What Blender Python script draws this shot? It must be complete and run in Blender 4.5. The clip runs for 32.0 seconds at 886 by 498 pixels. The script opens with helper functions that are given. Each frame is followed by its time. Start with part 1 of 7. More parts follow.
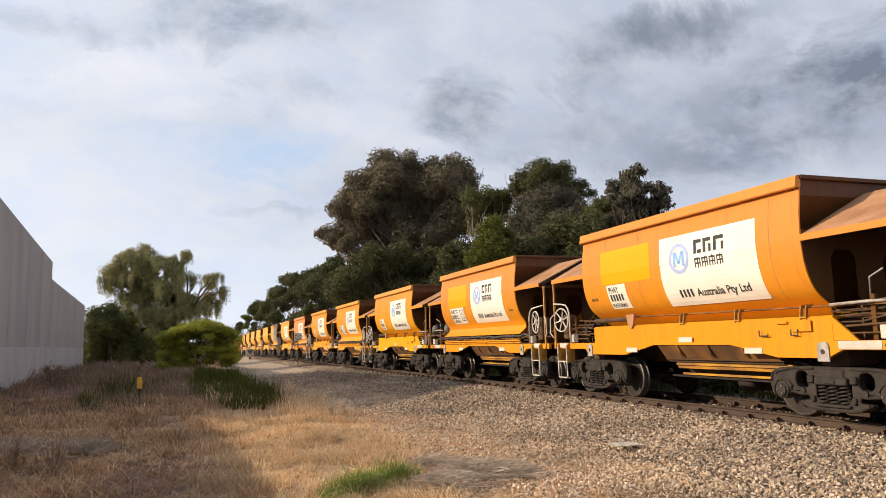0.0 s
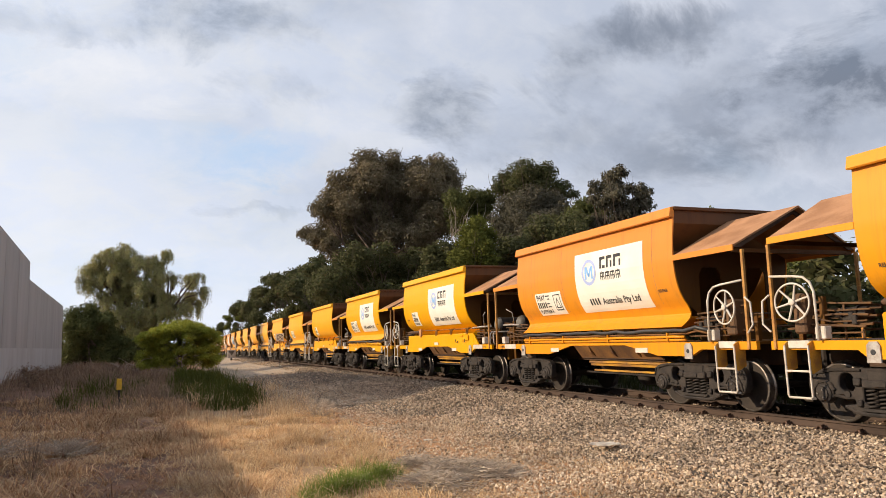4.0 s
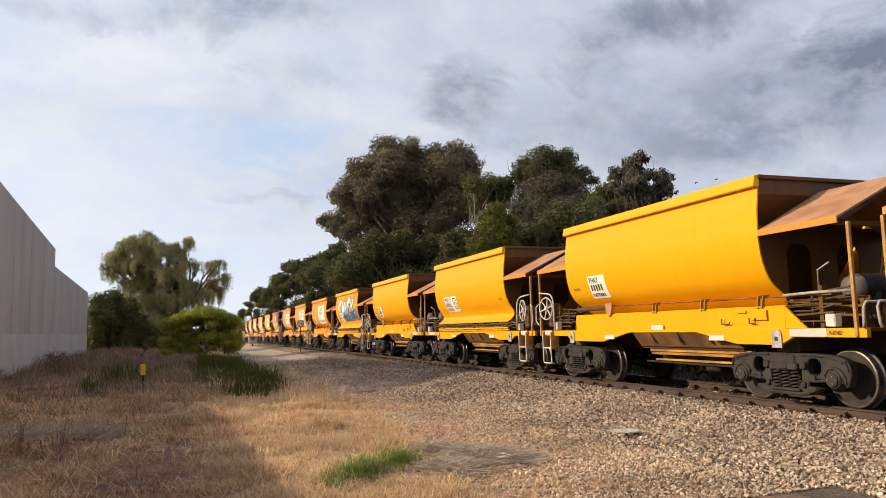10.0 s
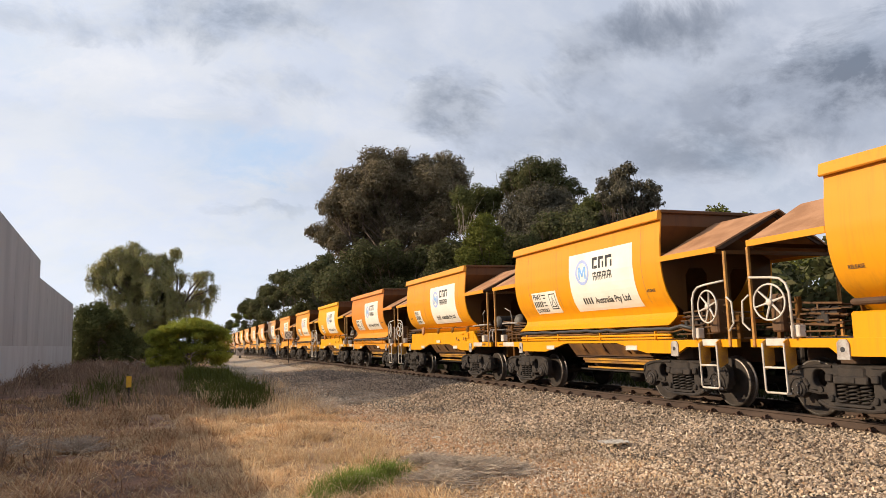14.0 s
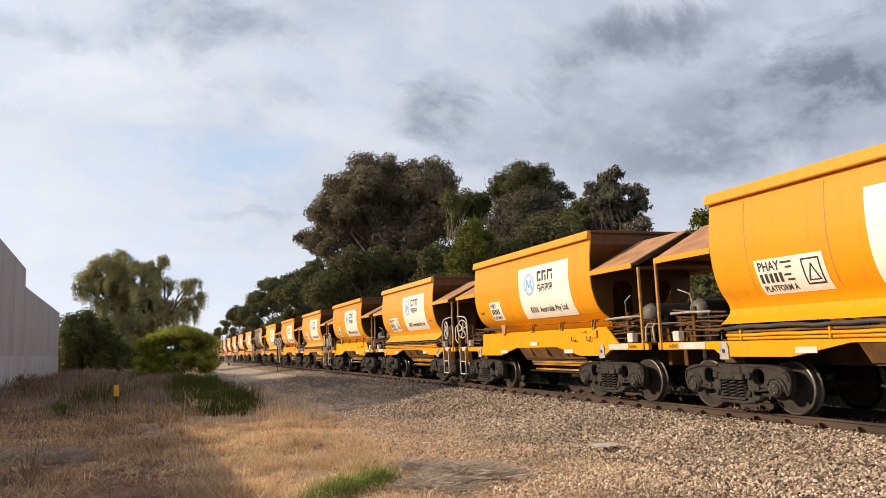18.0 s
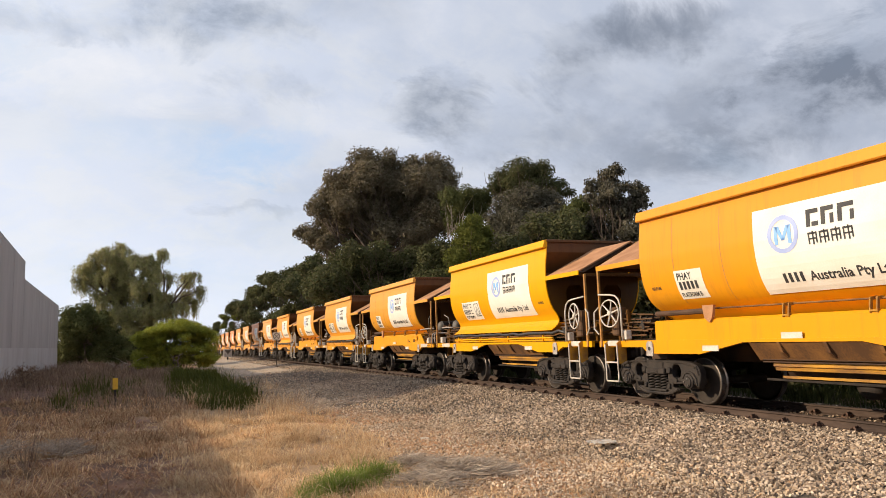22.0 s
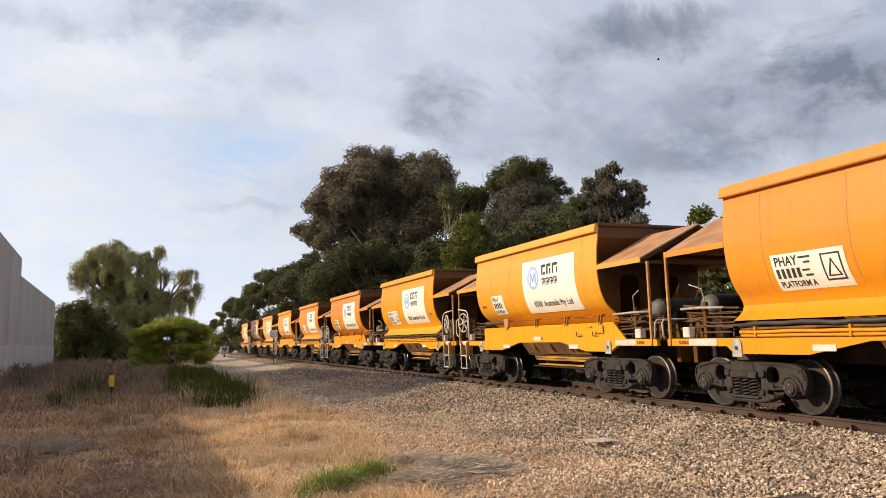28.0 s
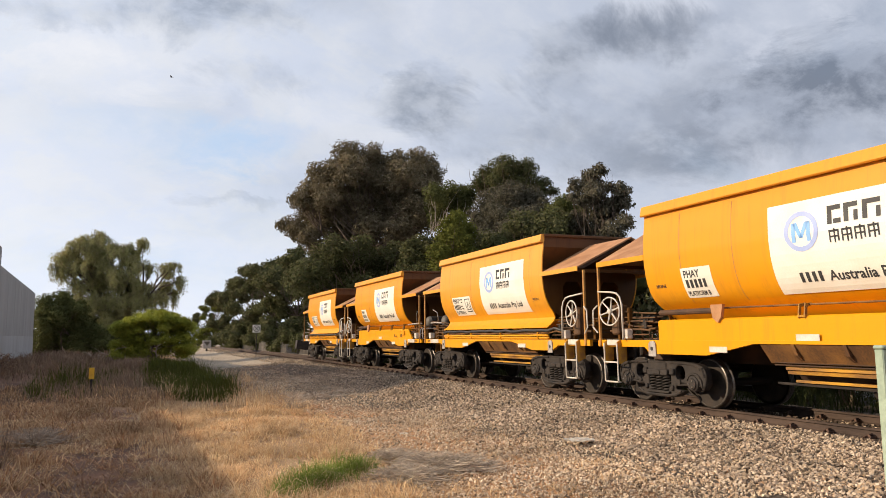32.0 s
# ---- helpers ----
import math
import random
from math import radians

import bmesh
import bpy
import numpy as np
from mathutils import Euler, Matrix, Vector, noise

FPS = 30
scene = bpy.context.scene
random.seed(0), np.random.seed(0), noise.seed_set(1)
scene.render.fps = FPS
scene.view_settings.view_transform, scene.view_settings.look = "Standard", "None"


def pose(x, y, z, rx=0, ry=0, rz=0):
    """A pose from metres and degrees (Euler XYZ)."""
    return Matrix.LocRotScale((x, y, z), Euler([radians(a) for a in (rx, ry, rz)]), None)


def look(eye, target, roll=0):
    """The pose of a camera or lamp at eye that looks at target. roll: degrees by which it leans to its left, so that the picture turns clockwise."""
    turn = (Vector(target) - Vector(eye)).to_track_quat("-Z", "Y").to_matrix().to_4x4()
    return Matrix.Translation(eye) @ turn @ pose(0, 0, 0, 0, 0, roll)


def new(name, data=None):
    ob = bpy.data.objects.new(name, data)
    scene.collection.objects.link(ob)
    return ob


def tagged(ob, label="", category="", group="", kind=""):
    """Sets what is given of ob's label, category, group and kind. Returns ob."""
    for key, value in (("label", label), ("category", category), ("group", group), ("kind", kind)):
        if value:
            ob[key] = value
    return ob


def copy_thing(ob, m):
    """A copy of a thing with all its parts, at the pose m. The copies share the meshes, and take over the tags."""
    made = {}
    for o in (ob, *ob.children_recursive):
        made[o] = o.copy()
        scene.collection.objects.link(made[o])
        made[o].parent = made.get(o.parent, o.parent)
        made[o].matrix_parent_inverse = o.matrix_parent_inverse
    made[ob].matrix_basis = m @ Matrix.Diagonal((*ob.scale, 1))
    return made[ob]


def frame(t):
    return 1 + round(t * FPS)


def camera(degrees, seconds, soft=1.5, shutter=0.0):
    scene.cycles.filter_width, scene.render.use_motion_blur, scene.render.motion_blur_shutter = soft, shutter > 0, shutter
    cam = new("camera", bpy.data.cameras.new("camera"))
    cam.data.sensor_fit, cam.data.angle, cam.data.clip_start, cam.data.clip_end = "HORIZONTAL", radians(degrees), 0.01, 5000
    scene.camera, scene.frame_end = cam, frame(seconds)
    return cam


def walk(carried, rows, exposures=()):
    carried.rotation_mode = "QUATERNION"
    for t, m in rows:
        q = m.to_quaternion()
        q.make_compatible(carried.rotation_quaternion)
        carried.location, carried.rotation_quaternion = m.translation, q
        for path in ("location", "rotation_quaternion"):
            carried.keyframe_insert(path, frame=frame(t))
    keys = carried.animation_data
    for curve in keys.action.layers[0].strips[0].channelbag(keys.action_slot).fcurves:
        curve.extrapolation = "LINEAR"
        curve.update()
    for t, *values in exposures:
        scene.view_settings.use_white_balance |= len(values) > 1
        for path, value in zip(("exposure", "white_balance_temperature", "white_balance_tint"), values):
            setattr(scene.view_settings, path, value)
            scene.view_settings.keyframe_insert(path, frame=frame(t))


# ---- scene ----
# The camera stands still on the verge and only turns a little in the hand.
EYE = (0.0, 0.0, 1.433)
cam = camera(63.86, 32.0, soft=0.75)
TURNS = [
    (0.0, 97.299, 1.495, -19.246), (0.5, 97.289, 1.571, -19.272), (1.0, 97.202, 1.654, -19.311), (1.5, 96.985, 1.627, -19.382),
    (2.0, 96.794, 1.48, -19.524), (2.5, 96.778, 1.362, -19.839), (3.0, 96.929, 1.439, -20.282), (3.5, 97.207, 1.598, -20.667),
    (5.5, 97.466, 1.081, -20.189), (6.0, 97.497, 1.206, -19.799), (6.5, 97.491, 1.583, -19.285), (7.0, 97.402, 1.869, -18.8),
    (7.5, 97.329, 1.792, -18.586), (8.0, 97.225, 1.493, -18.591), (8.5, 96.966, 1.26, -18.572), (9.0, 96.652, 1.206, -18.682),
    (9.5, 96.428, 1.362, -18.922), (10.0, 96.276, 1.434, -19.083), (10.5, 96.205, 1.461, -19.163), (11.0, 96.314, 1.565, -19.43),
    (11.5, 96.598, 1.733, -19.867), (12.0, 96.917, 1.829, -20.135), (12.5, 97.23, 1.753, -20.141), (13.0, 97.395, 1.672, -19.971),
    (13.5, 97.325, 1.594, -19.894), (14.0, 97.135, 1.574, -19.986), (14.5, 97.048, 1.586, -20.167), (16.5, 97.398, 1.927, -20.777),
    (17.0, 97.381, 2.03, -20.903), (17.5, 97.429, 2.063, -20.93), (18.0, 97.51, 2.177, -20.799), (18.5, 97.525, 2.235, -20.647),
    (19.0, 97.461, 2.226, -20.614), (19.5, 97.265, 2.265, -20.642), (20.0, 97.026, 2.284, -20.686), (20.5, 96.856, 2.256, -20.713),
    (21.0, 96.88, 2.152, -20.759), (21.5, 97.017, 1.909, -20.809), (22.0, 97.173, 1.727, -20.889), (22.5, 97.284, 1.649, -20.943),
    (23.0, 97.412, 1.685, -20.977), (23.5, 97.519, 1.826, -20.976), (24.0, 97.65, 1.89, -21.018), (24.5, 97.726, 2.02, -21.09),
    (25.0, 97.712, 2.004, -21.212), (25.5, 97.58, 1.896, -21.278), (27.5, 97.279, 1.704, -21.119), (28.0, 97.02, 1.548, -21.124),
    (28.5, 96.695, 1.363, -21.155), (29.0, 96.624, 1.297, -21.295), (29.5, 96.79, 1.349, -21.524), (30.0, 96.949, 1.463, -21.692),
    (30.5, 97.012, 1.46, -21.752), (31.0, 96.965, 1.294, -21.809), (31.5, 96.886, 1.017, -21.99), (32.0, 96.81, 0.619, -22.415)]
walk(cam, [(t, pose(*EYE, rx, ry, rz)) for t, rx, ry, rz in TURNS])

# ---- light ----
# z = 0 is the top of the rails; the track runs along +y, the train comes towards -y.
SUN_FROM = Vector((-0.87, 0.26, 0.385)).normalized()
sun = new("sun", bpy.data.lights.new("sun", "SUN"))
sun.data.energy, sun.data.angle, sun.data.color = 5.5, radians(0.5), (1.0, 0.80, 0.56)
sun.matrix_world = look(SUN_FROM * 100, (0, 0, 0))

world = bpy.data.worlds.new("sky")
scene.world = world
world.use_nodes = True
wn, wl = world.node_tree.nodes, world.node_tree.links
wn.clear()


def wnode(kind, **values):
    n = wn.new(kind)
    for key, value in values.items():
        n.inputs[key].default_value = value
    return n


w_out = wn.new("ShaderNodeOutputWorld")
w_bg = wnode("ShaderNodeBackground", Strength=0.88)
w_sky = wn.new("ShaderNodeTexSky")
w_sky.sky_type, w_sky.sun_disc = "NISHITA", False
w_sky.sun_elevation = math.asin(SUN_FROM.z)
w_sky.sun_rotation = math.atan2(SUN_FROM.x, SUN_FROM.y)
w_co = wn.new("ShaderNodeTexCoord")
w_sep = wn.new("ShaderNodeSeparateXYZ")
wl.new(w_co.outputs["Generated"], w_sep.inputs[0])


def wmath(op, a, b=0.0, clamp=False):
    n = wn.new("ShaderNodeMath")
    n.operation, n.use_clamp = op, clamp
    for k, v in enumerate((a, b)):
        if isinstance(v, (int, float)):
            n.inputs[k].default_value = v
        else:
            wl.new(v, n.inputs[k])
    return n.outputs[0]


def wmix(fac, a, b):
    n = wn.new("ShaderNodeMix")
    n.data_type = "RGBA"
    for k, v in ((0, fac), (6, a), (7, b)):
        if isinstance(v, (int, float, tuple)):
            n.inputs[k].default_value = v
        else:
            wl.new(v, n.inputs[k])
    return n.outputs[2]


# a layer of cloud seen in perspective: the direction is laid on a flat sheet overhead
w_den = wmath("ADD", wmath("MAXIMUM", w_sep.outputs[2], 0.0), 0.62)
w_flat = wn.new("ShaderNodeCombineXYZ")
wl.new(wmath("DIVIDE", w_sep.outputs[0], w_den), w_flat.inputs[0])
wl.new(wmath("DIVIDE", w_sep.outputs[1], w_den), w_flat.inputs[1])


def cloud(scale, detail, rough, shift, distort=0.0):
    m = wn.new("ShaderNodeMapping")
    m.inputs["Location"].default_value = shift
    m.inputs["Scale"].default_value = (0.8, 1.0, 1.0)
    wl.new(w_flat.outputs[0], m.inputs[0])
    n = wnode("ShaderNodeTexNoise", Scale=scale, Detail=detail, Roughness=rough, Distortion=distort)
    wl.new(m.outputs[0], n.inputs["Vector"])
    return n.outputs["Fac"]


def ramp(fac, lo, hi):
    n = wn.new("ShaderNodeMapRange")
    n.interpolation_type = "SMOOTHSTEP"
    n.inputs["From Min"].default_value, n.inputs["From Max"].default_value = lo, hi
    wl.new(fac, n.inputs["Value"])
    return n.outputs[0]


# brighter towards the sun's side, greyer on the other
w_side = ramp(wmath("ADD", w_sep.outputs[0], wmath("MULTIPLY", w_sep.outputs[2], 0.15)), -0.25, 0.8)
w_light = wmix(w_side, (0.87, 0.94, 1.10, 1), (0.58, 0.64, 0.77, 1))
w_dark = wmix(w_side, (0.68, 0.76, 0.91, 1), (0.28, 0.32, 0.41, 1))
w_big = ramp(cloud(2.4, 9.0, 0.55, (3.1, 1.7, 0.0), 0.15), 0.46, 0.65)
w_small = ramp(cloud(8.5, 10.0, 0.62, (7.3, 2.2, 0.0), 0.2), 0.40, 0.60)
w_wisp = ramp(cloud(14.0, 10.0, 0.62, (2.3, 5.1, 0.0), 0.3), 0.40, 0.62)
w_light = wmix(wmath("MULTIPLY", w_wisp, 0.6), w_light, wmix(w_side, (0.98, 0.99, 1.0, 1), (0.68, 0.73, 0.84, 1)))
w_cloud = wmix(wmath("MULTIPLY", wmath("MULTIPLY", w_big, 0.42), wmath("ADD", wmath("MULTIPLY", w_small, 0.6), 0.4)), w_light, w_dark)
# single clouds: azimuth, height, half width and half height in degrees, strength; their edges are torn by noise
w_torn = wmath("SUBTRACT", cloud(5.0, 10.0, 0.68, (4.4, 9.1, 0.0), 0.5), 0.5)
w_torn2 = wmath("SUBTRACT", cloud(6.0, 10.0, 0.68, (12.4, 3.1, 0.0), 0.5), 0.5)
w_az = wmath("ADD", wmath("MULTIPLY", wmath("ARCTAN2", w_sep.outputs[0], w_sep.outputs[1]), 180 / math.pi), wmath("MULTIPLY", w_torn, 19.0))
w_el = wmath("ADD", wmath("MULTIPLY", wmath("ARCSINE", w_sep.outputs[2]), 180 / math.pi), wmath("MULTIPLY", w_torn2, 9.5))


def spots(rows):
    total = 0.0
    for az, el, wide, high, strength in rows:
        dx = wmath("POWER", wmath("ABSOLUTE", wmath("DIVIDE", wmath("SUBTRACT", w_az, az), wide * 1.55)), 2.0)
        dy = wmath("POWER", wmath("ABSOLUTE", wmath("DIVIDE", wmath("SUBTRACT", w_el, el), high * 1.55)), 2.0)
        near = wmath("SUBTRACT", wmath("SUBTRACT", 1.0, dx), dy, True)
        total = wmath("ADD", wmath("MULTIPLY", wmath("POWER", near, 1.3), strength), total)
    return wmath("MINIMUM", wmath("MULTIPLY", total, wmath("ADD", wmath("MULTIPLY", w_small, 0.75), 0.45)), 0.95)


GREY_CLOUDS = ((21.2, 18.3, 3.0, 1.9, 0.80), (36.8, 22.6, 5.4, 1.7, 0.75), (32.0, 20.2, 3.8, 1.5, 0.55), (51.7, 17.8, 5.0, 2.0, 0.85), (1.2, 24.6, 6.4, 2.2, 0.85), (-9.2, 22.9, 5.0, 1.0, 0.35),
               (41.0, 15.8, 12.0, 3.2, 0.40), (45.0, 13.0, 9.0, 1.8, 0.30), (5.3, 10.6, 3.0, 0.6, 0.35), (9.3, 19.2, 3.2, 1.1, 0.30), (25.5, 15.6, 5.0, 1.6, 0.30))
PALE_CLOUDS = ((-4.1, 20.2, 8.7, 2.4, 0.75), (-7.0, 13.0, 8.2, 3.2, 0.45), (49.9, 21.2, 4.4, 1.3, 0.75), (42.0, 24.6, 4.2, 1.2, 0.55), (49.4, 11.4, 6.5, 1.5, 0.60), (20.7, 25.2, 7.3, 2.0, 0.50), (14.8, 17.0, 5.5, 1.8, 0.45), (24.0, 12.0, 9.1, 1.8, 0.30))
BLUE_GAPS = ((6.6, 14.8, 3.6, 1.5, 0.50), (0.1, 14.7, 6.8, 1.8, 0.35), (-11.3, 20.7, 3.2, 0.9, 0.35), (1.5, 4.4, 6.8, 1.6, 0.45))
w_cloud = wmix(spots(PALE_CLOUDS), w_cloud, wmix(w_side, (1.02, 1.03, 1.08, 1), (0.80, 0.84, 0.95, 1)))
w_cloud = wmix(spots(BLUE_GAPS), w_cloud, (0.58, 0.76, 1.02, 1))
w_cloud = wmix(spots(GREY_CLOUDS), w_cloud, wmix(w_side, (0.42, 0.49, 0.61, 1), (0.225, 0.26, 0.335, 1)))
# thin veil near the horizon, where the blue of the open sky comes through
w_blue = wn.new("ShaderNodeVectorMath")
w_blue.operation = "SCALE"
wl.new(w_sky.outputs[0], w_blue.inputs[0])
w_blue.inputs["Scale"].default_value = 0.12
w_open = ramp(cloud(3.4, 6.0, 0.55, (1.2, 8.8, 0.0), 0.4), 0.50, 0.72)
w_all = wmix(wmath("MULTIPLY", w_open, 0.20), w_cloud, w_blue.outputs[0])
w_haze = wmix(wmath("MULTIPLY", wmath("SUBTRACT", 1.0, ramp(w_sep.outputs[2], 0.0, 0.22)), 0.75), w_all, (0.99, 1.05, 1.17, 1))
wl.new(w_haze, w_bg.inputs["Color"])
wl.new(w_bg.outputs[0], w_out.inputs[0])
scene.view_settings.exposure = 0.0

# ---- materials ----
def mat(name, base, other=None, scale=3.0, rough=0.6, metal=0.0, bump=0.0, fine=40.0, spread=0.0, amount=1.0, stretch=(1, 1, 1), edges=(0.35, 0.65)):
    """Two colours mixed by a coarse and a fine noise, with relief; spread varies the brightness from object to object."""
    m = bpy.data.materials.new(name)
    m.use_nodes = True
    nt = m.node_tree
    b = nt.nodes["Principled BSDF"]
    b.inputs["Roughness"].default_value, b.inputs["Metallic"].default_value = rough, metal
    b.inputs["Specular IOR Level"].default_value = 0.35
    other = other or tuple(c * 0.7 for c in base)
    co = nt.nodes.new("ShaderNodeTexCoord")
    mp = nt.nodes.new("ShaderNodeMapping")
    mp.inputs["Scale"].default_value = stretch
    nt.links.new(co.outputs["Object"], mp.inputs[0])
    n1, n2 = nt.nodes.new("ShaderNodeTexNoise"), nt.nodes.new("ShaderNodeTexNoise")
    n1.inputs["Scale"].default_value, n1.inputs["Detail"].default_value = scale, 5
    n2.inputs["Scale"].default_value, n2.inputs["Detail"].default_value = fine, 3
    for n in (n1, n2):
        nt.links.new(mp.outputs[0], n.inputs["Vector"])
    add = nt.nodes.new("ShaderNodeMath")
    add.operation = "MULTIPLY_ADD"
    nt.links.new(n2.outputs["Fac"], add.inputs[0])
    add.inputs[1].default_value = 0.35
    nt.links.new(n1.outputs["Fac"], add.inputs[2])
    mr = nt.nodes.new("ShaderNodeMapRange")
    mr.inputs["From Min"].default_value, mr.inputs["From Max"].default_value = edges[0] + 0.17, edges[1] + 0.17
    mr.inputs["To Max"].default_value = amount
    nt.links.new(add.outputs[0], mr.inputs["Value"])
    mix = nt.nodes.new("ShaderNodeMix")
    mix.data_type = "RGBA"
    mix.inputs[6].default_value, mix.inputs[7].default_value = (*base, 1), (*other, 1)
    nt.links.new(mr.outputs[0], mix.inputs[0])
    col = mix.outputs[2]
    if spread:
        oi = nt.nodes.new("ShaderNodeObjectInfo")
        sp = nt.nodes.new("ShaderNodeMapRange")
        sp.inputs["To Min"].default_value, sp.inputs["To Max"].default_value = 1 - spread, 1 + spread
        nt.links.new(oi.outputs["Random"], sp.inputs["Value"])
        vm = nt.nodes.new("ShaderNodeVectorMath")
        vm.operation = "SCALE"
        nt.links.new(col, vm.inputs[0])
        nt.links.new(sp.outputs[0], vm.inputs["Scale"])
        col = vm.outputs[0]
    nt.links.new(col, b.inputs["Base Color"])
    if bump:
        bp = nt.nodes.new("ShaderNodeBump")
        bp.inputs["Strength"].default_value, bp.inputs["Distance"].default_value = bump, 0.02
        nt.links.new(n2.outputs["Fac"], bp.inputs["Height"])
        nt.links.new(bp.outputs[0], b.inputs["Normal"])
    return m


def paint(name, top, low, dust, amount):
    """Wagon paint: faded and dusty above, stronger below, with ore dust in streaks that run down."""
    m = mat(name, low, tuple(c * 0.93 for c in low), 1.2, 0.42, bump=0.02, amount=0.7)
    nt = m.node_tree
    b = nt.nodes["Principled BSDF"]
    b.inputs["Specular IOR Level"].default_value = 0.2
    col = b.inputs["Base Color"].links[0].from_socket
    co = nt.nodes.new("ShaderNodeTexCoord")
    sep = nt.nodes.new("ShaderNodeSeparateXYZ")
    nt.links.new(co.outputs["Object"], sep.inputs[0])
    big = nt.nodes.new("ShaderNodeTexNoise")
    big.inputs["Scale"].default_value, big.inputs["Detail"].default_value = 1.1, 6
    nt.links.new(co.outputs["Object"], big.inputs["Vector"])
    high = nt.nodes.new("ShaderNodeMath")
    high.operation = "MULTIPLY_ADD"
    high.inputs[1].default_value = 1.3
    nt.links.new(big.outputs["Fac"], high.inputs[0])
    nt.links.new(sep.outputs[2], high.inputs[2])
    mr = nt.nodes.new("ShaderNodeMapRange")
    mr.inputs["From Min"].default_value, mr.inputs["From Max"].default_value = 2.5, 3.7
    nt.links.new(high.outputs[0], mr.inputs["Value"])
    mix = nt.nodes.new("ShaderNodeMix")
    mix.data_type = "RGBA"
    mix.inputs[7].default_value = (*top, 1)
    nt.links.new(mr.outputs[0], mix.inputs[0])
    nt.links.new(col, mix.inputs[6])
    mp = nt.nodes.new("ShaderNodeMapping")
    mp.inputs["Scale"].default_value = (4, 7, 0.35)
    nt.links.new(co.outputs["Object"], mp.inputs[0])
    st = nt.nodes.new("ShaderNodeTexNoise")
    st.inputs["Scale"].default_value, st.inputs["Detail"].default_value, st.inputs["Roughness"].default_value = 1.0, 7, 0.7
    nt.links.new(mp.outputs[0], st.inputs["Vector"])
    sr = nt.nodes.new("ShaderNodeMapRange")
    sr.inputs["From Min"].default_value, sr.inputs["From Max"].default_value, sr.inputs["To Max"].default_value = 0.52, 0.80, amount
    nt.links.new(st.outputs["Fac"], sr.inputs["Value"])
    mix2 = nt.nodes.new("ShaderNodeMix")
    mix2.data_type = "RGBA"
    mix2.inputs[7].default_value = (*dust, 1)
    nt.links.new(sr.outputs[0], mix2.inputs[0])
    nt.links.new(mix.outputs[2], mix2.inputs[6])
    nt.links.new(mix2.outputs[2], b.inputs["Base Color"])
    return m


RUSTY = (0.30, 0.12, 0.04)
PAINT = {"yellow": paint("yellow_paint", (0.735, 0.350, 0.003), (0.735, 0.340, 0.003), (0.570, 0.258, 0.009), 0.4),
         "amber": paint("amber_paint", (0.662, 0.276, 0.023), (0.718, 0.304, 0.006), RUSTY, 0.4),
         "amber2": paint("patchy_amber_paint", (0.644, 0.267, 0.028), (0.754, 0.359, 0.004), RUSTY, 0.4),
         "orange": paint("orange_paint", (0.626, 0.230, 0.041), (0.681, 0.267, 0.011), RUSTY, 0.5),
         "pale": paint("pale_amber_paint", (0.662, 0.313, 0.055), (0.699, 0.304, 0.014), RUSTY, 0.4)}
# the same paints under ore dust, darkened for the shade on ends and decks
DUSTY_SHADED = {k: paint("dusted_" + k, (0.105, 0.045, 0.016), (0.125, 0.058, 0.008) if k == "yellow" else (0.118, 0.052, 0.011), (0.05, 0.023, 0.013), 0.8) for k in PAINT}
M_DUST_SHADE = DUSTY_SHADED["amber"]
M_DUST = mat("ore_dusted_steel", (0.43, 0.225, 0.115), (0.29, 0.14, 0.065), 2.0, 0.85, bump=0.1)
M_DARK = mat("dark_brown_steel", (0.05, 0.03, 0.02), (0.09, 0.05, 0.03), 3.0, 0.8, bump=0.1)
M_IRON = mat("cast_iron", (0.019, 0.0155, 0.0145), (0.040, 0.031, 0.026), 5.0, 0.7, 0.0, bump=0.3)
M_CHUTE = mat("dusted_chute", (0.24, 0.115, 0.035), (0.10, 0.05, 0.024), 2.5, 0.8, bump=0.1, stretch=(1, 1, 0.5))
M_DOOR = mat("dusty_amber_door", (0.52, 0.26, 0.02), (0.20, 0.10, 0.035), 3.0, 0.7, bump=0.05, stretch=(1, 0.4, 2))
M_STEP = mat("amber_step", (0.56, 0.28, 0.03), (0.30, 0.14, 0.04), 4.0, 0.6, bump=0.05)
M_POST = mat("rusty_post", (0.50, 0.26, 0.065), (0.28, 0.135, 0.05), 5.0, 0.75, bump=0.1)
M_TREAD = mat("bright_wheel_tread", (0.45, 0.43, 0.41), (0.3, 0.27, 0.25), 6.0, 0.35, 0.9)
M_RIM = mat("worn_wheel_rim", (0.22, 0.20, 0.185), (0.10, 0.085, 0.075), 5.0, 0.42, 0.75, bump=0.05)
M_RAIL = mat("rusty_rail", (0.086, 0.058, 0.045), (0.050, 0.034, 0.028), 6.0, 0.8, 0.2, bump=0.15, stretch=(1, 0.2, 1))
M_WHITE = mat("white_paint", (0.62, 0.585, 0.53), (0.40, 0.33, 0.26), 4.0, 0.5, amount=0.6)
M_BOARD = mat("white_board", (0.79, 0.76, 0.70), (0.68, 0.62, 0.52), 1.5, 0.5, amount=0.6)
M_INK = mat("dark_lettering", (0.03, 0.03, 0.035), (0.05, 0.05, 0.05), 4.0, 0.5)
M_LILAC = mat("lilac_ring", (0.30, 0.38, 0.68), (0.38, 0.45, 0.72), 4.0, 0.5)
M_RUST = mat("rusty_brown_pipe", (0.08, 0.045, 0.028), (0.15, 0.08, 0.035), 4.0, 0.7, 0.1, bump=0.1)
M_WHEEL = mat("wheel_plate", (0.022, 0.018, 0.016), (0.045, 0.034, 0.028), 5.0, 0.7, 0.1, bump=0.1)
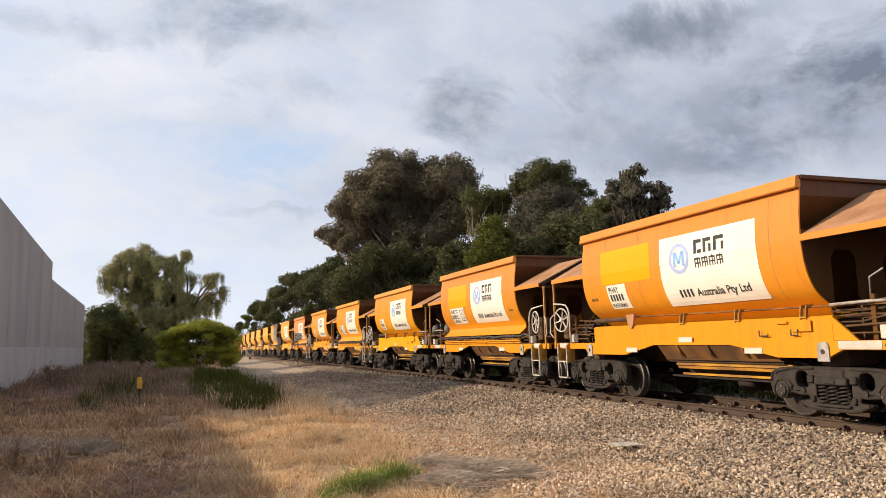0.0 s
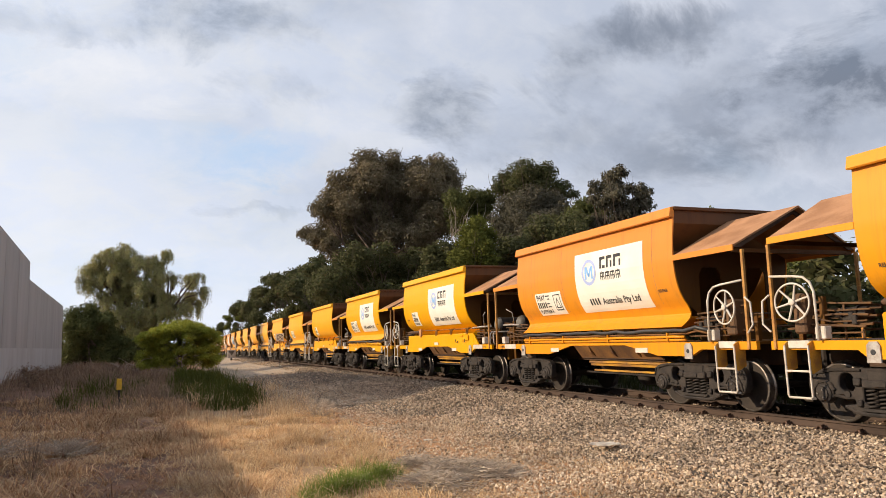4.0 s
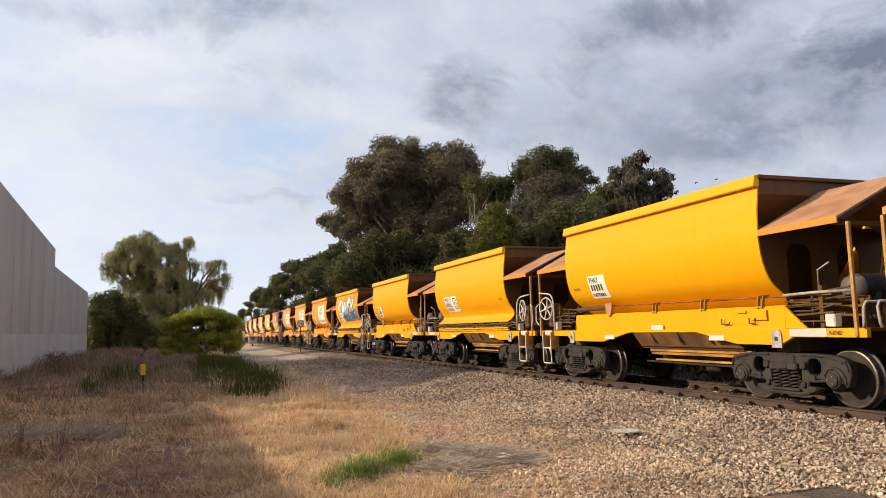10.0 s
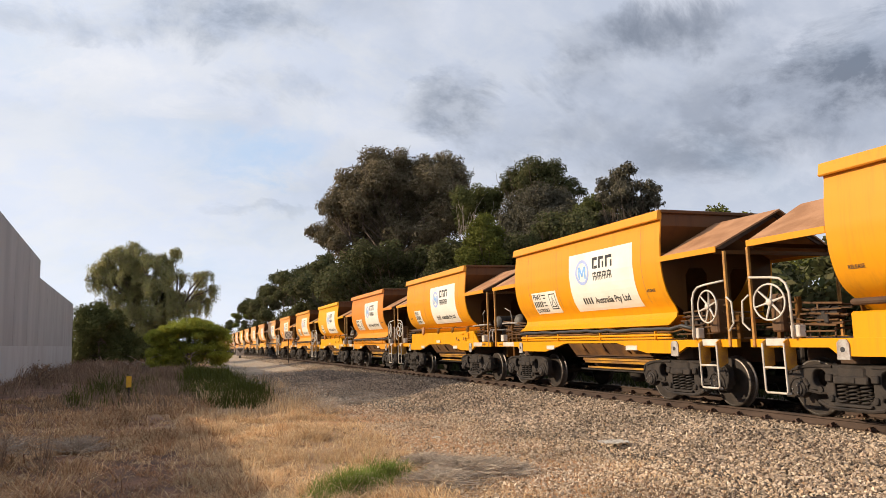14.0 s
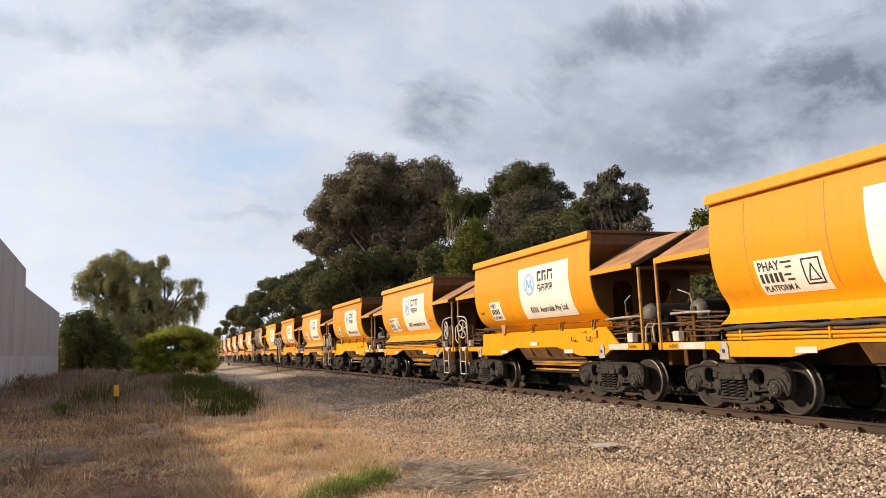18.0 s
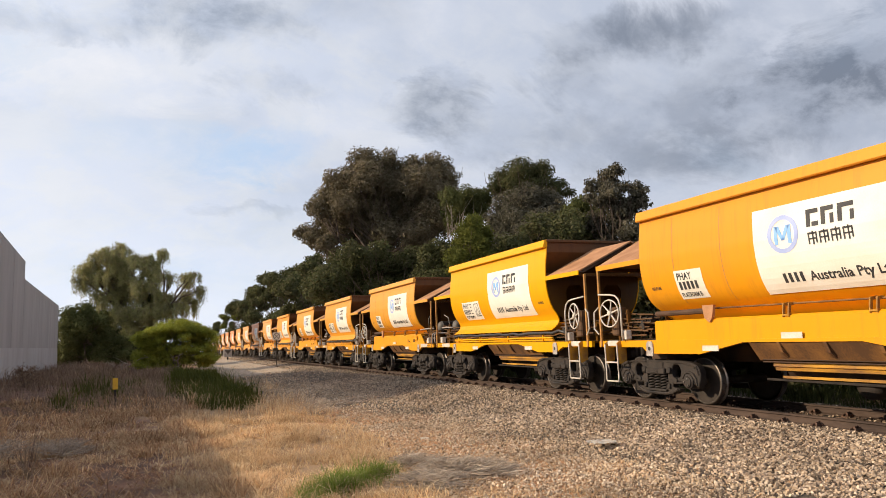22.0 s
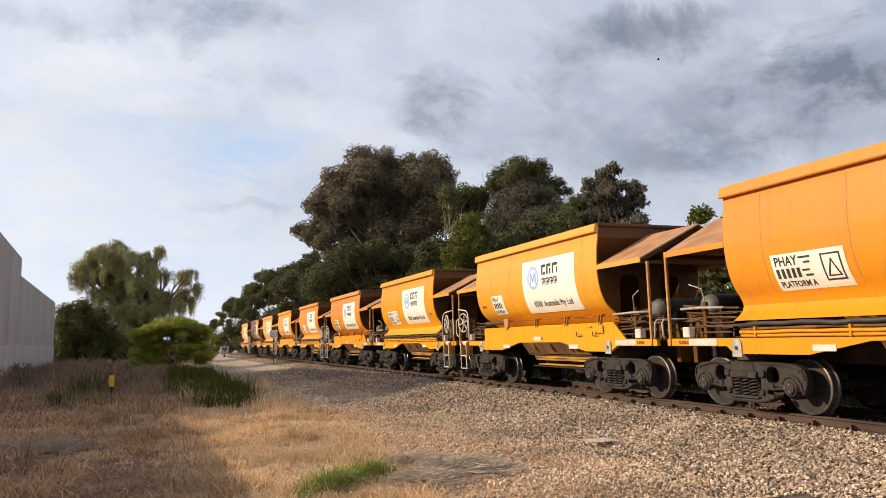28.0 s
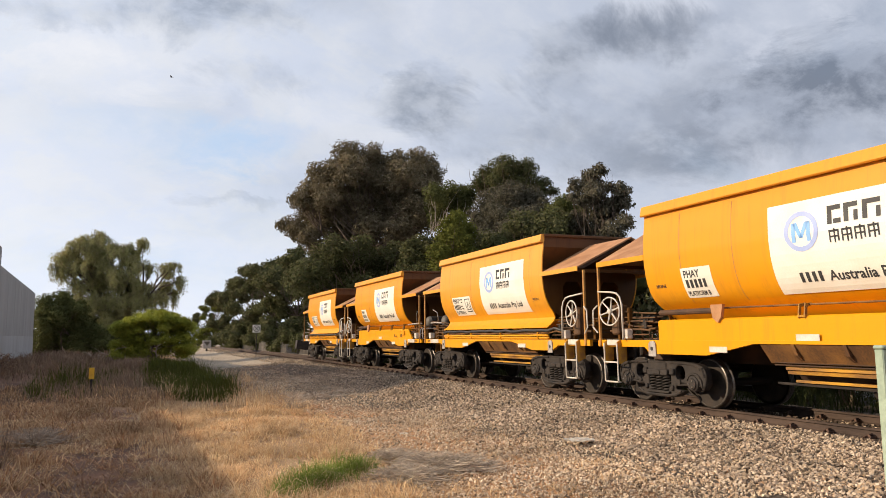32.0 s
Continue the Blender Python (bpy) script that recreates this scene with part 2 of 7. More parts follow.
M_PALE = mat("pale_grey_paint", (0.42, 0.40, 0.38), (0.28, 0.25, 0.22), 5.0, 0.5)
M_TANK = mat("dull_grey_tank", (0.15, 0.145, 0.14), (0.09, 0.08, 0.07), 5.0, 0.6)
M_GREY = mat("worn_grey_paint", (0.42, 0.40, 0.38), (0.25, 0.2, 0.17), 7.0, 0.6)
M_BLUE = mat("emblem_blue", (0.20, 0.42, 0.78), (0.26, 0.45, 0.76), 4.0, 0.5)
M_GBLUE = mat("graffiti_blue", (0.014, 0.10, 0.34), (0.06, 0.25, 0.52), 1.6, 0.4)
M_GSKY = mat("graffiti_pale_blue", (0.40, 0.70, 0.76), (0.62, 0.82, 0.84), 1.6, 0.4)
M_GMID = mat("graffiti_middle_blue", (0.10, 0.36, 0.62), (0.28, 0.60, 0.76), 2.6, 0.4)
M_GRED = mat("graffiti_red", (0.72, 0.03, 0.02), (0.76, 0.16, 0.06), 2.0, 0.4)
M_GORANGE = mat("graffiti_orange", (0.85, 0.28, 0.08), (0.85, 0.35, 0.12), 2.0, 0.4)
def islands(name, colours, rough=0.8, rough_bump=0.0, gloss=0.3, through_leaf=0.0):
    """Each loose piece of a mesh takes its own colour from a row of colours."""
    m = bpy.data.materials.new(name)
    m.use_nodes = True
    nt = m.node_tree
    b = nt.nodes["Principled BSDF"]
    b.inputs["Roughness"].default_value = rough
    b.inputs["Specular IOR Level"].default_value = gloss
    g = nt.nodes.new("ShaderNodeNewGeometry")
    r = nt.nodes.new("ShaderNodeValToRGB")
    r.color_ramp.interpolation = "LINEAR"
    for k, c in enumerate(colours):
        e = r.color_ramp.elements[k] if k < 2 else r.color_ramp.elements.new(1.0)
        e.position, e.color = k / (len(colours) - 1), (*c, 1)
    nt.links.new(g.outputs["Random Per Island"], r.inputs[0])
    co = nt.nodes.new("ShaderNodeTexCoord")
    n = nt.nodes.new("ShaderNodeTexNoise")
    n.inputs["Scale"].default_value, n.inputs["Detail"].default_value = 0.55, 4
    nt.links.new(co.outputs["Object"], n.inputs["Vector"])
    mr = nt.nodes.new("ShaderNodeMapRange")
    mr.inputs["From Min"].default_value, mr.inputs["From Max"].default_value = 0.3, 0.7
    mr.inputs["To Min"].default_value, mr.inputs["To Max"].default_value = 0.72, 1.25
    nt.links.new(n.outputs["Fac"], mr.inputs["Value"])
    vm = nt.nodes.new("ShaderNodeVectorMath")
    vm.operation = "SCALE"
    nt.links.new(r.outputs[0], vm.inputs[0])
    nt.links.new(mr.outputs[0], vm.inputs["Scale"])
    nt.links.new(vm.outputs[0], b.inputs["Base Color"])
    if rough_bump:
        n2 = nt.nodes.new("ShaderNodeTexNoise")
        n2.inputs["Scale"].default_value = 60
        nt.links.new(co.outputs["Object"], n2.inputs["Vector"])
        bp = nt.nodes.new("ShaderNodeBump")
        bp.inputs["Strength"].default_value, bp.inputs["Distance"].default_value = rough_bump, 0.01
        nt.links.new(n2.outputs["Fac"], bp.inputs["Height"])
        nt.links.new(bp.outputs[0], b.inputs["Normal"])
    if through_leaf:
        tr = nt.nodes.new("ShaderNodeBsdfTranslucent")
        nt.links.new(vm.outputs[0], tr.inputs["Color"])
        ms = nt.nodes.new("ShaderNodeMixShader")
        ms.inputs[0].default_value = through_leaf
        out = nt.nodes["Material Output"]
        nt.links.new(b.outputs[0], ms.inputs[1])
        nt.links.new(tr.outputs[0], ms.inputs[2])
        nt.links.new(ms.outputs[0], out.inputs[0])
    return m


def ground_material():
    """Straw-coloured litter, red dirt and crushed stone, each with its own stretch of ground."""
    m = mat("ground", (0.215, 0.110, 0.066), (0.10, 0.054, 0.037), 1.3, 0.95, bump=0.6, fine=30)
    nt = m.node_tree
    b = nt.nodes["Principled BSDF"]
    dirt = b.inputs["Base Color"].links[0].from_socket
    co = nt.nodes.new("ShaderNodeTexCoord")
    sep = nt.nodes.new("ShaderNodeSeparateXYZ")
    nt.links.new(co.outputs["Object"], sep.inputs[0])
    n = nt.nodes.new("ShaderNodeTexNoise")
    n.inputs["Scale"].default_value, n.inputs["Detail"].default_value = 0.6, 6
    nt.links.new(co.outputs["Object"], n.inputs["Vector"])

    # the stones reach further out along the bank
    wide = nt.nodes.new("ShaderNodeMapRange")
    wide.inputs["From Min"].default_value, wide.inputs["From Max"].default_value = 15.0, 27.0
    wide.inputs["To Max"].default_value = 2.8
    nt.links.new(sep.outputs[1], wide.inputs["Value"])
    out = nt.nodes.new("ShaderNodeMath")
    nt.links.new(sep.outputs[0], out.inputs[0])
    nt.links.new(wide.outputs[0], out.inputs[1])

    def band(lo, hi):
        add = nt.nodes.new("ShaderNodeMath")
        add.operation = "MULTIPLY_ADD"
        add.inputs[1].default_value = 3.0
        nt.links.new(n.outputs["Fac"], add.inputs[0])
        nt.links.new(out.outputs[0], add.inputs[2])
        r = nt.nodes.new("ShaderNodeMapRange")
        r.inputs["From Min"].default_value, r.inputs["From Max"].default_value = lo + 1.5, hi + 1.5
        nt.links.new(add.outputs[0], r.inputs["Value"])
        return r.outputs[0]

    def mixed(fac, a, c):
        x = nt.nodes.new("ShaderNodeMix")
        x.data_type = "RGBA"
        nt.links.new(fac, x.inputs[0])
        nt.links.new(a, x.inputs[6])
        if isinstance(c, tuple):
            x.inputs[7].default_value = (*c, 1)
        else:
            nt.links.new(c, x.inputs[7])
        return x.outputs[2]

    # crushed stone: cells of many greys and browns, darkened as shade between loose stones
    v = nt.nodes.new("ShaderNodeTexVoronoi")
    v.inputs["Scale"].default_value = 34
    nt.links.new(co.outputs["Object"], v.inputs["Vector"])
    vs = nt.nodes.new("ShaderNodeSeparateColor")
    nt.links.new(v.outputs["Color"], vs.inputs[0])
    r = nt.nodes.new("ShaderNodeValToRGB")
    for k, c in enumerate(((0.03, 0.024, 0.019), (0.14, 0.11, 0.085), (0.06, 0.048, 0.037), (0.10, 0.08, 0.063))):
        e = r.color_ramp.elements[k] if k < 2 else r.color_ramp.elements.new(1.0)
        e.position, e.color = k / 3, (*c, 1)
    nt.links.new(vs.outputs[0], r.inputs[0])
    straw = mixed(band(0.2, 1.2), dirt, (0.31, 0.20, 0.112))
    red = mixed(band(3.2, 4.6), straw, (0.44, 0.235, 0.11))
    # further on the packed, dusty stone is paler, sunlight added in its colour
    packed_sunlit = nt.nodes.new("ShaderNodeMapRange")
    packed_sunlit.inputs["From Min"].default_value, packed_sunlit.inputs["From Max"].default_value = 42.0, 50.0
    nt.links.new(sep.outputs[1], packed_sunlit.inputs["Value"])
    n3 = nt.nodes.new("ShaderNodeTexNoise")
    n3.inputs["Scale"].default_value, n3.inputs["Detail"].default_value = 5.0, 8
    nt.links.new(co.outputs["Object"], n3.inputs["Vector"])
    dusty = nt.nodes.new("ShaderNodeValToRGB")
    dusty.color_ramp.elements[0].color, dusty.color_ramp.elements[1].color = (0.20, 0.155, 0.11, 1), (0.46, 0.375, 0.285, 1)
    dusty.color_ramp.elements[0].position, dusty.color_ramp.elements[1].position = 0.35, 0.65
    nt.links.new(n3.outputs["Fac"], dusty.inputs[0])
    stone = mixed(band(4.6, 6.4), red, mixed(packed_sunlit.outputs[0], r.outputs[0], dusty.outputs[0]))
    nt.links.new(stone, b.inputs["Base Color"])
    return m


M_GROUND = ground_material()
M_STONE = islands("ballast_stone", ((0.045, 0.034, 0.026), (0.245, 0.182, 0.130), (0.46, 0.36, 0.265), (0.10, 0.076, 0.058), (0.62, 0.50, 0.38), (0.34, 0.24, 0.15)), 0.85, 0.3)
M_STONE_TAN = islands("tan_crushed_stone", ((0.11, 0.080, 0.056), (0.40, 0.295, 0.20), (0.60, 0.48, 0.345), (0.23, 0.165, 0.11), (0.68, 0.57, 0.44), (0.42, 0.25, 0.135)), 0.85, 0.3)
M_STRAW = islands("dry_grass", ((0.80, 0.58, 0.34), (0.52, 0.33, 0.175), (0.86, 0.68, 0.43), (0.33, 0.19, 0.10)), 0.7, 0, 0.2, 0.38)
# matted dry grass with the shade's darker tone in its colours
M_SHADE = islands("matted_shade_tinted_grass", ((0.60, 0.375, 0.20), (0.33, 0.18, 0.098), (0.78, 0.56, 0.33), (0.17, 0.085, 0.048)), 0.8, 0, 0.1, 0.25)
M_RED = islands("reddish_trodden_grass", ((0.42, 0.225, 0.125), (0.27, 0.13, 0.075), (0.56, 0.36, 0.21), (0.16, 0.075, 0.045)), 0.85, 0, 0.1, 0.2)
M_WEED = islands("brown_weeds", ((0.21, 0.145, 0.105), (0.31, 0.22, 0.15), (0.15, 0.10, 0.08), (0.40, 0.29, 0.19)), 0.8, 0, 0.1, 0.2)
M_GRASS = islands("green_grass", ((0.11, 0.18, 0.022), (0.19, 0.27, 0.04), (0.30, 0.33, 0.09), (0.09, 0.13, 0.03)), 0.6, 0, 0.2, 0.3)
M_SEDGE = islands("dark_green_grass", ((0.062, 0.072, 0.014), (0.094, 0.104, 0.022), (0.044, 0.054, 0.012)), 0.7, 0, 0.1, 0.3)
M_FARWEED = islands("far_green_weeds", ((0.040, 0.052, 0.018), (0.06, 0.07, 0.025), (0.03, 0.04, 0.015)), 0.7, 0, 0.1, 0.2)
M_TWIG = islands("grey_twigs", ((0.44, 0.36, 0.28), (0.28, 0.22, 0.17), (0.56, 0.48, 0.39)), 0.8, 0, 0.2)
M_CLIP = mat("rail_clip", (0.16, 0.09, 0.06), (0.08, 0.05, 0.04), 20.0, 0.7, 0.3)
M_STONE_DARK = islands("stained_stone", ((0.05, 0.035, 0.028), (0.11, 0.075, 0.055), (0.16, 0.11, 0.08), (0.07, 0.05, 0.04)), 0.85, 0.2)
M_SLEEPER = mat("sleeper", (0.10, 0.06, 0.042), (0.06, 0.04, 0.03), 4.0, 0.9, bump=0.2, spread=0.2)
M_CONC = mat("concrete_panel", (0.44, 0.425, 0.41), (0.36, 0.345, 0.335), 0.5, 0.85, bump=0.05, stretch=(1, 1, 0.3))
M_PLINTH = mat("painted_plinth", (0.50, 0.50, 0.495), (0.43, 0.42, 0.415), 0.7, 0.85, bump=0.05, stretch=(1, 1, 0.4))
M_JOINT = mat("panel_joint", (0.12, 0.115, 0.11), (0.09, 0.085, 0.08), 3.0, 0.9)
M_GUM = islands("gum_leaves", ((0.100, 0.090, 0.050), (0.175, 0.140, 0.090), (0.130, 0.112, 0.065), (0.225, 0.182, 0.130)), 0.75, 0, 0.12, 0.25)
M_GUM2 = islands("dark_gum_leaves", ((0.050, 0.060, 0.022), (0.10, 0.105, 0.042), (0.075, 0.078, 0.034), (0.13, 0.12, 0.062)), 0.75, 0, 0.12, 0.25)
M_GUM3 = islands("green_gum_leaves", ((0.078, 0.090, 0.019), (0.135, 0.140, 0.030), (0.100, 0.108, 0.024)), 0.8, 0, 0.12, 0.2)
M_GUM5 = islands("olive_gum_leaves", ((0.07, 0.082, 0.026), (0.125, 0.13, 0.048), (0.092, 0.10, 0.036)), 0.8, 0, 0.12, 0.2)
M_GUM4 = islands("grey_gum_leaves", ((0.056, 0.054, 0.036), (0.11, 0.10, 0.07), (0.078, 0.073, 0.048), (0.155, 0.138, 0.105)), 0.8, 0, 0.12, 0.15)
M_PEPPER = islands("pepper_leaves", ((0.20, 0.21, 0.07), (0.38, 0.37, 0.14), (0.31, 0.27, 0.14), (0.17, 0.155, 0.08)), 0.6, 0, 0.2, 0.35)
M_WATTLE = islands("wattle_leaves", ((0.17, 0.19, 0.024), (0.28, 0.30, 0.045), (0.36, 0.37, 0.07)), 0.7, 0, 0.15, 0.35)
M_MARK = mat("marker_yellow", (0.75, 0.45, 0.03), (0.6, 0.33, 0.03), 5.0, 0.5)
M_GREENPOST = mat("pale_green_paint", (0.36, 0.45, 0.36), (0.26, 0.33, 0.26), 5.0, 0.5, bump=0.05)
M_FENCE = mat("weathered_paling", (0.16, 0.14, 0.12), (0.09, 0.08, 0.07), 3.0, 0.9, bump=0.1, spread=0.3)
M_BARK = mat("bark", (0.16, 0.12, 0.09), (0.07, 0.05, 0.04), 3.0, 0.9, bump=0.3)
M_PALEBARK = mat("pale_gum_bark", (0.36, 0.31, 0.26), (0.18, 0.14, 0.11), 2.0, 0.8, bump=0.2)

# ---- helpers for meshes ----
def mesh_ob(name, bm, material=None, parent=None, label=""):
    me = bpy.data.meshes.new(name)
    bm.to_mesh(me)
    bm.free()
    ob = new(name, me)
    for m in (material if isinstance(material, (list, tuple)) else [material]):
        if m:
            me.materials.append(m)
    if parent:
        ob.parent = parent
    if label:
        ob["label"] = label
    return ob


def part(name, bm, material, parent, label=""):
    return mesh_ob(name, bm, material, parent, label)


def mesh_of(bm, name, *materials):
    me = bpy.data.meshes.new(name)
    bm.to_mesh(me)
    bm.free()
    for m in materials:
        me.materials.append(m)
    return me


def place(name, me, parent, m=None, label=""):
    ob = new(name, me)
    ob.parent = parent
    if m is not None:
        ob.matrix_basis = m
    if label:
        ob["label"] = label
    return ob


def smooth(bm, angle=0.6):
    for f in bm.faces:
        f.smooth = True
    for e in bm.edges:
        if len(e.link_faces) == 2 and e.calc_face_angle(0) > angle:
            e.smooth = False


def box(bm, x0, x1, y0, y1, z0, z1, bevel=0.0):
    vs = [bm.verts.new((x, y, z)) for z in (z0, z1) for y in (y0, y1) for x in (x0, x1)]
    fs = [bm.faces.new([vs[i] for i in f]) for f in ((0, 2, 3, 1), (4, 5, 7, 6), (0, 1, 5, 4), (2, 6, 7, 3), (0, 4, 6, 2), (1, 3, 7, 5))]
    if bevel:
        bmesh.ops.bevel(bm, geom=list({e for f in fs for e in f.edges}), offset=bevel, segments=1, affect="EDGES", profile=0.5)
    return vs


def prism(bm, outline, axis, a, b):
    """The outline (pairs of the two other axes, in order xyz) pushed from a to b along axis."""
    def put(p, w):
        c = list(p)
        c.insert(axis, w)
        return bm.verts.new(c)
    lo, hi = [put(p, a) for p in outline], [put(p, b) for p in outline]
    n = len(outline)
    bm.faces.new(lo)
    bm.faces.new(hi[::-1])
    for i in range(n):
        bm.faces.new((lo[i], hi[i], hi[(i + 1) % n], lo[(i + 1) % n]))
    bmesh.ops.recalc_face_normals(bm, faces=bm.faces)


def tube(bm, points, radius, sides=8, closed=False):
    pts = [Vector(p) for p in points]
    n = len(pts)
    rings = []
    up = None
    for i, p in enumerate(pts):
        a = pts[(i - 1) % n] if (i or closed) else p
        b = pts[(i + 1) % n] if (i < n - 1 or closed) else p
        d = (b - a).normalized()
        if up is None:
            up = d.orthogonal().normalized()
        up = (up - d * up.dot(d)).normalized()
        w = d.cross(up)
        rad = radius[i] if isinstance(radius, (list, tuple)) else radius
        rings.append([bm.verts.new(p + (up * math.cos(k * math.tau / sides) + w * math.sin(k * math.tau / sides)) * rad) for k in range(sides)])
    for i in range(n if closed else n - 1):
        r0, r1 = rings[i], rings[(i + 1) % n]
        for k in range(sides):
            bm.faces.new((r0[k], r0[(k + 1) % sides], r1[(k + 1) % sides], r1[k]))
    if not closed:
        bm.faces.new(rings[0][::-1])
        bm.faces.new(rings[-1])


def disc(bm, profile, centre=(0, 0, 0), sides=24, axis=0, capped=True):
    """Turns a profile of (along axis, radius) pairs round an axis (0: x, 1: y, 2: z)."""
    rings = []
    for a, r in profile:
        ring = []
        for k in range(sides):
            c = [r * math.cos(k * math.tau / sides), r * math.sin(k * math.tau / sides)]
            c.insert(axis, a)
            ring.append(bm.verts.new([c[j] + centre[j] for j in range(3)]))
        rings.append(ring)
    for r0, r1 in zip(rings, rings[1:]):
        for k in range(sides):
            bm.faces.new((r0[k], r0[(k + 1) % sides], r1[(k + 1) % sides], r1[k]))
    if capped:
        bm.faces.new(rings[0])
        bm.faces.new(rings[-1])
    bmesh.ops.recalc_face_normals(bm, faces=bm.faces)


# ---- the ground ----
TRACK_X = 10.629          # centre line of the track
GAUGE = 0.752             # half the distance between the wheels' running lines


def dip(y):
    """The line falls away slightly in the distance."""
    y = max(y, 0.0)
    return -0.26 * (y / 100) ** 2 if y < 140 else -0.51 - 0.0073 * (y - 140)


def ground_z(x, y):
    d = abs(x - TRACK_X)
    z = -0.42
    if d < 4.6:
        t = min(1.0, (4.6 - d) / 2.6)
        z += 0.20 * t * t * (3 - 2 * t)
    if d < 2.6:
        t = min(1.0, (2.6 - d) / 0.9)
        z += 0.035 * t
    if x < -1:
        t = min(1.0, (-1 - x) / 6)
        z += 0.30 * t * t * (3 - 2 * t) * min(1.0, max(0.0, (y - 10) / 20))
    return z + dip(y)


GX = np.array([-900, -300, -120, -60, -40, -30, -24] + [-20 + 0.5 * k for k in range(0, 41)] + [0.5 + 0.3 * k for k in range(52)] + [16.5, 18, 20, 24, 30, 40, 60, 120, 300, 900], float)
GY = np.array([-400, -100, -40, -20, -10, -4] + [0.5 * k for k in range(0, 100)] + [50 + 2 * k for k in range(60)] + [175, 200, 240, 300, 400, 600, 1000, 1800], float)


def uneven(x, y):
    if not (-25 < x < 30 and -10 < y < 90):
        return 0.0
    soft = min(1.0, max(0.15, (abs(x - TRACK_X) - 2.0) / 2.0))
    return soft * (0.06 * noise.noise((x * 0.4, y * 0.4, 0.3)) + 0.03 * noise.noise((x * 1.7, y * 1.7, 4.0)))


GZ = np.array([[ground_z(x, y) + uneven(x, y) for x in GX] for y in GY])


def gz(x, y):
    """The ground's height under arrays of points."""
    x, y = np.asarray(x, float), np.asarray(y, float)
    i = np.clip(np.searchsorted(GX, x) - 1, 0, len(GX) - 2)
    j = np.clip(np.searchsorted(GY, y) - 1, 0, len(GY) - 2)
    u, v = (x - GX[i]) / (GX[i + 1] - GX[i]), (y - GY[j]) / (GY[j + 1] - GY[j])
    return (GZ[j, i] * (1 - u) + GZ[j, i + 1] * u) * (1 - v) + (GZ[j + 1, i] * (1 - u) + GZ[j + 1, i + 1] * u) * v


def mesh_np(name, verts, faces, *materials, smooth_faces=False):
    """A mesh from an array of points and an array of faces that all have as many corners."""
    me = bpy.data.meshes.new(name)
    verts, faces = np.asarray(verts, np.float32), np.asarray(faces, np.int32)
    n, k = faces.shape
    me.vertices.add(len(verts))
    me.vertices.foreach_set("co", verts.ravel())
    me.loops.add(n * k)
    me.loops.foreach_set("vertex_index", faces.ravel())
    me.polygons.add(n)
    me.polygons.foreach_set("loop_start", np.arange(0, n * k, k, dtype=np.int32))
    me.polygons.foreach_set("loop_total", np.full(n, k, np.int32))
    me.polygons.foreach_set("use_smooth", np.full(n, smooth_faces))
    for m in materials:
        me.materials.append(m)
    me.update(calc_edges=True)
    return me


def build_ground():
    nx, ny = len(GX), len(GY)
    xx, yy = np.meshgrid(GX, GY)
    verts = np.stack([xx, yy, GZ], -1).reshape(-1, 3)
    j, i = np.meshgrid(np.arange(ny - 1), np.arange(nx - 1), indexing="ij")
    a = (j * nx + i).ravel()
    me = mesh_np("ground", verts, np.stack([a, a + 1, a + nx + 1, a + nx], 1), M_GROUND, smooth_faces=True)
    return tagged(new("ground", me), "dry dirt ground with grass and spread gravel beside a railway", "ground", kind="structure")


ground = build_ground()


# ---- the track ----
def build_rails():
    head = [(-0.075, -0.17), (0.075, -0.17), (0.075, -0.155), (0.012, -0.135), (0.012, -0.045), (0.036, -0.032), (0.036, -0.004), (0.028, 0.0),
            (-0.028, 0.0), (-0.036, -0.004), (-0.036, -0.032), (-0.012, -0.045), (-0.012, -0.135), (-0.075, -0.155)]
    ys = [-60, 0, 20, 40, 60, 80, 100, 120, 140, 180, 240, 320, 420, 600]
    for side in (-1, 1):
        bm = bmesh.new()
        rings = [[bm.verts.new((TRACK_X + side * GAUGE + x, y, z + dip(y))) for x, z in head] for y in ys]
        for r0, r1 in zip(rings, rings[1:]):
            for k in range(len(head)):
                bm.faces.new((r0[k], r1[k], r1[(k + 1) % len(head)], r0[(k + 1) % len(head)]))
        tagged(mesh_ob("rail", bm, M_RAIL), "rust-brown steel rail on the gravel ballast", "rail", "rails of the line", "structure")


build_rails()

# ---- sleepers with their rail clips ----
def build_sleepers():
    bm = bmesh.new()
    prism(bm, [(-1.25, -0.30), (-1.25, -0.21), (-1.1, -0.178), (1.1, -0.178), (1.25, -0.21), (1.25, -0.30)], 1, -0.11, 0.11)
    body = mesh_of(bm, "sleeper", M_SLEEPER)
    bm = bmesh.new()
    box(bm, -0.075, 0.075, -0.07, 0.07, -0.18, -0.15, 0.004)
    tube(bm, [(0.06, -0.05, -0.14), (-0.055, -0.05, -0.105), (-0.055, 0.0, -0.09), (0.04, 0.02, -0.10), (0.06, 0.05, -0.12), (-0.05, 0.055, -0.13)], 0.02, 6)
    clip = mesh_of(bm, "rail_clip", M_CLIP)
    first = None
    for k in range(118):
        y = 3.30 + 0.69 * k
        ob = new("sleeper", body)
        ob.location = (TRACK_X, y, dip(y))
        tagged(ob, "half-buried rust-stained railway sleeper in the ballast", "sleeper", "sleepers of the line")
        for s in (-1, 1):
            for t in (-1, 1):
                if k < 75 or s * t > 0:
                    place("rail_clip", clip, ob, pose(s * GAUGE + t * 0.105, 0, 0, 0, 0, 0 if t > 0 else 180))


build_sleepers()


# ---- the warehouse: precast panels on a plinth ----
def wall_x(y):
    return -8.44 - 0.0637 * (y - 50.4)


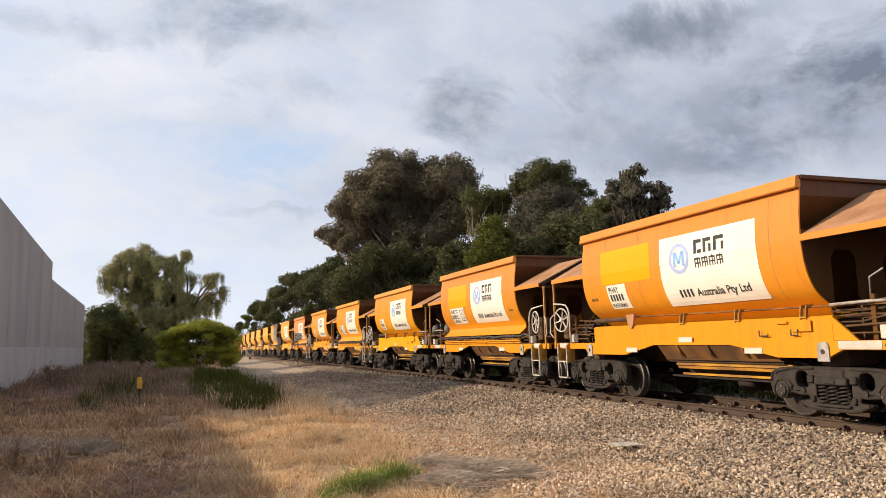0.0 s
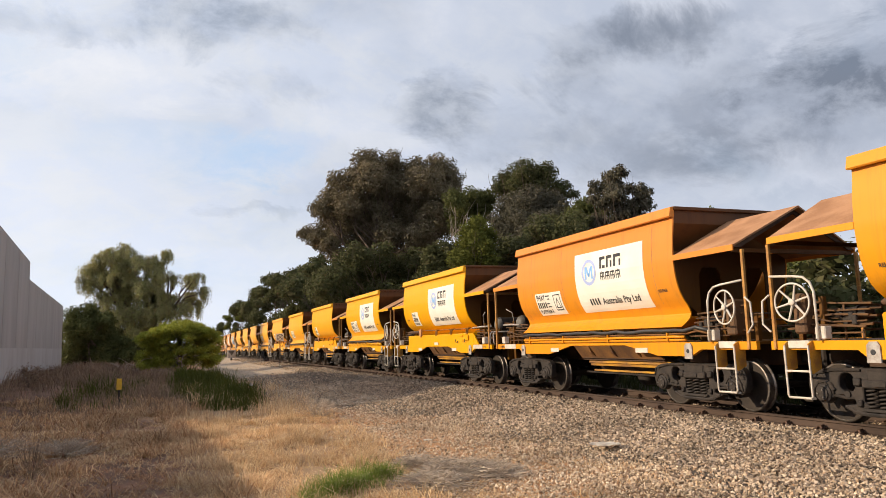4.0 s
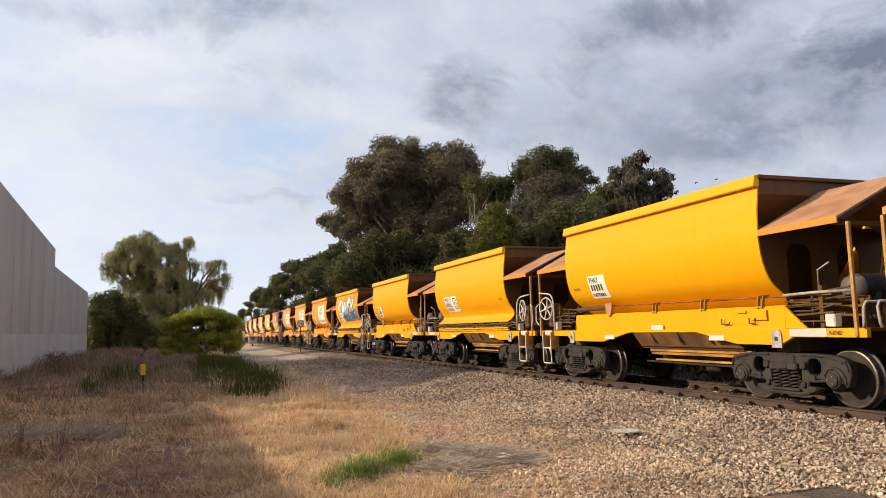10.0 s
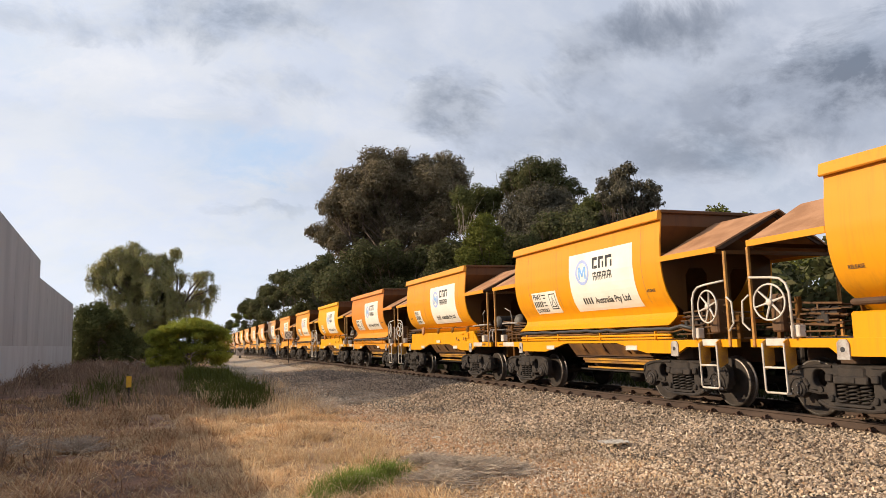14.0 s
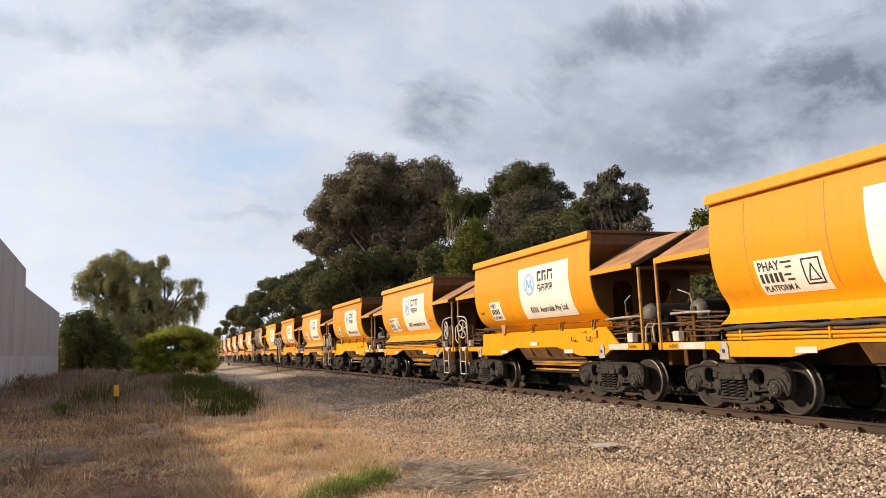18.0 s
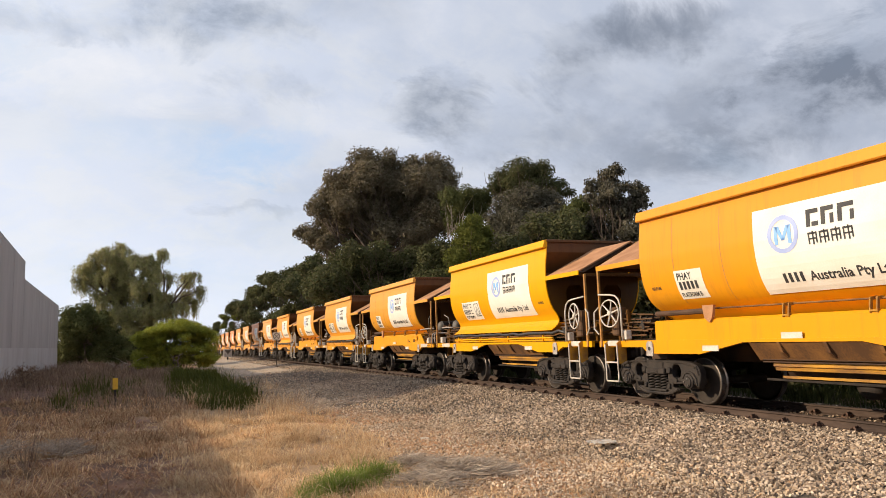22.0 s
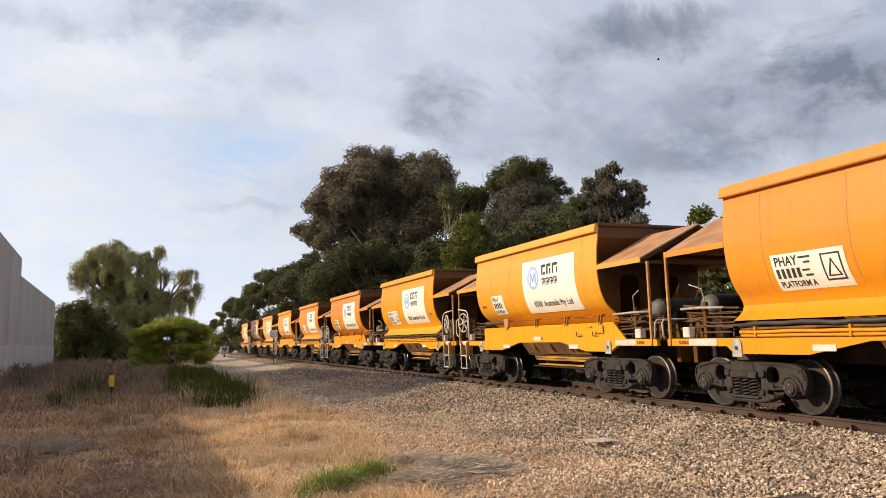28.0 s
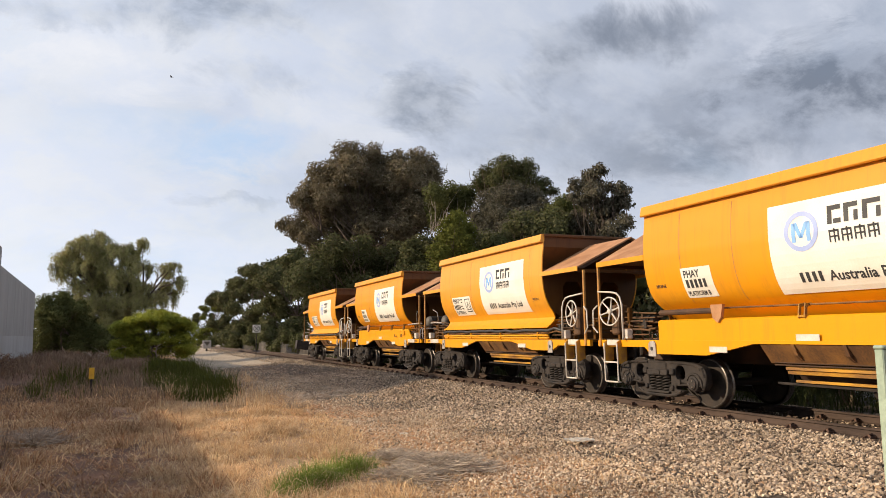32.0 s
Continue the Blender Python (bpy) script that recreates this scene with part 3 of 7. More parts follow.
def wall_block(name, y0, y1, low, top0, top1, thick, proud, material, parent=None, label=""):
    bm = bmesh.new()
    vs = []
    for y, top in ((y0, top0), (y1, top1)):
        for dx in (proud, proud - thick):
            vs += [bm.verts.new((wall_x(y) + dx, y, low)), bm.verts.new((wall_x(y) + dx, y, top))]
    for f in ((0, 4, 5, 1), (2, 3, 7, 6), (1, 5, 7, 3), (0, 1, 3, 2), (4, 6, 7, 5), (0, 2, 6, 4)):
        bm.faces.new([vs[i] for i in f])
    bmesh.ops.recalc_face_normals(bm, faces=bm.faces)
    return mesh_ob(name, bm, material, parent, label)


warehouse = tagged(new("warehouse"), "grey precast concrete warehouse in the shade", "building")
wall_block("plinth", 16.0, 79.6, -0.8, 1.62, 1.62, 0.3, 0.02, M_PLINTH, warehouse, "paler grey concrete plinth")
for y0, y1, t0, t1 in ((29.8, 34.9, 7.50, 7.36), (34.9, 40.0, 7.36, 7.22), (40.0, 45.1, 7.22, 7.09), (45.1, 50.3, 7.09, 6.96),
                       (50.3, 55.2, 5.87, 5.85), (55.2, 60.0, 5.85, 5.84), (60.0, 64.9, 5.84, 5.83), (64.9, 69.8, 5.83, 5.82), (69.8, 74.7, 5.82, 5.81), (74.7, 79.5, 5.81, 5.80)):
    wall_block("wall_panel", y0 + 0.035, y1 - 0.035, 1.60, t0, t1, 0.2, 0.0, M_CONC, warehouse)
    wall_block("joint_filler", y1 - 0.035, y1 + 0.035, 1.60, min(t1, 5.7), min(t1, 5.7), 0.15, -0.03, M_JOINT, warehouse)
# unseen walls beside the camera, added to shade the foreground; the parapet falls towards -y
wall_block("wall_panel", 24.6, 29.76, 1.60, 5.0, 7.50, 0.2, 0.0, M_CONC, warehouse)
wall_block("wall_panel", 19.6, 24.56, 1.60, 2.75, 4.98, 0.2, 0.0, M_CONC, warehouse)
wall_block("wall_panel", -12.0, 19.56, -0.8, 2.75, 2.75, 0.2, 0.0, M_CONC, warehouse)
# end wall, and the roof behind the parapets
bm = bmesh.new()
box(bm, wall_x(79.5) - 24, wall_x(79.5), 79.3, 79.5, -0.8, 5.8)
part("end_wall", bm, M_CONC, warehouse)
bm = bmesh.new()
for y0, y1, z in ((29.8, 50.3, 6.6), (50.3, 79.4, 5.5)):
    box(bm, -34, wall_x(y1) - 0.5, y0, y1, z - 0.2, z)
part("roof", bm, M_PALE, warehouse)

# ---- the train: two kinds of ore hopper wagon, coupled back to back ----
PITCH, FIRST, HALF = 10.8226, 8.758, 3.40
AXLES = (-4.50, -2.53, 2.43, 4.40)
BOGIES = (-3.515, 3.415)
SIDE_Z = (1.57, 1.62, 1.70, 1.80, 1.88, 2.0, 2.1, 2.23, 2.4, 2.58, 2.9, 3.3, 3.68)
SIDE_V = {"a": (1.36, 1.29, 1.17, 1.11, 1.12, 1.19, 1.27, 1.34, 1.40, 1.44, 1.47, 1.45, 1.40),
          "b": (0.60, 0.66, 0.76, 0.90, 1.02, 1.19, 1.27, 1.34, 1.40, 1.44, 1.47, 1.45, 1.40)}


def side_v(z):
    """How far the bowed side stands out from the centre line at the height z."""
    return float(np.interp(z, SIDE_Z, SIDE_V["b"]))


def on_side(bm, outline, off, step=0.09):
    """A flat outline of (along, height) pairs laid on the near side's bowed sheet, off metres proud of it."""
    f = bm.faces.new([bm.verts.new((0, u, z)) for u, z in outline])
    zs = [z for _, z in outline]
    z = math.ceil(min(zs) / step) * step
    while z < max(zs):
        bmesh.ops.bisect_plane(bm, geom=bm.verts[:] + bm.edges[:] + bm.faces[:], plane_co=(0, 0, z), plane_no=(0, 0, 1), dist=0.0005)
        z += step
    bmesh.ops.triangulate(bm, faces=[f for f in bm.faces if len(f.verts) > 4])
    for v in bm.verts:
        v.co.x = -side_v(v.co.z) - off
    bmesh.ops.recalc_face_normals(bm, faces=bm.faces)
    if bm.faces and sum(f.normal.x for f in bm.faces) > 0:
        bmesh.ops.reverse_faces(bm, faces=bm.faces)
    return bm


def join(bm, other):
    me = bpy.data.meshes.new("join")
    other.to_mesh(me)
    other.free()
    bm.from_mesh(me)
    bpy.data.meshes.remove(me)


def patches(shapes, off, step=0.09):
    bm = bmesh.new()
    for s in shapes:
        join(bm, on_side(bmesh.new(), s, off, step))
    bmesh.ops.remove_doubles(bm, verts=bm.verts, dist=0.0008)
    return bm


def rect(u0, u1, z0, z1, lean=0.0):
    return [(u0, z0), (u1, z0), (u1 + lean, z1), (u0 + lean, z1)]


def text_on_side(words, u, z, size, off, stretch=1.0, span=0.0):
    cu = bpy.data.curves.new("words", "FONT")
    cu.body, cu.size, cu.resolution_u, cu.offset = words, size, 2, size * 0.02
    ob = new("words", cu)
    bpy.context.view_layer.update()
    me = bpy.data.meshes.new_from_object(ob.evaluated_get(bpy.context.evaluated_depsgraph_get()))
    bpy.data.objects.remove(ob)
    if span:
        stretch = span / max(v.co.x for v in me.vertices)
    for v in me.vertices:
        x, y = v.co.x * stretch, v.co.y
        v.co = (-side_v(z + y) - off, u - x, z + y)
    me.materials.append(M_INK)
    return me


def hopper_meshes(kind):
    """The meshes of one kind of wagon, made once."""
    paint = PAINT["amber"]
    k = {}
    zs, vs = SIDE_Z, SIDE_V[kind]
    start = 0 if kind == "a" else 1
    dense = [(float(np.interp(z, zs, vs)), z) for z in np.linspace(zs[start], 3.75, 26)]
    for s, name in ((-1, "side_near"), (1, "side_far")):
        bm = bmesh.new()
        out = [(s * v, z) for v, z in dense] + [(s * (v - 0.03), z) for v, z in reversed(dense)]
        prism(bm, out, 1, -HALF, HALF)
        smooth(bm)
        k[name] = mesh_of(bm, "side_sheet", paint)
        bm = bmesh.new()
        prism(bm, [(s * 1.375, 3.745), (s * 1.475, 3.735), (s * 1.495, 3.755), (s * 1.455, 3.935), (s * 1.37, 3.952), (s * 1.36, 3.91)], 1, -HALF - 0.02, HALF + 0.02)
        k["lip" + name[4:]] = mesh_of(bm, "top_rail", paint)
    for e, name in ((-1, "near"), (1, "front")):
        bm = bmesh.new()
        rows = []
        for z in (3.93, 3.62, 3.4, 3.1, 2.8, 2.5, 2.3, 2.15, 2.0, 1.9, 1.8):
            y = e * (3.385 if z > 3.6 else 2.2 + (3.385 - 2.2) * (z - 1.75) / 1.87)
            x = min(1.37, float(np.interp(z, zs, vs)) - 0.02)
            rows.append([bm.verts.new((sx * x, y + sy, z)) for sx, sy in ((-1, 0), (1, 0), (1, -e * 0.03), (-1, -e * 0.03))])
        for r0, r1 in zip(rows, rows[1:]):
            for c in range(4):
                bm.faces.new((r0[c], r0[(c + 1) % 4], r1[(c + 1) % 4], r1[c]))
        bm.faces.new(rows[0])
        bm.faces.new(rows[-1][::-1])
        bmesh.ops.recalc_face_normals(bm, faces=bm.faces)
        k["slope_" + name] = mesh_of(bm, "end_slope", M_DUST_SHADE)
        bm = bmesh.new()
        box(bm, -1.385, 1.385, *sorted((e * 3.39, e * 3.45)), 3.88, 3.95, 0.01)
        k["rim_" + name] = mesh_of(bm, "end_rail", M_DUST_SHADE)
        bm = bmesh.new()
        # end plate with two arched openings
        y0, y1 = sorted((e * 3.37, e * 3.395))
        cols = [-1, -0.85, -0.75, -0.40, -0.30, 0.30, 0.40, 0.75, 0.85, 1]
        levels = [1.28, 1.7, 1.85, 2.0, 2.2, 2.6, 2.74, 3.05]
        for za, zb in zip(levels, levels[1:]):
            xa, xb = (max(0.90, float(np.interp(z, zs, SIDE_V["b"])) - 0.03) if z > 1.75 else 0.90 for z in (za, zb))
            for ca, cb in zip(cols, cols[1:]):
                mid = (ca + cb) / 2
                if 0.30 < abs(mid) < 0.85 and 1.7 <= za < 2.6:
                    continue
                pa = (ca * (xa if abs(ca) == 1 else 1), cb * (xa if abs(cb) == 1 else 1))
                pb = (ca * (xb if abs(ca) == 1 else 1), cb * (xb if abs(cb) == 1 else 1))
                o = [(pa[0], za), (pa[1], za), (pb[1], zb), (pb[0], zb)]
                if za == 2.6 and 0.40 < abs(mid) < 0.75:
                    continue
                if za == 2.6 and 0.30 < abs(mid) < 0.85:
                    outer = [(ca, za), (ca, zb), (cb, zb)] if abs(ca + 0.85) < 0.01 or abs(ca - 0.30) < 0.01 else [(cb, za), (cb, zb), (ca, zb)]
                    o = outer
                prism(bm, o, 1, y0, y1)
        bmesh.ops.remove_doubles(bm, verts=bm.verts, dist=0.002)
        k["plate_" + name] = mesh_of(bm, "end_plate", M_DUST_SHADE)
        for s, side in ((-1, "near"), (1, "far")):
            bm = bmesh.new()
            prism(bm, [(s * 1.45, 2.965), (s * 0.0, 3.70), (s * 0.0, 3.665), (s * 1.45, 2.93)], 1, e * 3.40, e * 5.02)
            for v in bm.verts:
                if abs(v.co.x) < 0.1 and abs(v.co.y) > 4:
                    v.co.y = e * 5.16
            k["roof_%s_%s" % (name, side)] = mesh_of(bm, "hood_sheet", M_DUST)
            bm = bmesh.new()
            box(bm, *sorted((s * 1.452, s * 1.478)), *sorted((e * 3.40, e * 5.03)), 2.86, 2.97, 0.004)
            k["fascia_%s_%s" % (name, side)] = mesh_of(bm, "fascia", paint)
        bm = bmesh.new()
        prism(bm, [(-1.44, 2.92), (0, 3.65), (1.44, 2.92), (1.30, 2.92), (0, 3.57), (-1.30, 2.92)], 1, e * 5.00, e * 5.03)
        k["gable_" + name] = mesh_of(bm, "gable_edge", M_DARK)
        bm = bmesh.new()
        box(bm, -1.42, 1.42, *sorted((e * 4.90, e * 4.98)), 2.84, 2.91)
        k["tie_" + name] = mesh_of(bm, "tie_beam", M_DUST_SHADE)
    # side sill with a raised middle
    low = [(-5.28, 1.27), (-5.28, 1.13), (-3.90, 1.13), (-3.62, 1.0), (-2.62, 1.0), (-1.50, 1.215), (0.80, 1.215), (1.90, 1.0), (3.45, 1.0), (3.62, 1.13), (5.22, 1.13), (5.22, 1.27)]
    for s, name in ((-1, "near"), (1, "far")):
        bm = bmesh.new()
        prism(bm, low, 0, s * 1.36, s * 1.28)
        k["sill_" + name] = mesh_of(bm, "side_sill", paint)
    bm = bmesh.new()
    box(bm, -1.30, 1.30, -5.26, 5.20, 1.22, 1.265)
    k["floor"] = mesh_of(bm, "deck", M_DUST_SHADE)
    bm = bmesh.new()
    box(bm, -0.32, 0.32, -5.0, 5.0, 0.82, 1.20)
    for u in (-3.515, 3.415):
        box(bm, -1.1, 1.1, u - 0.25, u + 0.25, 0.88, 1.16)
    k["frame"] = mesh_of(bm, "centre_sill", M_DARK)
    # hopper mouth and discharge door below the middle
    for s, name in ((-1, "near"), (1, "far")):
        bm = bmesh.new()
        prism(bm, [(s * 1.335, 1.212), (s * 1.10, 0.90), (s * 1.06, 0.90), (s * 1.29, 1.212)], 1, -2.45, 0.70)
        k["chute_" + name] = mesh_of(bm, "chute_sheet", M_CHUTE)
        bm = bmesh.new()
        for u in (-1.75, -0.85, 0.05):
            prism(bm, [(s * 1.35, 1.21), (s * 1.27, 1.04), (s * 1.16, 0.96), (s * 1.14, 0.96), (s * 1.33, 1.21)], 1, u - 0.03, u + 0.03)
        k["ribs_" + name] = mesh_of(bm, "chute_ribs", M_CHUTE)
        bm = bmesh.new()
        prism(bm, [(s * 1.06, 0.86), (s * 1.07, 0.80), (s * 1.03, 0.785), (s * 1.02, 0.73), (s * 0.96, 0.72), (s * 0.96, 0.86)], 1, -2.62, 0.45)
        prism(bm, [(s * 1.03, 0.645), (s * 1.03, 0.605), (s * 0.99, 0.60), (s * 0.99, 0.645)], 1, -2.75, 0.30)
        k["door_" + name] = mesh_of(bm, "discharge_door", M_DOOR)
        bm = bmesh.new()
        for z in (0.895, 0.935):
            tube(bm, [(s * 1.11, -2.5, z - 0.02), (s * 1.11, 0.62, z - 0.02)], 0.011, 6)
        k["rods_" + name] = mesh_of(bm, "door_rods", M_DARK)
        bm = bmesh.new()
        tube(bm, [(s * 0.97, -2.9, 0.55), (s * 0.97, 0.7, 0.57)], 0.022, 6)
        k["shaft_" + name] = mesh_of(bm, "brake_shaft", M_IRON)
    bm = bmesh.new()
    prism(bm, [(-0.95, 0.96), (-0.6, 0.55), (0.6, 0.55), (0.95, 0.96), (0.95, 1.2), (-0.95, 1.2)], 1, -2.4, 0.5)
    k["mouth"] = mesh_of(bm, "hopper_mouth", M_DARK)
    bm = bmesh.new()
    disc(bm, [(-0.55, 0.12), (-0.5, 0.22), (-0.45, 0.25), (0.45, 0.25), (0.5, 0.22), (0.55, 0.12)], (0, 0, 0), 16, 0)
    smooth(bm)
    k["reservoir"] = mesh_of(bm, "air_reservoir", M_IRON)
    bm = bmesh.new()
    box(bm, -0.09, 0.09, 4.9, 5.42, 0.86, 1.04, 0.02)
    box(bm, -0.17, 0.17, 5.24, 5.36, 0.78, 1.12, 0.03)
    k["coupler"] = mesh_of(bm, "coupler", M_IRON)
    if kind == "b":
        for s, name in ((-1, "near"), (1, "far")):
            bm = bmesh.new()
            prism(bm, [(s * 1.315, 1.27), (s * 1.315, 1.63), (s * 1.27, 1.66), (s * 0.80, 1.66), (s * 0.80, 1.63), (s * 1.25, 1.60), (s * 1.25, 1.27)], 1, -3.72, 3.22)
            k["skirt_" + name] = mesh_of(bm, "side_panel", paint)
            bm = bmesh.new()
            prism(bm, [(-3.72, 1.64), (-4.15, 1.275), (-3.72, 1.275)], 0, s * 1.31, s * 1.27)
            k["gusset_" + name] = mesh_of(bm, "gusset", paint)
            bm = bmesh.new()
            tube(bm, [(s * 1.22, -4.6, 1.80), (s * 1.22, 1.7, 1.84)], 0.016, 8)
            k["rod_" + name] = mesh_of(bm, "latch_rod", M_CHUTE)
        bm = bmesh.new()
        for w in (-0.055, 0.055):
            prism(bm, [(-1.32, 1.61), (-1.345, 1.63), (-1.31, 1.84), (-1.17, 1.86), (-1.16, 1.82), (-1.27, 1.79), (-1.29, 1.64)], 1, w - 0.011, w + 0.011)
        box(bm, -1.345, -1.30, -0.065, 0.065, 1.63, 1.66, 0.006)
        k["latch"] = mesh_of(bm, "latch_bracket", M_DOOR)
        bm = bmesh.new()
        disc(bm, [(1.75, 0.03), (1.8, 0.055), (3.2, 0.055), (3.25, 0.03)], (-1.25, 0, 1.80), 10, 1)
        k["ram"] = mesh_of(bm, "door_ram", M_DARK)
        bm = bmesh.new()
        prism(bm, [(1.45, 1.90), (1.75, 1.90), (1.70, 1.66), (1.58, 1.58), (1.50, 1.68)], 0, -1.36, -1.30)
        k["crank"] = mesh_of(bm, "crank_plate", M_DUST)
        bm = bmesh.new()
        for u, w in ((-2.35, 0.10), (-3.02, 0.07)):
            tube(bm, [(-1.365, u + w, 1.46), (-1.365, u + w, 1.36), (-1.365, u - w, 1.36), (-1.365, u - w, 1.46 if w < 0.09 else 1.40)], 0.012, 6)
        k["hooks"] = mesh_of(bm, "tie_hook", M_INK)
        bm = bmesh.new()
        box(bm, -1.355, -1.342, -3.35, -2.98, 1.42, 1.60, 0.003)
        box(bm, -1.352, -1.342, -2.86, -2.62, 1.555, 1.60, 0.003)
        k["plates"] = mesh_of(bm, "maker_plate", paint)
    else:
        for n, (x, z, r, wave) in enumerate(((-1.355, 1.31, 0.030, 0.003), (-1.385, 1.372, 0.030, 0.006), (-1.35, 1.432, 0.026, 0.008), (-1.40, 1.50, 0.036, 0.022))):
            bm = bmesh.new()
            rng = random.Random(n)
            pts = [(x, u, z + rng.uniform(-wave, wave)) for u in np.linspace(-3.5, 3.25, 22)]
            if n >= 2:
                pts = [(x + 0.1, -4.25, z - 0.05), (x, -3.85, z + 0.05)] + pts
            tube(bm, pts, r, 7)
            smooth(bm, 1.2)
            k["pipe%d" % n] = mesh_of(bm, "brake_pipe", (paint, paint, M_CHUTE, M_INK)[n])
        bm = bmesh.new()
        for u in (-3.0, -0.9, 1.1, 2.9):
            box(bm, -1.415, -1.33, u - 0.018, u + 0.018, 1.28, 1.46, 0.006)
        k["clamps"] = mesh_of(bm, "pipe_clamps", paint)
    return k


def rounded(o, times=2):
    """Cuts the corners of an outline."""
    for _ in range(times):
        o = [tuple(a[c] * (1 - t) + b[c] * t for c in (0, 1)) for a, b in zip(o, o[1:] + o[:1]) for t in (0.22, 0.78)]
    return o


def pierced(loops, x0, x1, bevel):
    """A plate across x with an outer outline and holes."""
    bm = bmesh.new()
    edges = []
    for o in loops:
        vs = [bm.verts.new((x0, u, z)) for u, z in o]
        edges += [bm.edges.new((a, b)) for a, b in zip(vs, vs[1:] + vs[:1])]
    bmesh.ops.triangle_fill(bm, use_beauty=True, edges=edges)
    made = bmesh.ops.extrude_face_region(bm, geom=bm.faces[:])
    for v in made["geom"]:
        if isinstance(v, bmesh.types.BMVert):
            v.co.x = x1
    bmesh.ops.recalc_face_normals(bm, faces=bm.faces)
    rim = [e for e in bm.edges if len(e.link_faces) == 2 and e.calc_face_angle(0) > 1.2 and e.verts[0].co.x < x0 + 0.001 and e.verts[1].co.x < x0 + 0.001]
    bmesh.ops.bevel(bm, geom=rim, offset=bevel, segments=1, affect="EDGES", profile=0.5)
    return bm


def bogie_meshes():
    k = {}
    # cast side frame: one rounded casting with two windows and the spring opening
    outer = [(0.0, 0.86), (0.45, 0.86), (0.80, 0.85), (1.06, 0.83), (1.22, 0.77), (1.29, 0.66), (1.28, 0.50), (1.22, 0.35), (1.155, 0.36), (1.15, 0.50), (1.08, 0.585), (0.985, 0.605), (0.89, 0.585), (0.82, 0.50), (0.81, 0.44),
             (0.66, 0.46), (0.54, 0.43), (0.47, 0.38), (0.47, 0.32), (0.66, 0.31), (0.65, 0.265), (0.47, 0.185), (0.30, 0.165), (0.0, 0.165)]
    outer += [(-u, z) for u, z in reversed(outer[1:-1])]
    window = [(0.47, 0.53), (0.47, 0.71), (0.53, 0.78), (0.66, 0.78), (0.73, 0.70), (0.72, 0.55), (0.62, 0.50)]
    middle = [(-0.33, 0.27), (-0.33, 0.74), (0.33, 0.74), (0.33, 0.27)]
    casting = pierced([rounded(outer, 1), rounded(window, 1), rounded([(-u, z) for u, z in window], 1), rounded(middle, 1)], -1.19, -1.05, 0.014)
    bm = bmesh.new()
    join(bm, casting)
    for s in (-1, 1):
        # ribs and bosses cast on the face
        tube(bm, [(-1.195, s * 0.34, 0.83), (-1.20, s * 0.80, 0.825), (-1.195, s * 1.20, 0.745), (-1.195, s * 1.25, 0.60)], 0.022, 6)
        tube(bm, [(-1.195, s * 1.19, 0.40), (-1.205, s * 1.17, 0.52), (-1.205, s * 1.09, 0.62), (-1.205, s * 0.985, 0.645), (-1.205, s * 0.88, 0.62), (-1.205, s * 0.80, 0.52)], 0.024, 6)
        tube(bm, [(-1.15, s * 0.36, 0.43), (-1.19, s * 0.60, 0.415), (-1.17, s * 0.84, 0.44)], 0.026, 6)
        disc(bm, [(-1.18, 0.05), (-1.215, 0.05)], (0, s * 0.58, 0.47), 10, 0)
        disc(bm, [(-1.18, 0.025), (-1.21, 0.025)], (0, s * 1.13, 0.74), 8, 0)
        tube(bm, [(-1.195, s * 0.63, 0.29), (-1.21, s * 0.47, 0.225), (-1.215, s * 0.30, 0.20)], 0.026, 6)
        box(bm, -1.24, -1.18, *sorted((s * 0.335, s * 0.46)), 0.60, 0.72, 0.016)
        box(bm, -1.23, -1.18, *sorted((s * 0.34, s * 0.42)), 0.30, 0.40, 0.014)
    tube(bm, [(-1.20, -0.50, 0.225), (-1.235, -0.30, 0.20), (-1.235, 0.30, 0.20), (-1.20, 0.50, 0.225)], 0.03, 6)
    box(bm, -1.25, -1.02, -0.32, 0.32, 0.235, 0.285, 0.012)
    # the bolster's end in the opening, with its wear plates
    box(bm, -1.26, -1.06, -0.30, 0.30, 0.575, 0.70, 0.02)
    box(bm, -1.275, -1.255, -0.10, 0.10, 0.60, 0.68, 0.008)
    smooth(bm, 0.7)
    k["frame"] = mesh_of(bm, "side_frame", M_IRON)
    bm = bmesh.new()
    for c in (-0.20, 0.0, 0.20):
        pts = [(-1.15 + 0.075 * math.cos(a), c + 0.075 * math.sin(a), 0.285 + 0.285 * a / (math.tau * 5)) for a in np.linspace(0, math.tau * 5, 41)]
        tube(bm, pts, 0.019, 5)
    smooth(bm, 1.5)
    k["spring"] = mesh_of(bm, "coil_spring", M_IRON)
    bm = bmesh.new()
    disc(bm, [(-1.10, 0.15), (-1.23, 0.14), (-1.25, 0.11), (-1.27, 0.105), (-1.275, 0.05)], (0, 0, 0), 14, 0)
    box(bm, -1.21, -1.05, -0.16, 0.16, -0.06, 0.16, 0.015)
    k["axlebox"] = mesh_of(bm, "axle_box", M_IRON)
    bm = bmesh.new()
    for a in range(3):
        disc(bm, [(-1.27, 0.016), (-1.29, 0.016)], (0, 0.065 * math.cos(a * 2.094), 0.065 * math.sin(a * 2.094)), 6, 0)
    k["bolts"] = mesh_of(bm, "cap_bolts", M_TREAD)
    bm = bmesh.new()
    box(bm, -1.22, 1.22, -0.24, 0.24, 0.58, 0.84, 0.03)
    box(bm, -0.5, 0.5, -0.4, 0.4, 0.7, 0.9, 0.03)
    for s in (-1, 1):
        box(bm, -0.95, 0.95, s * 0.42 - 0.05, s * 0.42 + 0.05, 0.34, 0.46, 0.01)
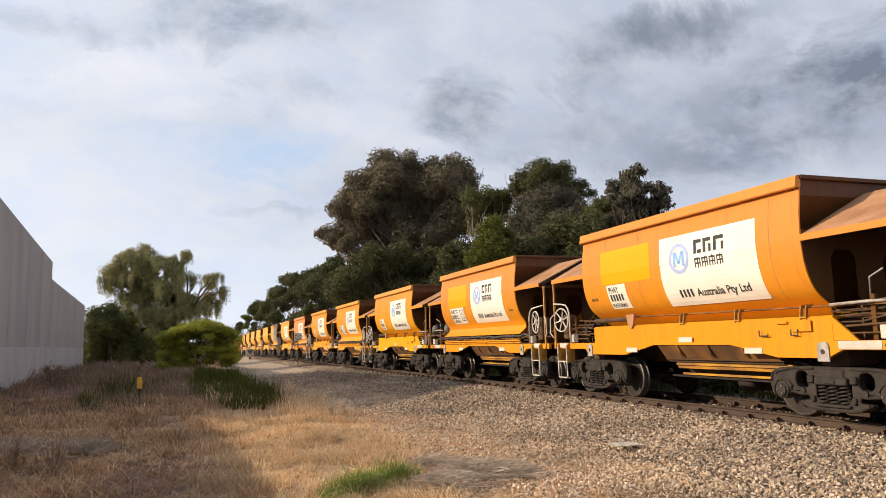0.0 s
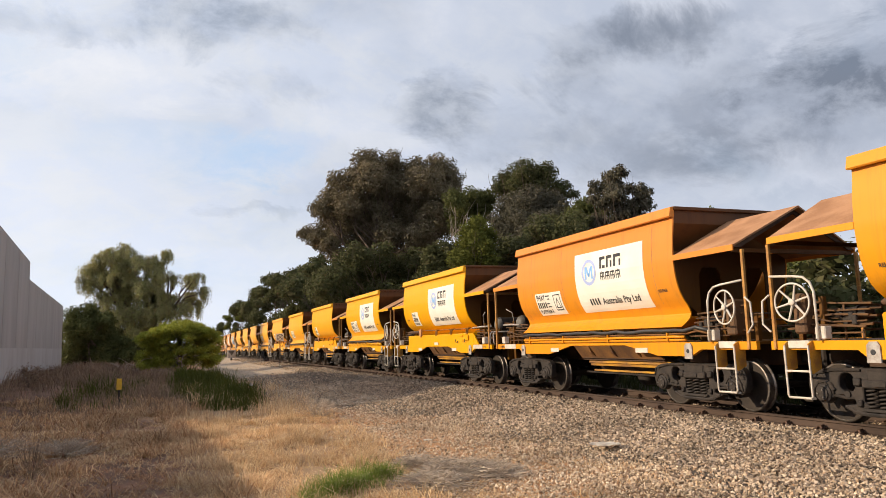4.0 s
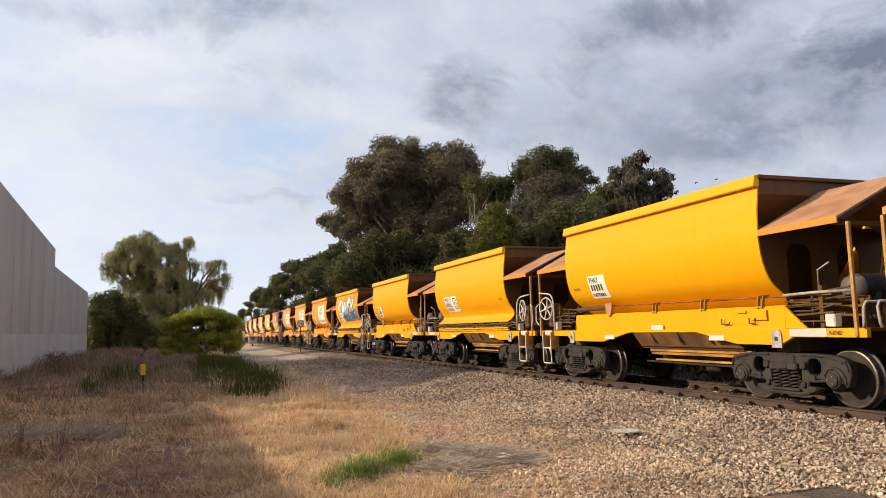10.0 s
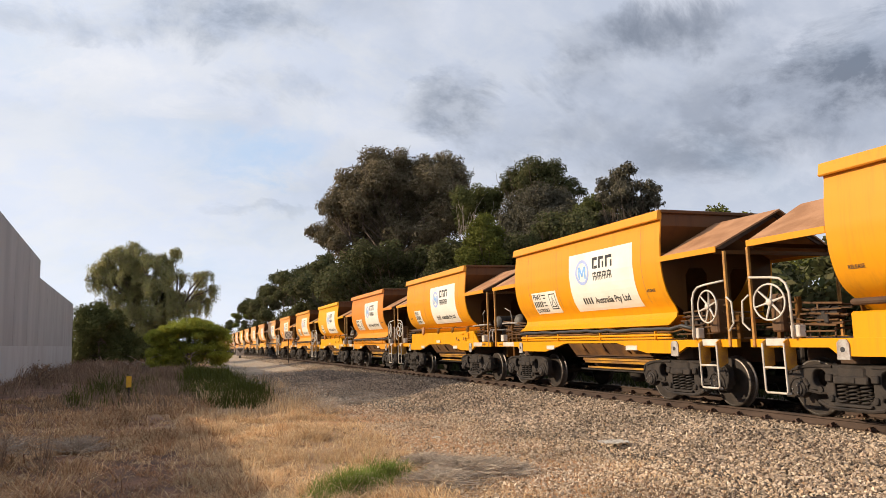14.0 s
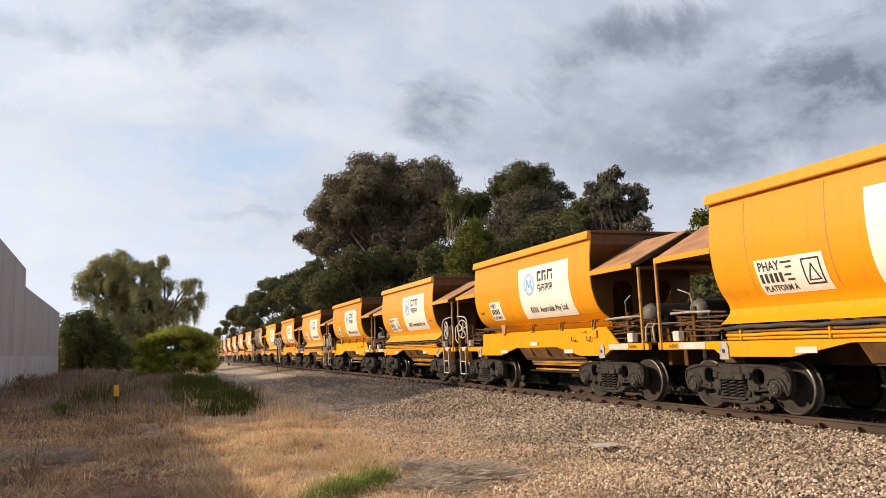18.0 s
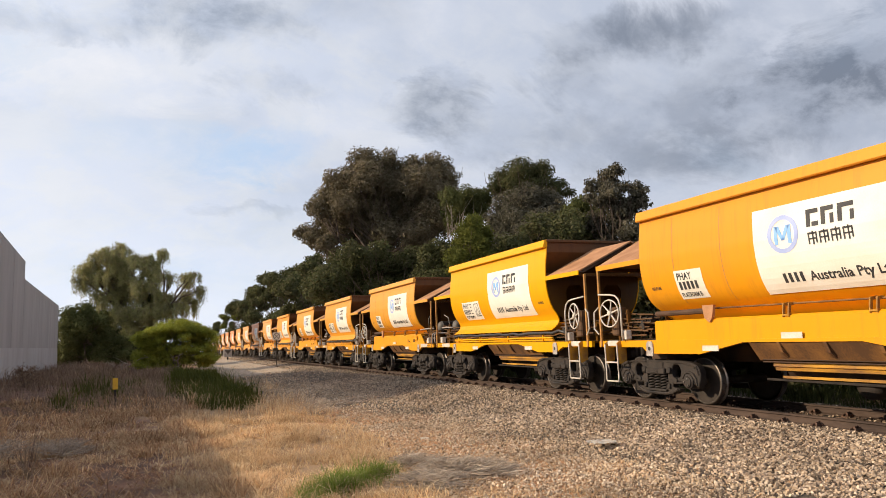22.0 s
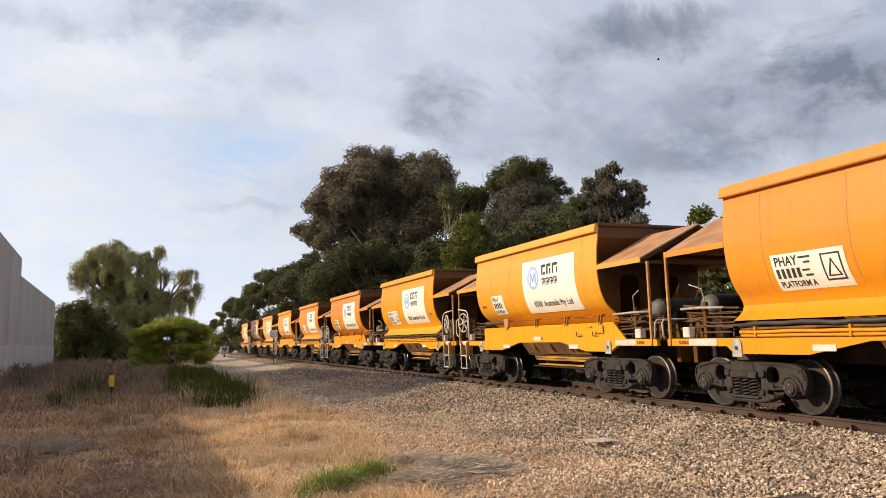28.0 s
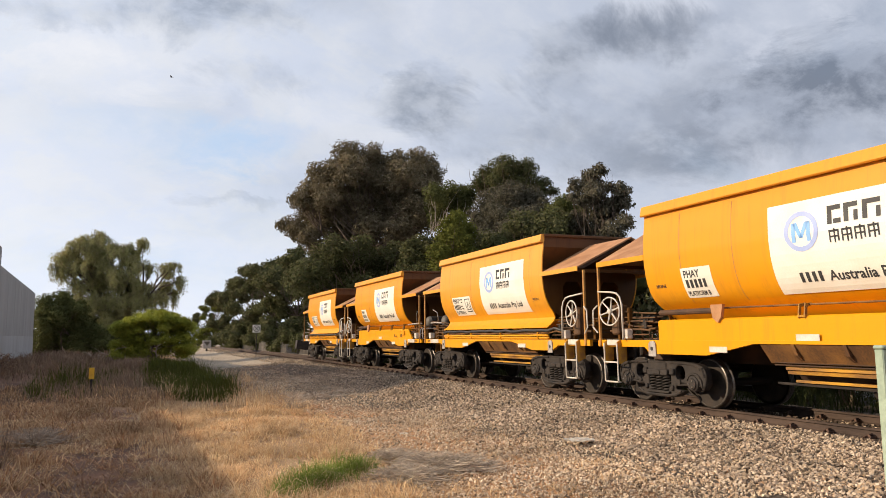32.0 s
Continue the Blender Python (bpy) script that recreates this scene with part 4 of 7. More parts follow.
    k["bolster"] = mesh_of(bm, "bogie", M_IRON)
    bm = bmesh.new()
    for s in (-1, 1):
        disc(bm, [(s * 0.82, 0.10), (s * 0.82, 0.20), (s * 0.765, 0.26), (s * 0.765, 0.38), (s * 0.822, 0.415), (s * 0.826, 0.452)], (0, 0, 0), 32, 0)
        disc(bm, [(s * 0.68, 0.10), (s * 0.70, 0.38), (s * 0.675, 0.42), (s * 0.675, 0.46)], (0, 0, 0), 32, 0)
    disc(bm, [(-0.95, 0.08), (0.95, 0.08)], (0, 0, 0), 10, 0)
    smooth(bm)
    wheel = mesh_of(bm, "wheelset", M_WHEEL, M_TREAD)
    for s in (-1, 1):
        bm = bmesh.new()
        disc(bm, [(s * 0.828, 0.424), (s * 0.831, 0.428), (s * 0.829, 0.450), (s * 0.824, 0.457), (s * 0.815, 0.462), (s * 0.72, 0.464), (s * 0.70, 0.49), (s * 0.68, 0.492), (s * 0.675, 0.46)], (0, 0, 0), 32, 0, False)
        smooth(bm)
        k["tread%d" % s] = mesh_of(bm, "tread", M_RIM)
    k["wheel"] = wheel
    return k


def end_meshes(e):
    """Fittings of a wagon's end: e is -1 for the end that leads, 1 for the other."""
    k = {}
    paint = PAINT["amber"]
    bm = bmesh.new()
    box(bm, -0.027, 0.027, -0.027, 0.027, 1.14, 2.87, 0.005)
    k["post"] = mesh_of(bm, "hood_post", M_POST)
    bm = bmesh.new()
    ring = [(0, 0.30 * math.cos(a), 0.30 * math.sin(a)) for a in np.linspace(0, math.tau, 33)[:-1]]
    tube(bm, ring, 0.017, 7, closed=True)
    smooth(bm, 1.0)
    k["wheel"] = mesh_of(bm, "hand_wheel", M_WHITE)
    bm = bmesh.new()
    tube(bm, [(0.03, 0, 0.03), (0, 0, 0.295)], [0.022, 0.014], 6)
    k["spoke"] = mesh_of(bm, "spoke", M_WHITE)
    bm = bmesh.new()
    disc(bm, [(-0.03, 0.03), (-0.02, 0.055), (0.05, 0.055)], (0, 0, 0), 10, 0)
    k["hub"] = mesh_of(bm, "hub", M_WHITE)
    bm = bmesh.new()
    tube(bm, [(0.05, 0, 0), (0.45, 0, 0)], 0.03, 8)
    box(bm, 0.12, 0.40, -0.12, 0.12, -0.5, 0.14, 0.03)
    k["gear"] = mesh_of(bm, "brake_gearbox", M_RUST)
    bm = bmesh.new()
    tube(bm, [(-1.42, e * 4.22, 1.27), (-1.42, e * 4.24, 2.02), (-1.42, e * 4.30, 2.17), (-1.42, e * 4.42, 2.26), (-1.42, e * 4.60, 2.29), (-1.40, e * 5.10, 2.33)], 0.021, 8)
    smooth(bm, 1.0)
    k["guard"] = mesh_of(bm, "guard_rail", M_WHITE)
    bm = bmesh.new()
    tube(bm, [(-1.40, e * 5.14, 2.03), (-1.42, e * 5.28, 1.93), (-1.42, e * 5.30, 1.55), (-1.40, e * 5.16, 1.42)], 0.018, 7)
    k["grab"] = mesh_of(bm, "grab_iron", M_WHITE)
    bm = bmesh.new()
    prism(bm, [(-1.46, 1.22), (-1.44, 0.80), (-1.40, 0.76), (-1.22, 0.84), (-1.22, 1.27), (-1.38, 1.27)], 1, -0.012, 0.012)
    k["step"] = mesh_of(bm, "step_bracket", M_STEP)
    bm = bmesh.new()
    tube(bm, [(-1.46, e * 4.40, 1.2), (-1.45, e * 4.40, 0.42), (-1.45, e * 4.42, 0.39), (-1.45, e * 4.84, 0.39), (-1.45, e * 4.86, 0.42), (-1.46, e * 4.86, 1.2)], 0.018, 6)
    tube(bm, [(-1.45, e * 4.40, 0.80), (-1.45, e * 4.86, 0.80)], 0.018, 6)
    box(bm, -1.45, -1.36, *sorted((e * 4.42, e * 4.84)), 0.37, 0.40)
    k["stirrup"] = mesh_of(bm, "step_loop", M_WHITE)
    bm = bmesh.new()
    box(bm, -1.40, -1.364, *sorted((e * 4.42, e * 4.84)), 1.155, 1.275, 0.006)
    k["tread"] = mesh_of(bm, "step_tread", M_WHITE)
    bm = bmesh.new()
    box(bm, -1.39, -1.24, -0.095, 0.095, 1.27, 1.47, 0.015)
    k["box"] = mesh_of(bm, "junction_box", M_WHITE)
    # brake cylinder with ribs, and a bundle of pipes over the platform
    bm = bmesh.new()
    disc(bm, [(-0.28, 0.06), (-0.26, 0.11), (-0.12, 0.11), (-0.12, 0.135), (-0.08, 0.135), (-0.08, 0.11), (0.12, 0.11), (0.12, 0.135), (0.16, 0.135), (0.16, 0.08), (0.3, 0.06)], (-0.95, e * 3.95, 1.66), 14, 1)
    for c in range(5):
        box(bm, -1.22 + 0.05 * c, -1.17 + 0.05 * c, *sorted((e * (3.72 + 0.09 * c), e * (3.80 + 0.09 * c))), 1.50 + 0.03 * (c % 3), 1.64 + 0.05 * (c % 2), 0.01)
    smooth(bm)
    k["cylinder"] = mesh_of(bm, "brake_cylinder", M_IRON)
    bm = bmesh.new()
    rng = random.Random(12)
    for c in range(4):
        y = e * (3.75 + 0.30 * c)
        z = 1.42 + 0.08 * (c * 5 % 7)
        tube(bm, [(-1.05, y, 1.27), (-1.05, y, z), (0.3, y + rng.uniform(-0.1, 0.1), z + rng.uniform(-0.05, 0.05)), (1.05, y, z), (1.05, y, 1.27)], 0.018, 6)
    for c in range(3):
        tube(bm, [(-1.15 + 0.1 * c, e * 3.5, 1.50 + 0.12 * c), (-1.15 + 0.1 * c, e * 5.05, 1.46 + 0.14 * c)], 0.02, 6)
    for c in range(6):
        z = 1.38 + 0.085 * c
        tube(bm, [(-1.28 + 0.04 * c, e * 3.55, z), (-1.26 + 0.04 * c, e * 4.15, z + 0.03 * (c % 2)), (-1.18, e * (4.5 + 0.08 * c), z + 0.05 * (c % 3))], 0.014 + 0.004 * (c % 2), 6)
    k["pipes"] = mesh_of(bm, "pipework", M_RUST)
    bm = bmesh.new()
    for c, (u, z) in enumerate(((3.62, 1.62), (4.05, 1.50), (4.55, 1.70))):
        tube(bm, [(-1.0, e * u, z), (-0.95, e * (u + 0.5), z)], 0.03, 7)
    box(bm, -1.18, -1.10, *sorted((e * 4.30, e * 4.38)), 1.27, 1.95, 0.005)
    box(bm, -1.0, -0.92, *sorted((e * 4.90, e * 4.98)), 1.27, 1.75, 0.005)
    k["stand"] = mesh_of(bm, "valve_stand", M_DUST_SHADE)
    bm = bmesh.new()
    disc(bm, [(-0.90, 0.04), (-0.885, 0.13), (-0.84, 0.19), (-0.76, 0.218), (-0.74, 0.222)], (0, e * 4.62, 1.90), 20, 0)
    smooth(bm)
    k["cap"] = mesh_of(bm, "tank_head", M_TANK)
    bm = bmesh.new()
    disc(bm, [(-0.74, 0.222), (0.74, 0.222), (0.84, 0.19), (0.9, 0.08)], (0, e * 4.62, 1.90), 20, 0)
    for x in (-0.5, 0.5):
        box(bm, x - 0.05, x + 0.05, *sorted((e * 4.4, e * 4.84)), 1.27, 1.82)
    smooth(bm)
    k["tank"] = mesh_of(bm, "air_tank", M_IRON)
    bm = bmesh.new()
    tube(bm, [(-1.25, e * 4.62, 2.3), (-1.2, e * 4.35, 2.2), (-1.15, e * 4.3, 1.85)], 0.014, 6)
    tube(bm, [(-1.38, e * 5.26, 1.27), (-1.40, e * 5.28, 1.34), (-1.40, e * 5.30, 1.58), (-1.36, e * 5.30, 1.65), (0.9, e * 5.30, 1.66)], 0.022, 7)
    tube(bm, [(-1.30, e * 3.70, 1.82), (-1.28, e * 4.30, 1.84), (-1.2, e * 4.95, 1.84)], 0.026, 7)
    smooth(bm, 1.0)
    k["hand_rail"] = mesh_of(bm, "hand_rail", M_GREY)
    bm = bmesh.new()
    prism(bm, [(e * 5.18, 1.28), (e * 4.95, 1.28), (e * 5.05, 1.62), (e * 5.12, 1.62)], 0, -0.7, -0.66)
    prism(bm, [(e * 5.18, 1.28), (e * 4.95, 1.28), (e * 5.05, 1.62), (e * 5.12, 1.62)], 0, 0.66, 0.7)
    box(bm, -0.75, -0.45, *sorted((e * 5.1, e * 5.22)), 0.78, 1.14, 0.01)
    k["bracket"] = mesh_of(bm, "end_bracket", M_DUST_SHADE)
    # the bright strip along the platform's edge
    bm = bmesh.new()
    box(bm, -1.372, -1.362, *sorted((e * 3.85, e * 4.58)), 1.14, 1.265)
    k["strip"] = mesh_of(bm, "edge_strip", M_WHITE)
    # lug over the bogie
    bm = bmesh.new()
    prism(bm, [(-0.11, 0.95), (-0.11, 1.19), (-0.07, 1.25), (0.05, 1.25), (0.10, 1.20), (0.11, 0.95)], 0, -1.385, -1.362)
    k["lug"] = mesh_of(bm, "lifting_lug", M_GREY)
    # dark disc laid on the lug for the shade in its hole
    bm = bmesh.new()
    disc(bm, [(-1.391, 0.04), (-1.386, 0.04)], (0, 0, 1.10), 12, 0)
    k["hole"] = mesh_of(bm, "lug_hole", M_INK)
    return k


def wagon(kind):
    """One wagon with all its parts. kind a: hand brake at the leading end (-y); kind b: at the trailing end."""
    root = new("ore_wagon")
    k = hopper_meshes(kind)
    names = {"side": "side_sheet", "lip": "top_rail", "slope": "end_slope", "rim": "end_rail", "plate": "end_plate", "roof": "hood_sheet", "fascia": "fascia", "gable": "gable_edge", "tie": "tie_beam",
             "sill": "side_sill", "floor": "deck", "frame": "centre_sill", "chute": "chute_sheet", "ribs": "chute_ribs", "door": "discharge_door", "rods": "door_rod",
             "shaft": "brake_shaft", "mouth": "hopper_mouth", "skirt": "side_panel", "gusset": "gusset", "rod": "latch_rod", "ram": "door_ram", "crank": "crank_plate",
             "hooks": "tie_hook", "plates": "maker_plate", "clamps": "pipe_clamps"}
    parts = {}
    for key, me in k.items():
        stem = key.split("_")[0]
        if stem in names:
            parts[key] = place(names[stem], me, root)
        elif stem.startswith("pipe"):
            parts[key] = place("brake_pipe", me, root)
    for key in ("ribs_near", "ribs_far", "rods_near", "rods_far", "clamps", "hooks", "plates"):
        if key in parts:
            tagged(parts[key], kind="stuff")
    place("air_reservoir", k["reservoir"], root, pose(0.1, -0.75, 0.52))
    place("coupler", k["coupler"], root)
    place("coupler", k["coupler"], root, pose(0, 0, 0, 0, 0, 180))
    if kind == "b":
        for u in (-3.19, -1.70, -0.15):
            place("latch_bracket", k["latch"], root, pose(0, u, 0), "folded steel latch bracket")
    b = BOGIE
    for u in BOGIES:
        bog = place("bogie", b["bolster"], root, pose(0, u, 0), "grey cast steel bogie")
        for turn in (0, 180):
            m = pose(0, 0, 0, 0, 0, turn)
            place("side_frame", b["frame"], bog, m)
            if turn == 0:
                place("coil_spring", b["spring"], bog, m)
            for a in (-0.985, 0.985):
                mm = m @ pose(0, a, 0.46)
                place("axle_box", b["axlebox"], bog, mm)
                if turn == 0:
                    tagged(place("cap_bolts", b["bolts"], bog, mm), kind="stuff")
    for u in AXLES:
        w = place("wheelset", b["wheel"], root, pose(0, u, 0.462), "dark steel wheelset")
        for side in (-1, 1):
            place("tread", b["tread%d" % side], w, None, "bright worn tread")
    brake = -1 if kind == "a" else 1
    for e in (-1, 1):
        f = ENDS[e]
        for s in (-1, 1):
            p = place("hood_post", f["post"], root, pose(s * 1.36, e * 5.12, 0))
        for u in BOGIES[:1] if e < 0 else BOGIES[1:]:
            lug = place("lifting_lug", f["lug"], root, pose(0, u - 0.05, 0))
            place("lug_hole", f["hole"], lug)
        place("valve_stand", f["stand"], root)
        tagged(place("pipework", f["pipes"], root, None, "tangle of brown pipes over the platform"), kind="stuff")
        if e == brake:
            hw = place("hand_wheel", f["wheel"], root, pose(-1.43, e * 4.66, 1.88, 0, 0, e * 8), "white six-spoke hand brake wheel")
            for n in range(6):
                place("spoke", f["spoke"], hw, pose(0, 0, 0, 60 * n + 15))
            place("hub", f["hub"], hw)
            place("brake_gearbox", f["gear"], root, pose(-1.43, e * 4.66, 1.88))
            place("guard_rail", f["guard"], root, None, "white tubular guard rail")
            place("grab_iron", f["grab"], root)
            st = place("step_bracket", f["step"], root, pose(0, e * 4.40, 0))
            place("step_bracket", f["step"], root, pose(0, e * 4.86, 0))
            place("step_loop", f["stirrup"], st, pose(0, -e * 4.40, 0), "white tubular step loop")
            place("step_tread", f["tread"], st, pose(0, -e * 4.40, 0), "white step tread")
            place("junction_box", f["box"], root, pose(0, e * 4.22, 0.02), "small white junction box")
            place("brake_cylinder", f["cylinder"], root)
        else:
            tank = place("air_tank", f["tank"], root, None, "dark air tank across the platform")
            place("tank_head", f["cap"], tank, None, "pale domed tank head")
            place("hand_rail", f["hand_rail"], root)
            tagged(place("end_bracket", f["bracket"], root), kind="stuff")
            strip = place("edge_strip", f["strip"], root, None, "white edge strip with lettering")
            place("edge_lettering", END_WORDS[e], strip)
            place("junction_box", f["box"], root, pose(0.02, e * 4.66, 0.02), "small white junction box")
    # white reflector patches along the sill
    for u in (1.60, -2.08):
        place("reflector", REFLECTOR, root, pose(0, u, 0), "white reflector patch")
    if kind == "b":
        place("reflector", REFLECTOR, root, pose(0.012, -0.25, 0.21), "white reflector patch")
    return root


def board_meshes():
    k = {}
    k["board"] = mesh_of(patches([rect(0.26, -2.45, 2.0, 3.40)], 0.005), "name_board", M_BOARD)
    ring = []
    c, n = (-0.36, 2.93), 20
    for i in range(n):
        a, b2 = i * math.tau / n, (i + 1) * math.tau / n
        ring.append([(c[0] + r * math.cos(q), c[1] + r * math.sin(q)) for r, q in ((0.31, a), (0.31, b2), (0.235, b2), (0.235, a))])
    k["ring"] = mesh_of(patches(ring, 0.010), "emblem", M_LILAC)
    x, z = c
    k["peak"] = mesh_of(patches([rect(x + 0.17, x + 0.10, z - 0.16, z + 0.14), rect(x - 0.10, x - 0.17, z - 0.16, z + 0.14),
                                 [(x + 0.15, z + 0.14), (x + 0.07, z + 0.14), (x - 0.03, z - 0.10), (x + 0.03, z - 0.10)],
                                 [(x - 0.15, z + 0.14), (x - 0.07, z + 0.14), (x + 0.03, z - 0.10), (x - 0.03, z - 0.10)]], 0.010), "emblem_core", M_BLUE)
    # the owner's name as plain blocks
    big = []
    for u in (-0.83, -1.10, -1.39):
        w = 0.22 if u > -1.3 else 0.27
        big += [rect(u, u - 0.075, 2.97, 3.24), rect(u - 0.075, u - w, 3.17, 3.24), rect(u - 0.10, u - w, 2.97, 3.04) if u > -1.0 else rect(u - w + 0.065, u - w, 2.97, 3.12)]
    k["large"] = mesh_of(patches(big, 0.010), "large_blocks", M_INK)
    small = []
    for j in range(4):
        u = -0.84 - 0.205 * j
        small += [rect(u, u - 0.025, 2.70, 2.88), rect(u - 0.025, u - 0.165, 2.85, 2.88), rect(u - 0.025, u - 0.165, 2.77, 2.795), rect(u - 0.08, u - 0.105, 2.69, 2.90), rect(u - 0.14, u - 0.165, 2.71, 2.85)]
    k["small"] = mesh_of(patches(small, 0.010), "small_blocks", M_INK)
    line = []
    for j in range(4):
        u = -0.20 - 0.11 * j
        line.append(rect(u, u - 0.06, 2.16, 2.31))
    k["line"] = mesh_of(patches(line, 0.010), "name_bar", M_INK)
    k["words"] = text_on_side("Australia Pty Ltd", -0.70, 2.16, 0.205, 0.010, 1.0, 1.42)
    return k


def label_meshes(kind):
    k = {}
    if kind == "a":
        k["plate"] = mesh_of(patches([rect(2.42, 1.06, 2.02, 2.60)], 0.005), "data_plate", M_BOARD)
        k["frame"] = mesh_of(patches([rect(1.48, 1.455, 2.12, 2.53), rect(1.165, 1.14, 2.12, 2.53), rect(1.455, 1.165, 2.505, 2.53), rect(1.455, 1.165, 2.12, 2.145),
                                      [(1.43, 2.18), (1.40, 2.18), (1.30, 2.43), (1.31, 2.46)], [(1.19, 2.18), (1.22, 2.18), (1.32, 2.43), (1.31, 2.46)], rect(1.40, 1.22, 2.18, 2.20),
                                      rect(1.88, 1.66, 2.50, 2.53), rect(1.80, 1.68, 2.42, 2.45), rect(1.86, 1.72, 2.30, 2.33), rect(1.82, 1.68, 2.22, 2.25)], 0.009), "data_mark", M_INK)
        k["bars"] = mesh_of(patches([rect(2.36 - 0.10 * j, 2.30 - 0.10 * j, 2.21, 2.36) for j in range(5)], 0.009), "number_mark", M_INK)
        k["class"] = text_on_side("PHAY", 2.36, 2.41, 0.21, 0.009, 0.85)
        k["deck"] = text_on_side("PLATFORM A", 2.36, 2.07, 0.135, 0.009, 0.85)
    else:
        k["plate"] = mesh_of(patches([rect(2.38, 1.62, 2.05, 2.60)], 0.005), "data_plate", M_BOARD)
        k["bars"] = mesh_of(patches([rect(2.30 - 0.11 * j, 2.23 - 0.11 * j, 2.23, 2.38) for j in range(5)], 0.009), "number_mark", M_INK)
        k["class"] = text_on_side("PHAY", 2.32, 2.42, 0.19, 0.009, 0.85)
        k["deck"] = text_on_side("PLATFORM B", 2.33, 2.09, 0.12, 0.009, 0.8)
    k["release"] = text_on_side("RELEASE", -2.78 if kind == "a" else 3.15, 2.28, 0.085, 0.006, 0.9)
    return k


BOGIE = bogie_meshes()
ENDS = {e: end_meshes(e) for e in (-1, 1)}
END_WORDS = {}
for e in (-1, 1):
    me = text_on_side("A-END", 0, 0, 0.085, 0)
    for v in me.vertices:
        v.co = (-1.375, e * 4.45 + (-0.17 if e < 0 else 0.42) + v.co.y, v.co.z + 1.172)
    END_WORDS[e] = me
bm = bmesh.new()
box(bm, -1.368, -1.361, -0.21, 0.21, 1.06, 1.16)
REFLECTOR = mesh_of(bm, "reflector", M_WHITE)
SEAM = mesh_of(patches([rect(0.006, -0.006, 1.95, 3.66)], 0.003), "weld_seam", M_DUST)
BOARD = board_meshes()
LABEL = {kind: label_meshes(kind) for kind in "ab"}
MASTERS = {kind: wagon(kind) for kind in "ab"}

# the paint of each wagon in the order in which it passes, and whether it carries the owner's board
COLOURS = ("orange orange orange amber2 amber amber orange yellow yellow yellow yellow yellow yellow yellow yellow yellow yellow amber amber amber orange yellow amber amber pale "
           "amber2 pale amber yellow pale pale pale amber pale orange pale amber orange orange amber pale amber amber").split()
LOOKS = {"orange": "faded orange", "amber": "dusty amber", "amber2": "patchy amber", "yellow": "bright yellow", "pale": "sun-bleached amber"}
NO_BOARD = {8, 9, 10, 11, 12, 13, 14, 15}
PATCHED = {0, 1}
wagons = []


def train_pos(i, t):
    return FIRST + HALF + PITCH * i - 12.85 * t - 0.00392 * t * t


for i in range(-1, 42):
    kind = "b" if i % 2 == 0 else "a"
    w = MASTERS[kind] if i in (-1, 0) else copy_thing(MASTERS[kind], pose(0, 0, 0))
    wagons.append((i, w))


def dress(i, w):
    kind = "b" if i % 2 == 0 else "a"
    colour = COLOURS[i + 1]
    words = "%s ore wagon with %s on the rails" % (LOOKS[colour], "a white name board" if i not in NO_BOARD else "plain sides")
    if i == 15:
        words = "bright yellow ore wagon covered in blue graffiti on rails"
    tagged(w, words, "freight wagon", "wagons of the train")
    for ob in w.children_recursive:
        if ob.data and ob.data.materials and ob.data.materials[0] in (PAINT["amber"], M_DUST_SHADE):
            # ends and decks take the dust film with shade in its colour
            dusty = ob.data.materials[0] == M_DUST_SHADE
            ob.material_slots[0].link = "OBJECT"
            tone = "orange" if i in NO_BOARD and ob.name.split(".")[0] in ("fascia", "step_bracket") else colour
            ob.material_slots[0].material = DUSTY_SHADED[colour] if dusty else PAINT[tone]
    if i not in NO_BOARD:
        board = place("name_board", BOARD["board"], w, None, "white board with dark blocks and a blue ring")
        for key, name in (("ring", "emblem"), ("peak", "emblem_core"), ("large", "large_lettering"), ("small", "small_lettering"), ("line", "name_bar"), ("words", "name_lettering")):
            tagged(place(name, BOARD[key], board), kind="stuff" if key in ("large", "small", "line", "words") else "")
    plate = place("data_plate", LABEL[kind]["plate"], w, None, "small white data plate")
    for key, me in LABEL[kind].items():
        if key not in ("plate", "release"):
            tagged(place({"frame": "warning_mark", "bars": "number_mark", "class": "class_letters", "deck": "platform_letters"}[key], me, plate), kind="stuff")
    place("release_letters", LABEL[kind]["release"], w)
    if colour != "yellow":
        for u in (1.05, 2.35, -2.75) if kind == "b" else (0.92, 2.55, -2.75):
            place("weld_seam", SEAM, w, pose(0, u, 0))
    if i in PATCHED:
        place("paint_patch", YELLOW_PATCH, w, None, "fresher yellow paint patch")
    if i == 24:
        place("paint_smear", SMEAR, w, None, "pale grey paint smear")


YELLOW_PATCH = mesh_of(patches([rect(2.55, 0.62, 2.62, 3.40)], 0.004), "paint_patch", PAINT["yellow"])
SMEAR = mesh_of(patches([[(-2.5 - 0.33 * math.cos(a) - 0.05 * math.sin(3 * a), 3.40 + 0.10 * math.sin(a) + 0.03 * math.cos(4 * a)) for a in np.linspace(0, math.tau, 25)[:-1]],
                         [(-1.35 - 0.12 * math.cos(a), 3.46 + 0.06 * math.sin(a)) for a in np.linspace(0, math.tau, 13)[:-1]]], 0.006), "paint_smear", M_GREY)
for i, w in wagons:
    dress(i, w)
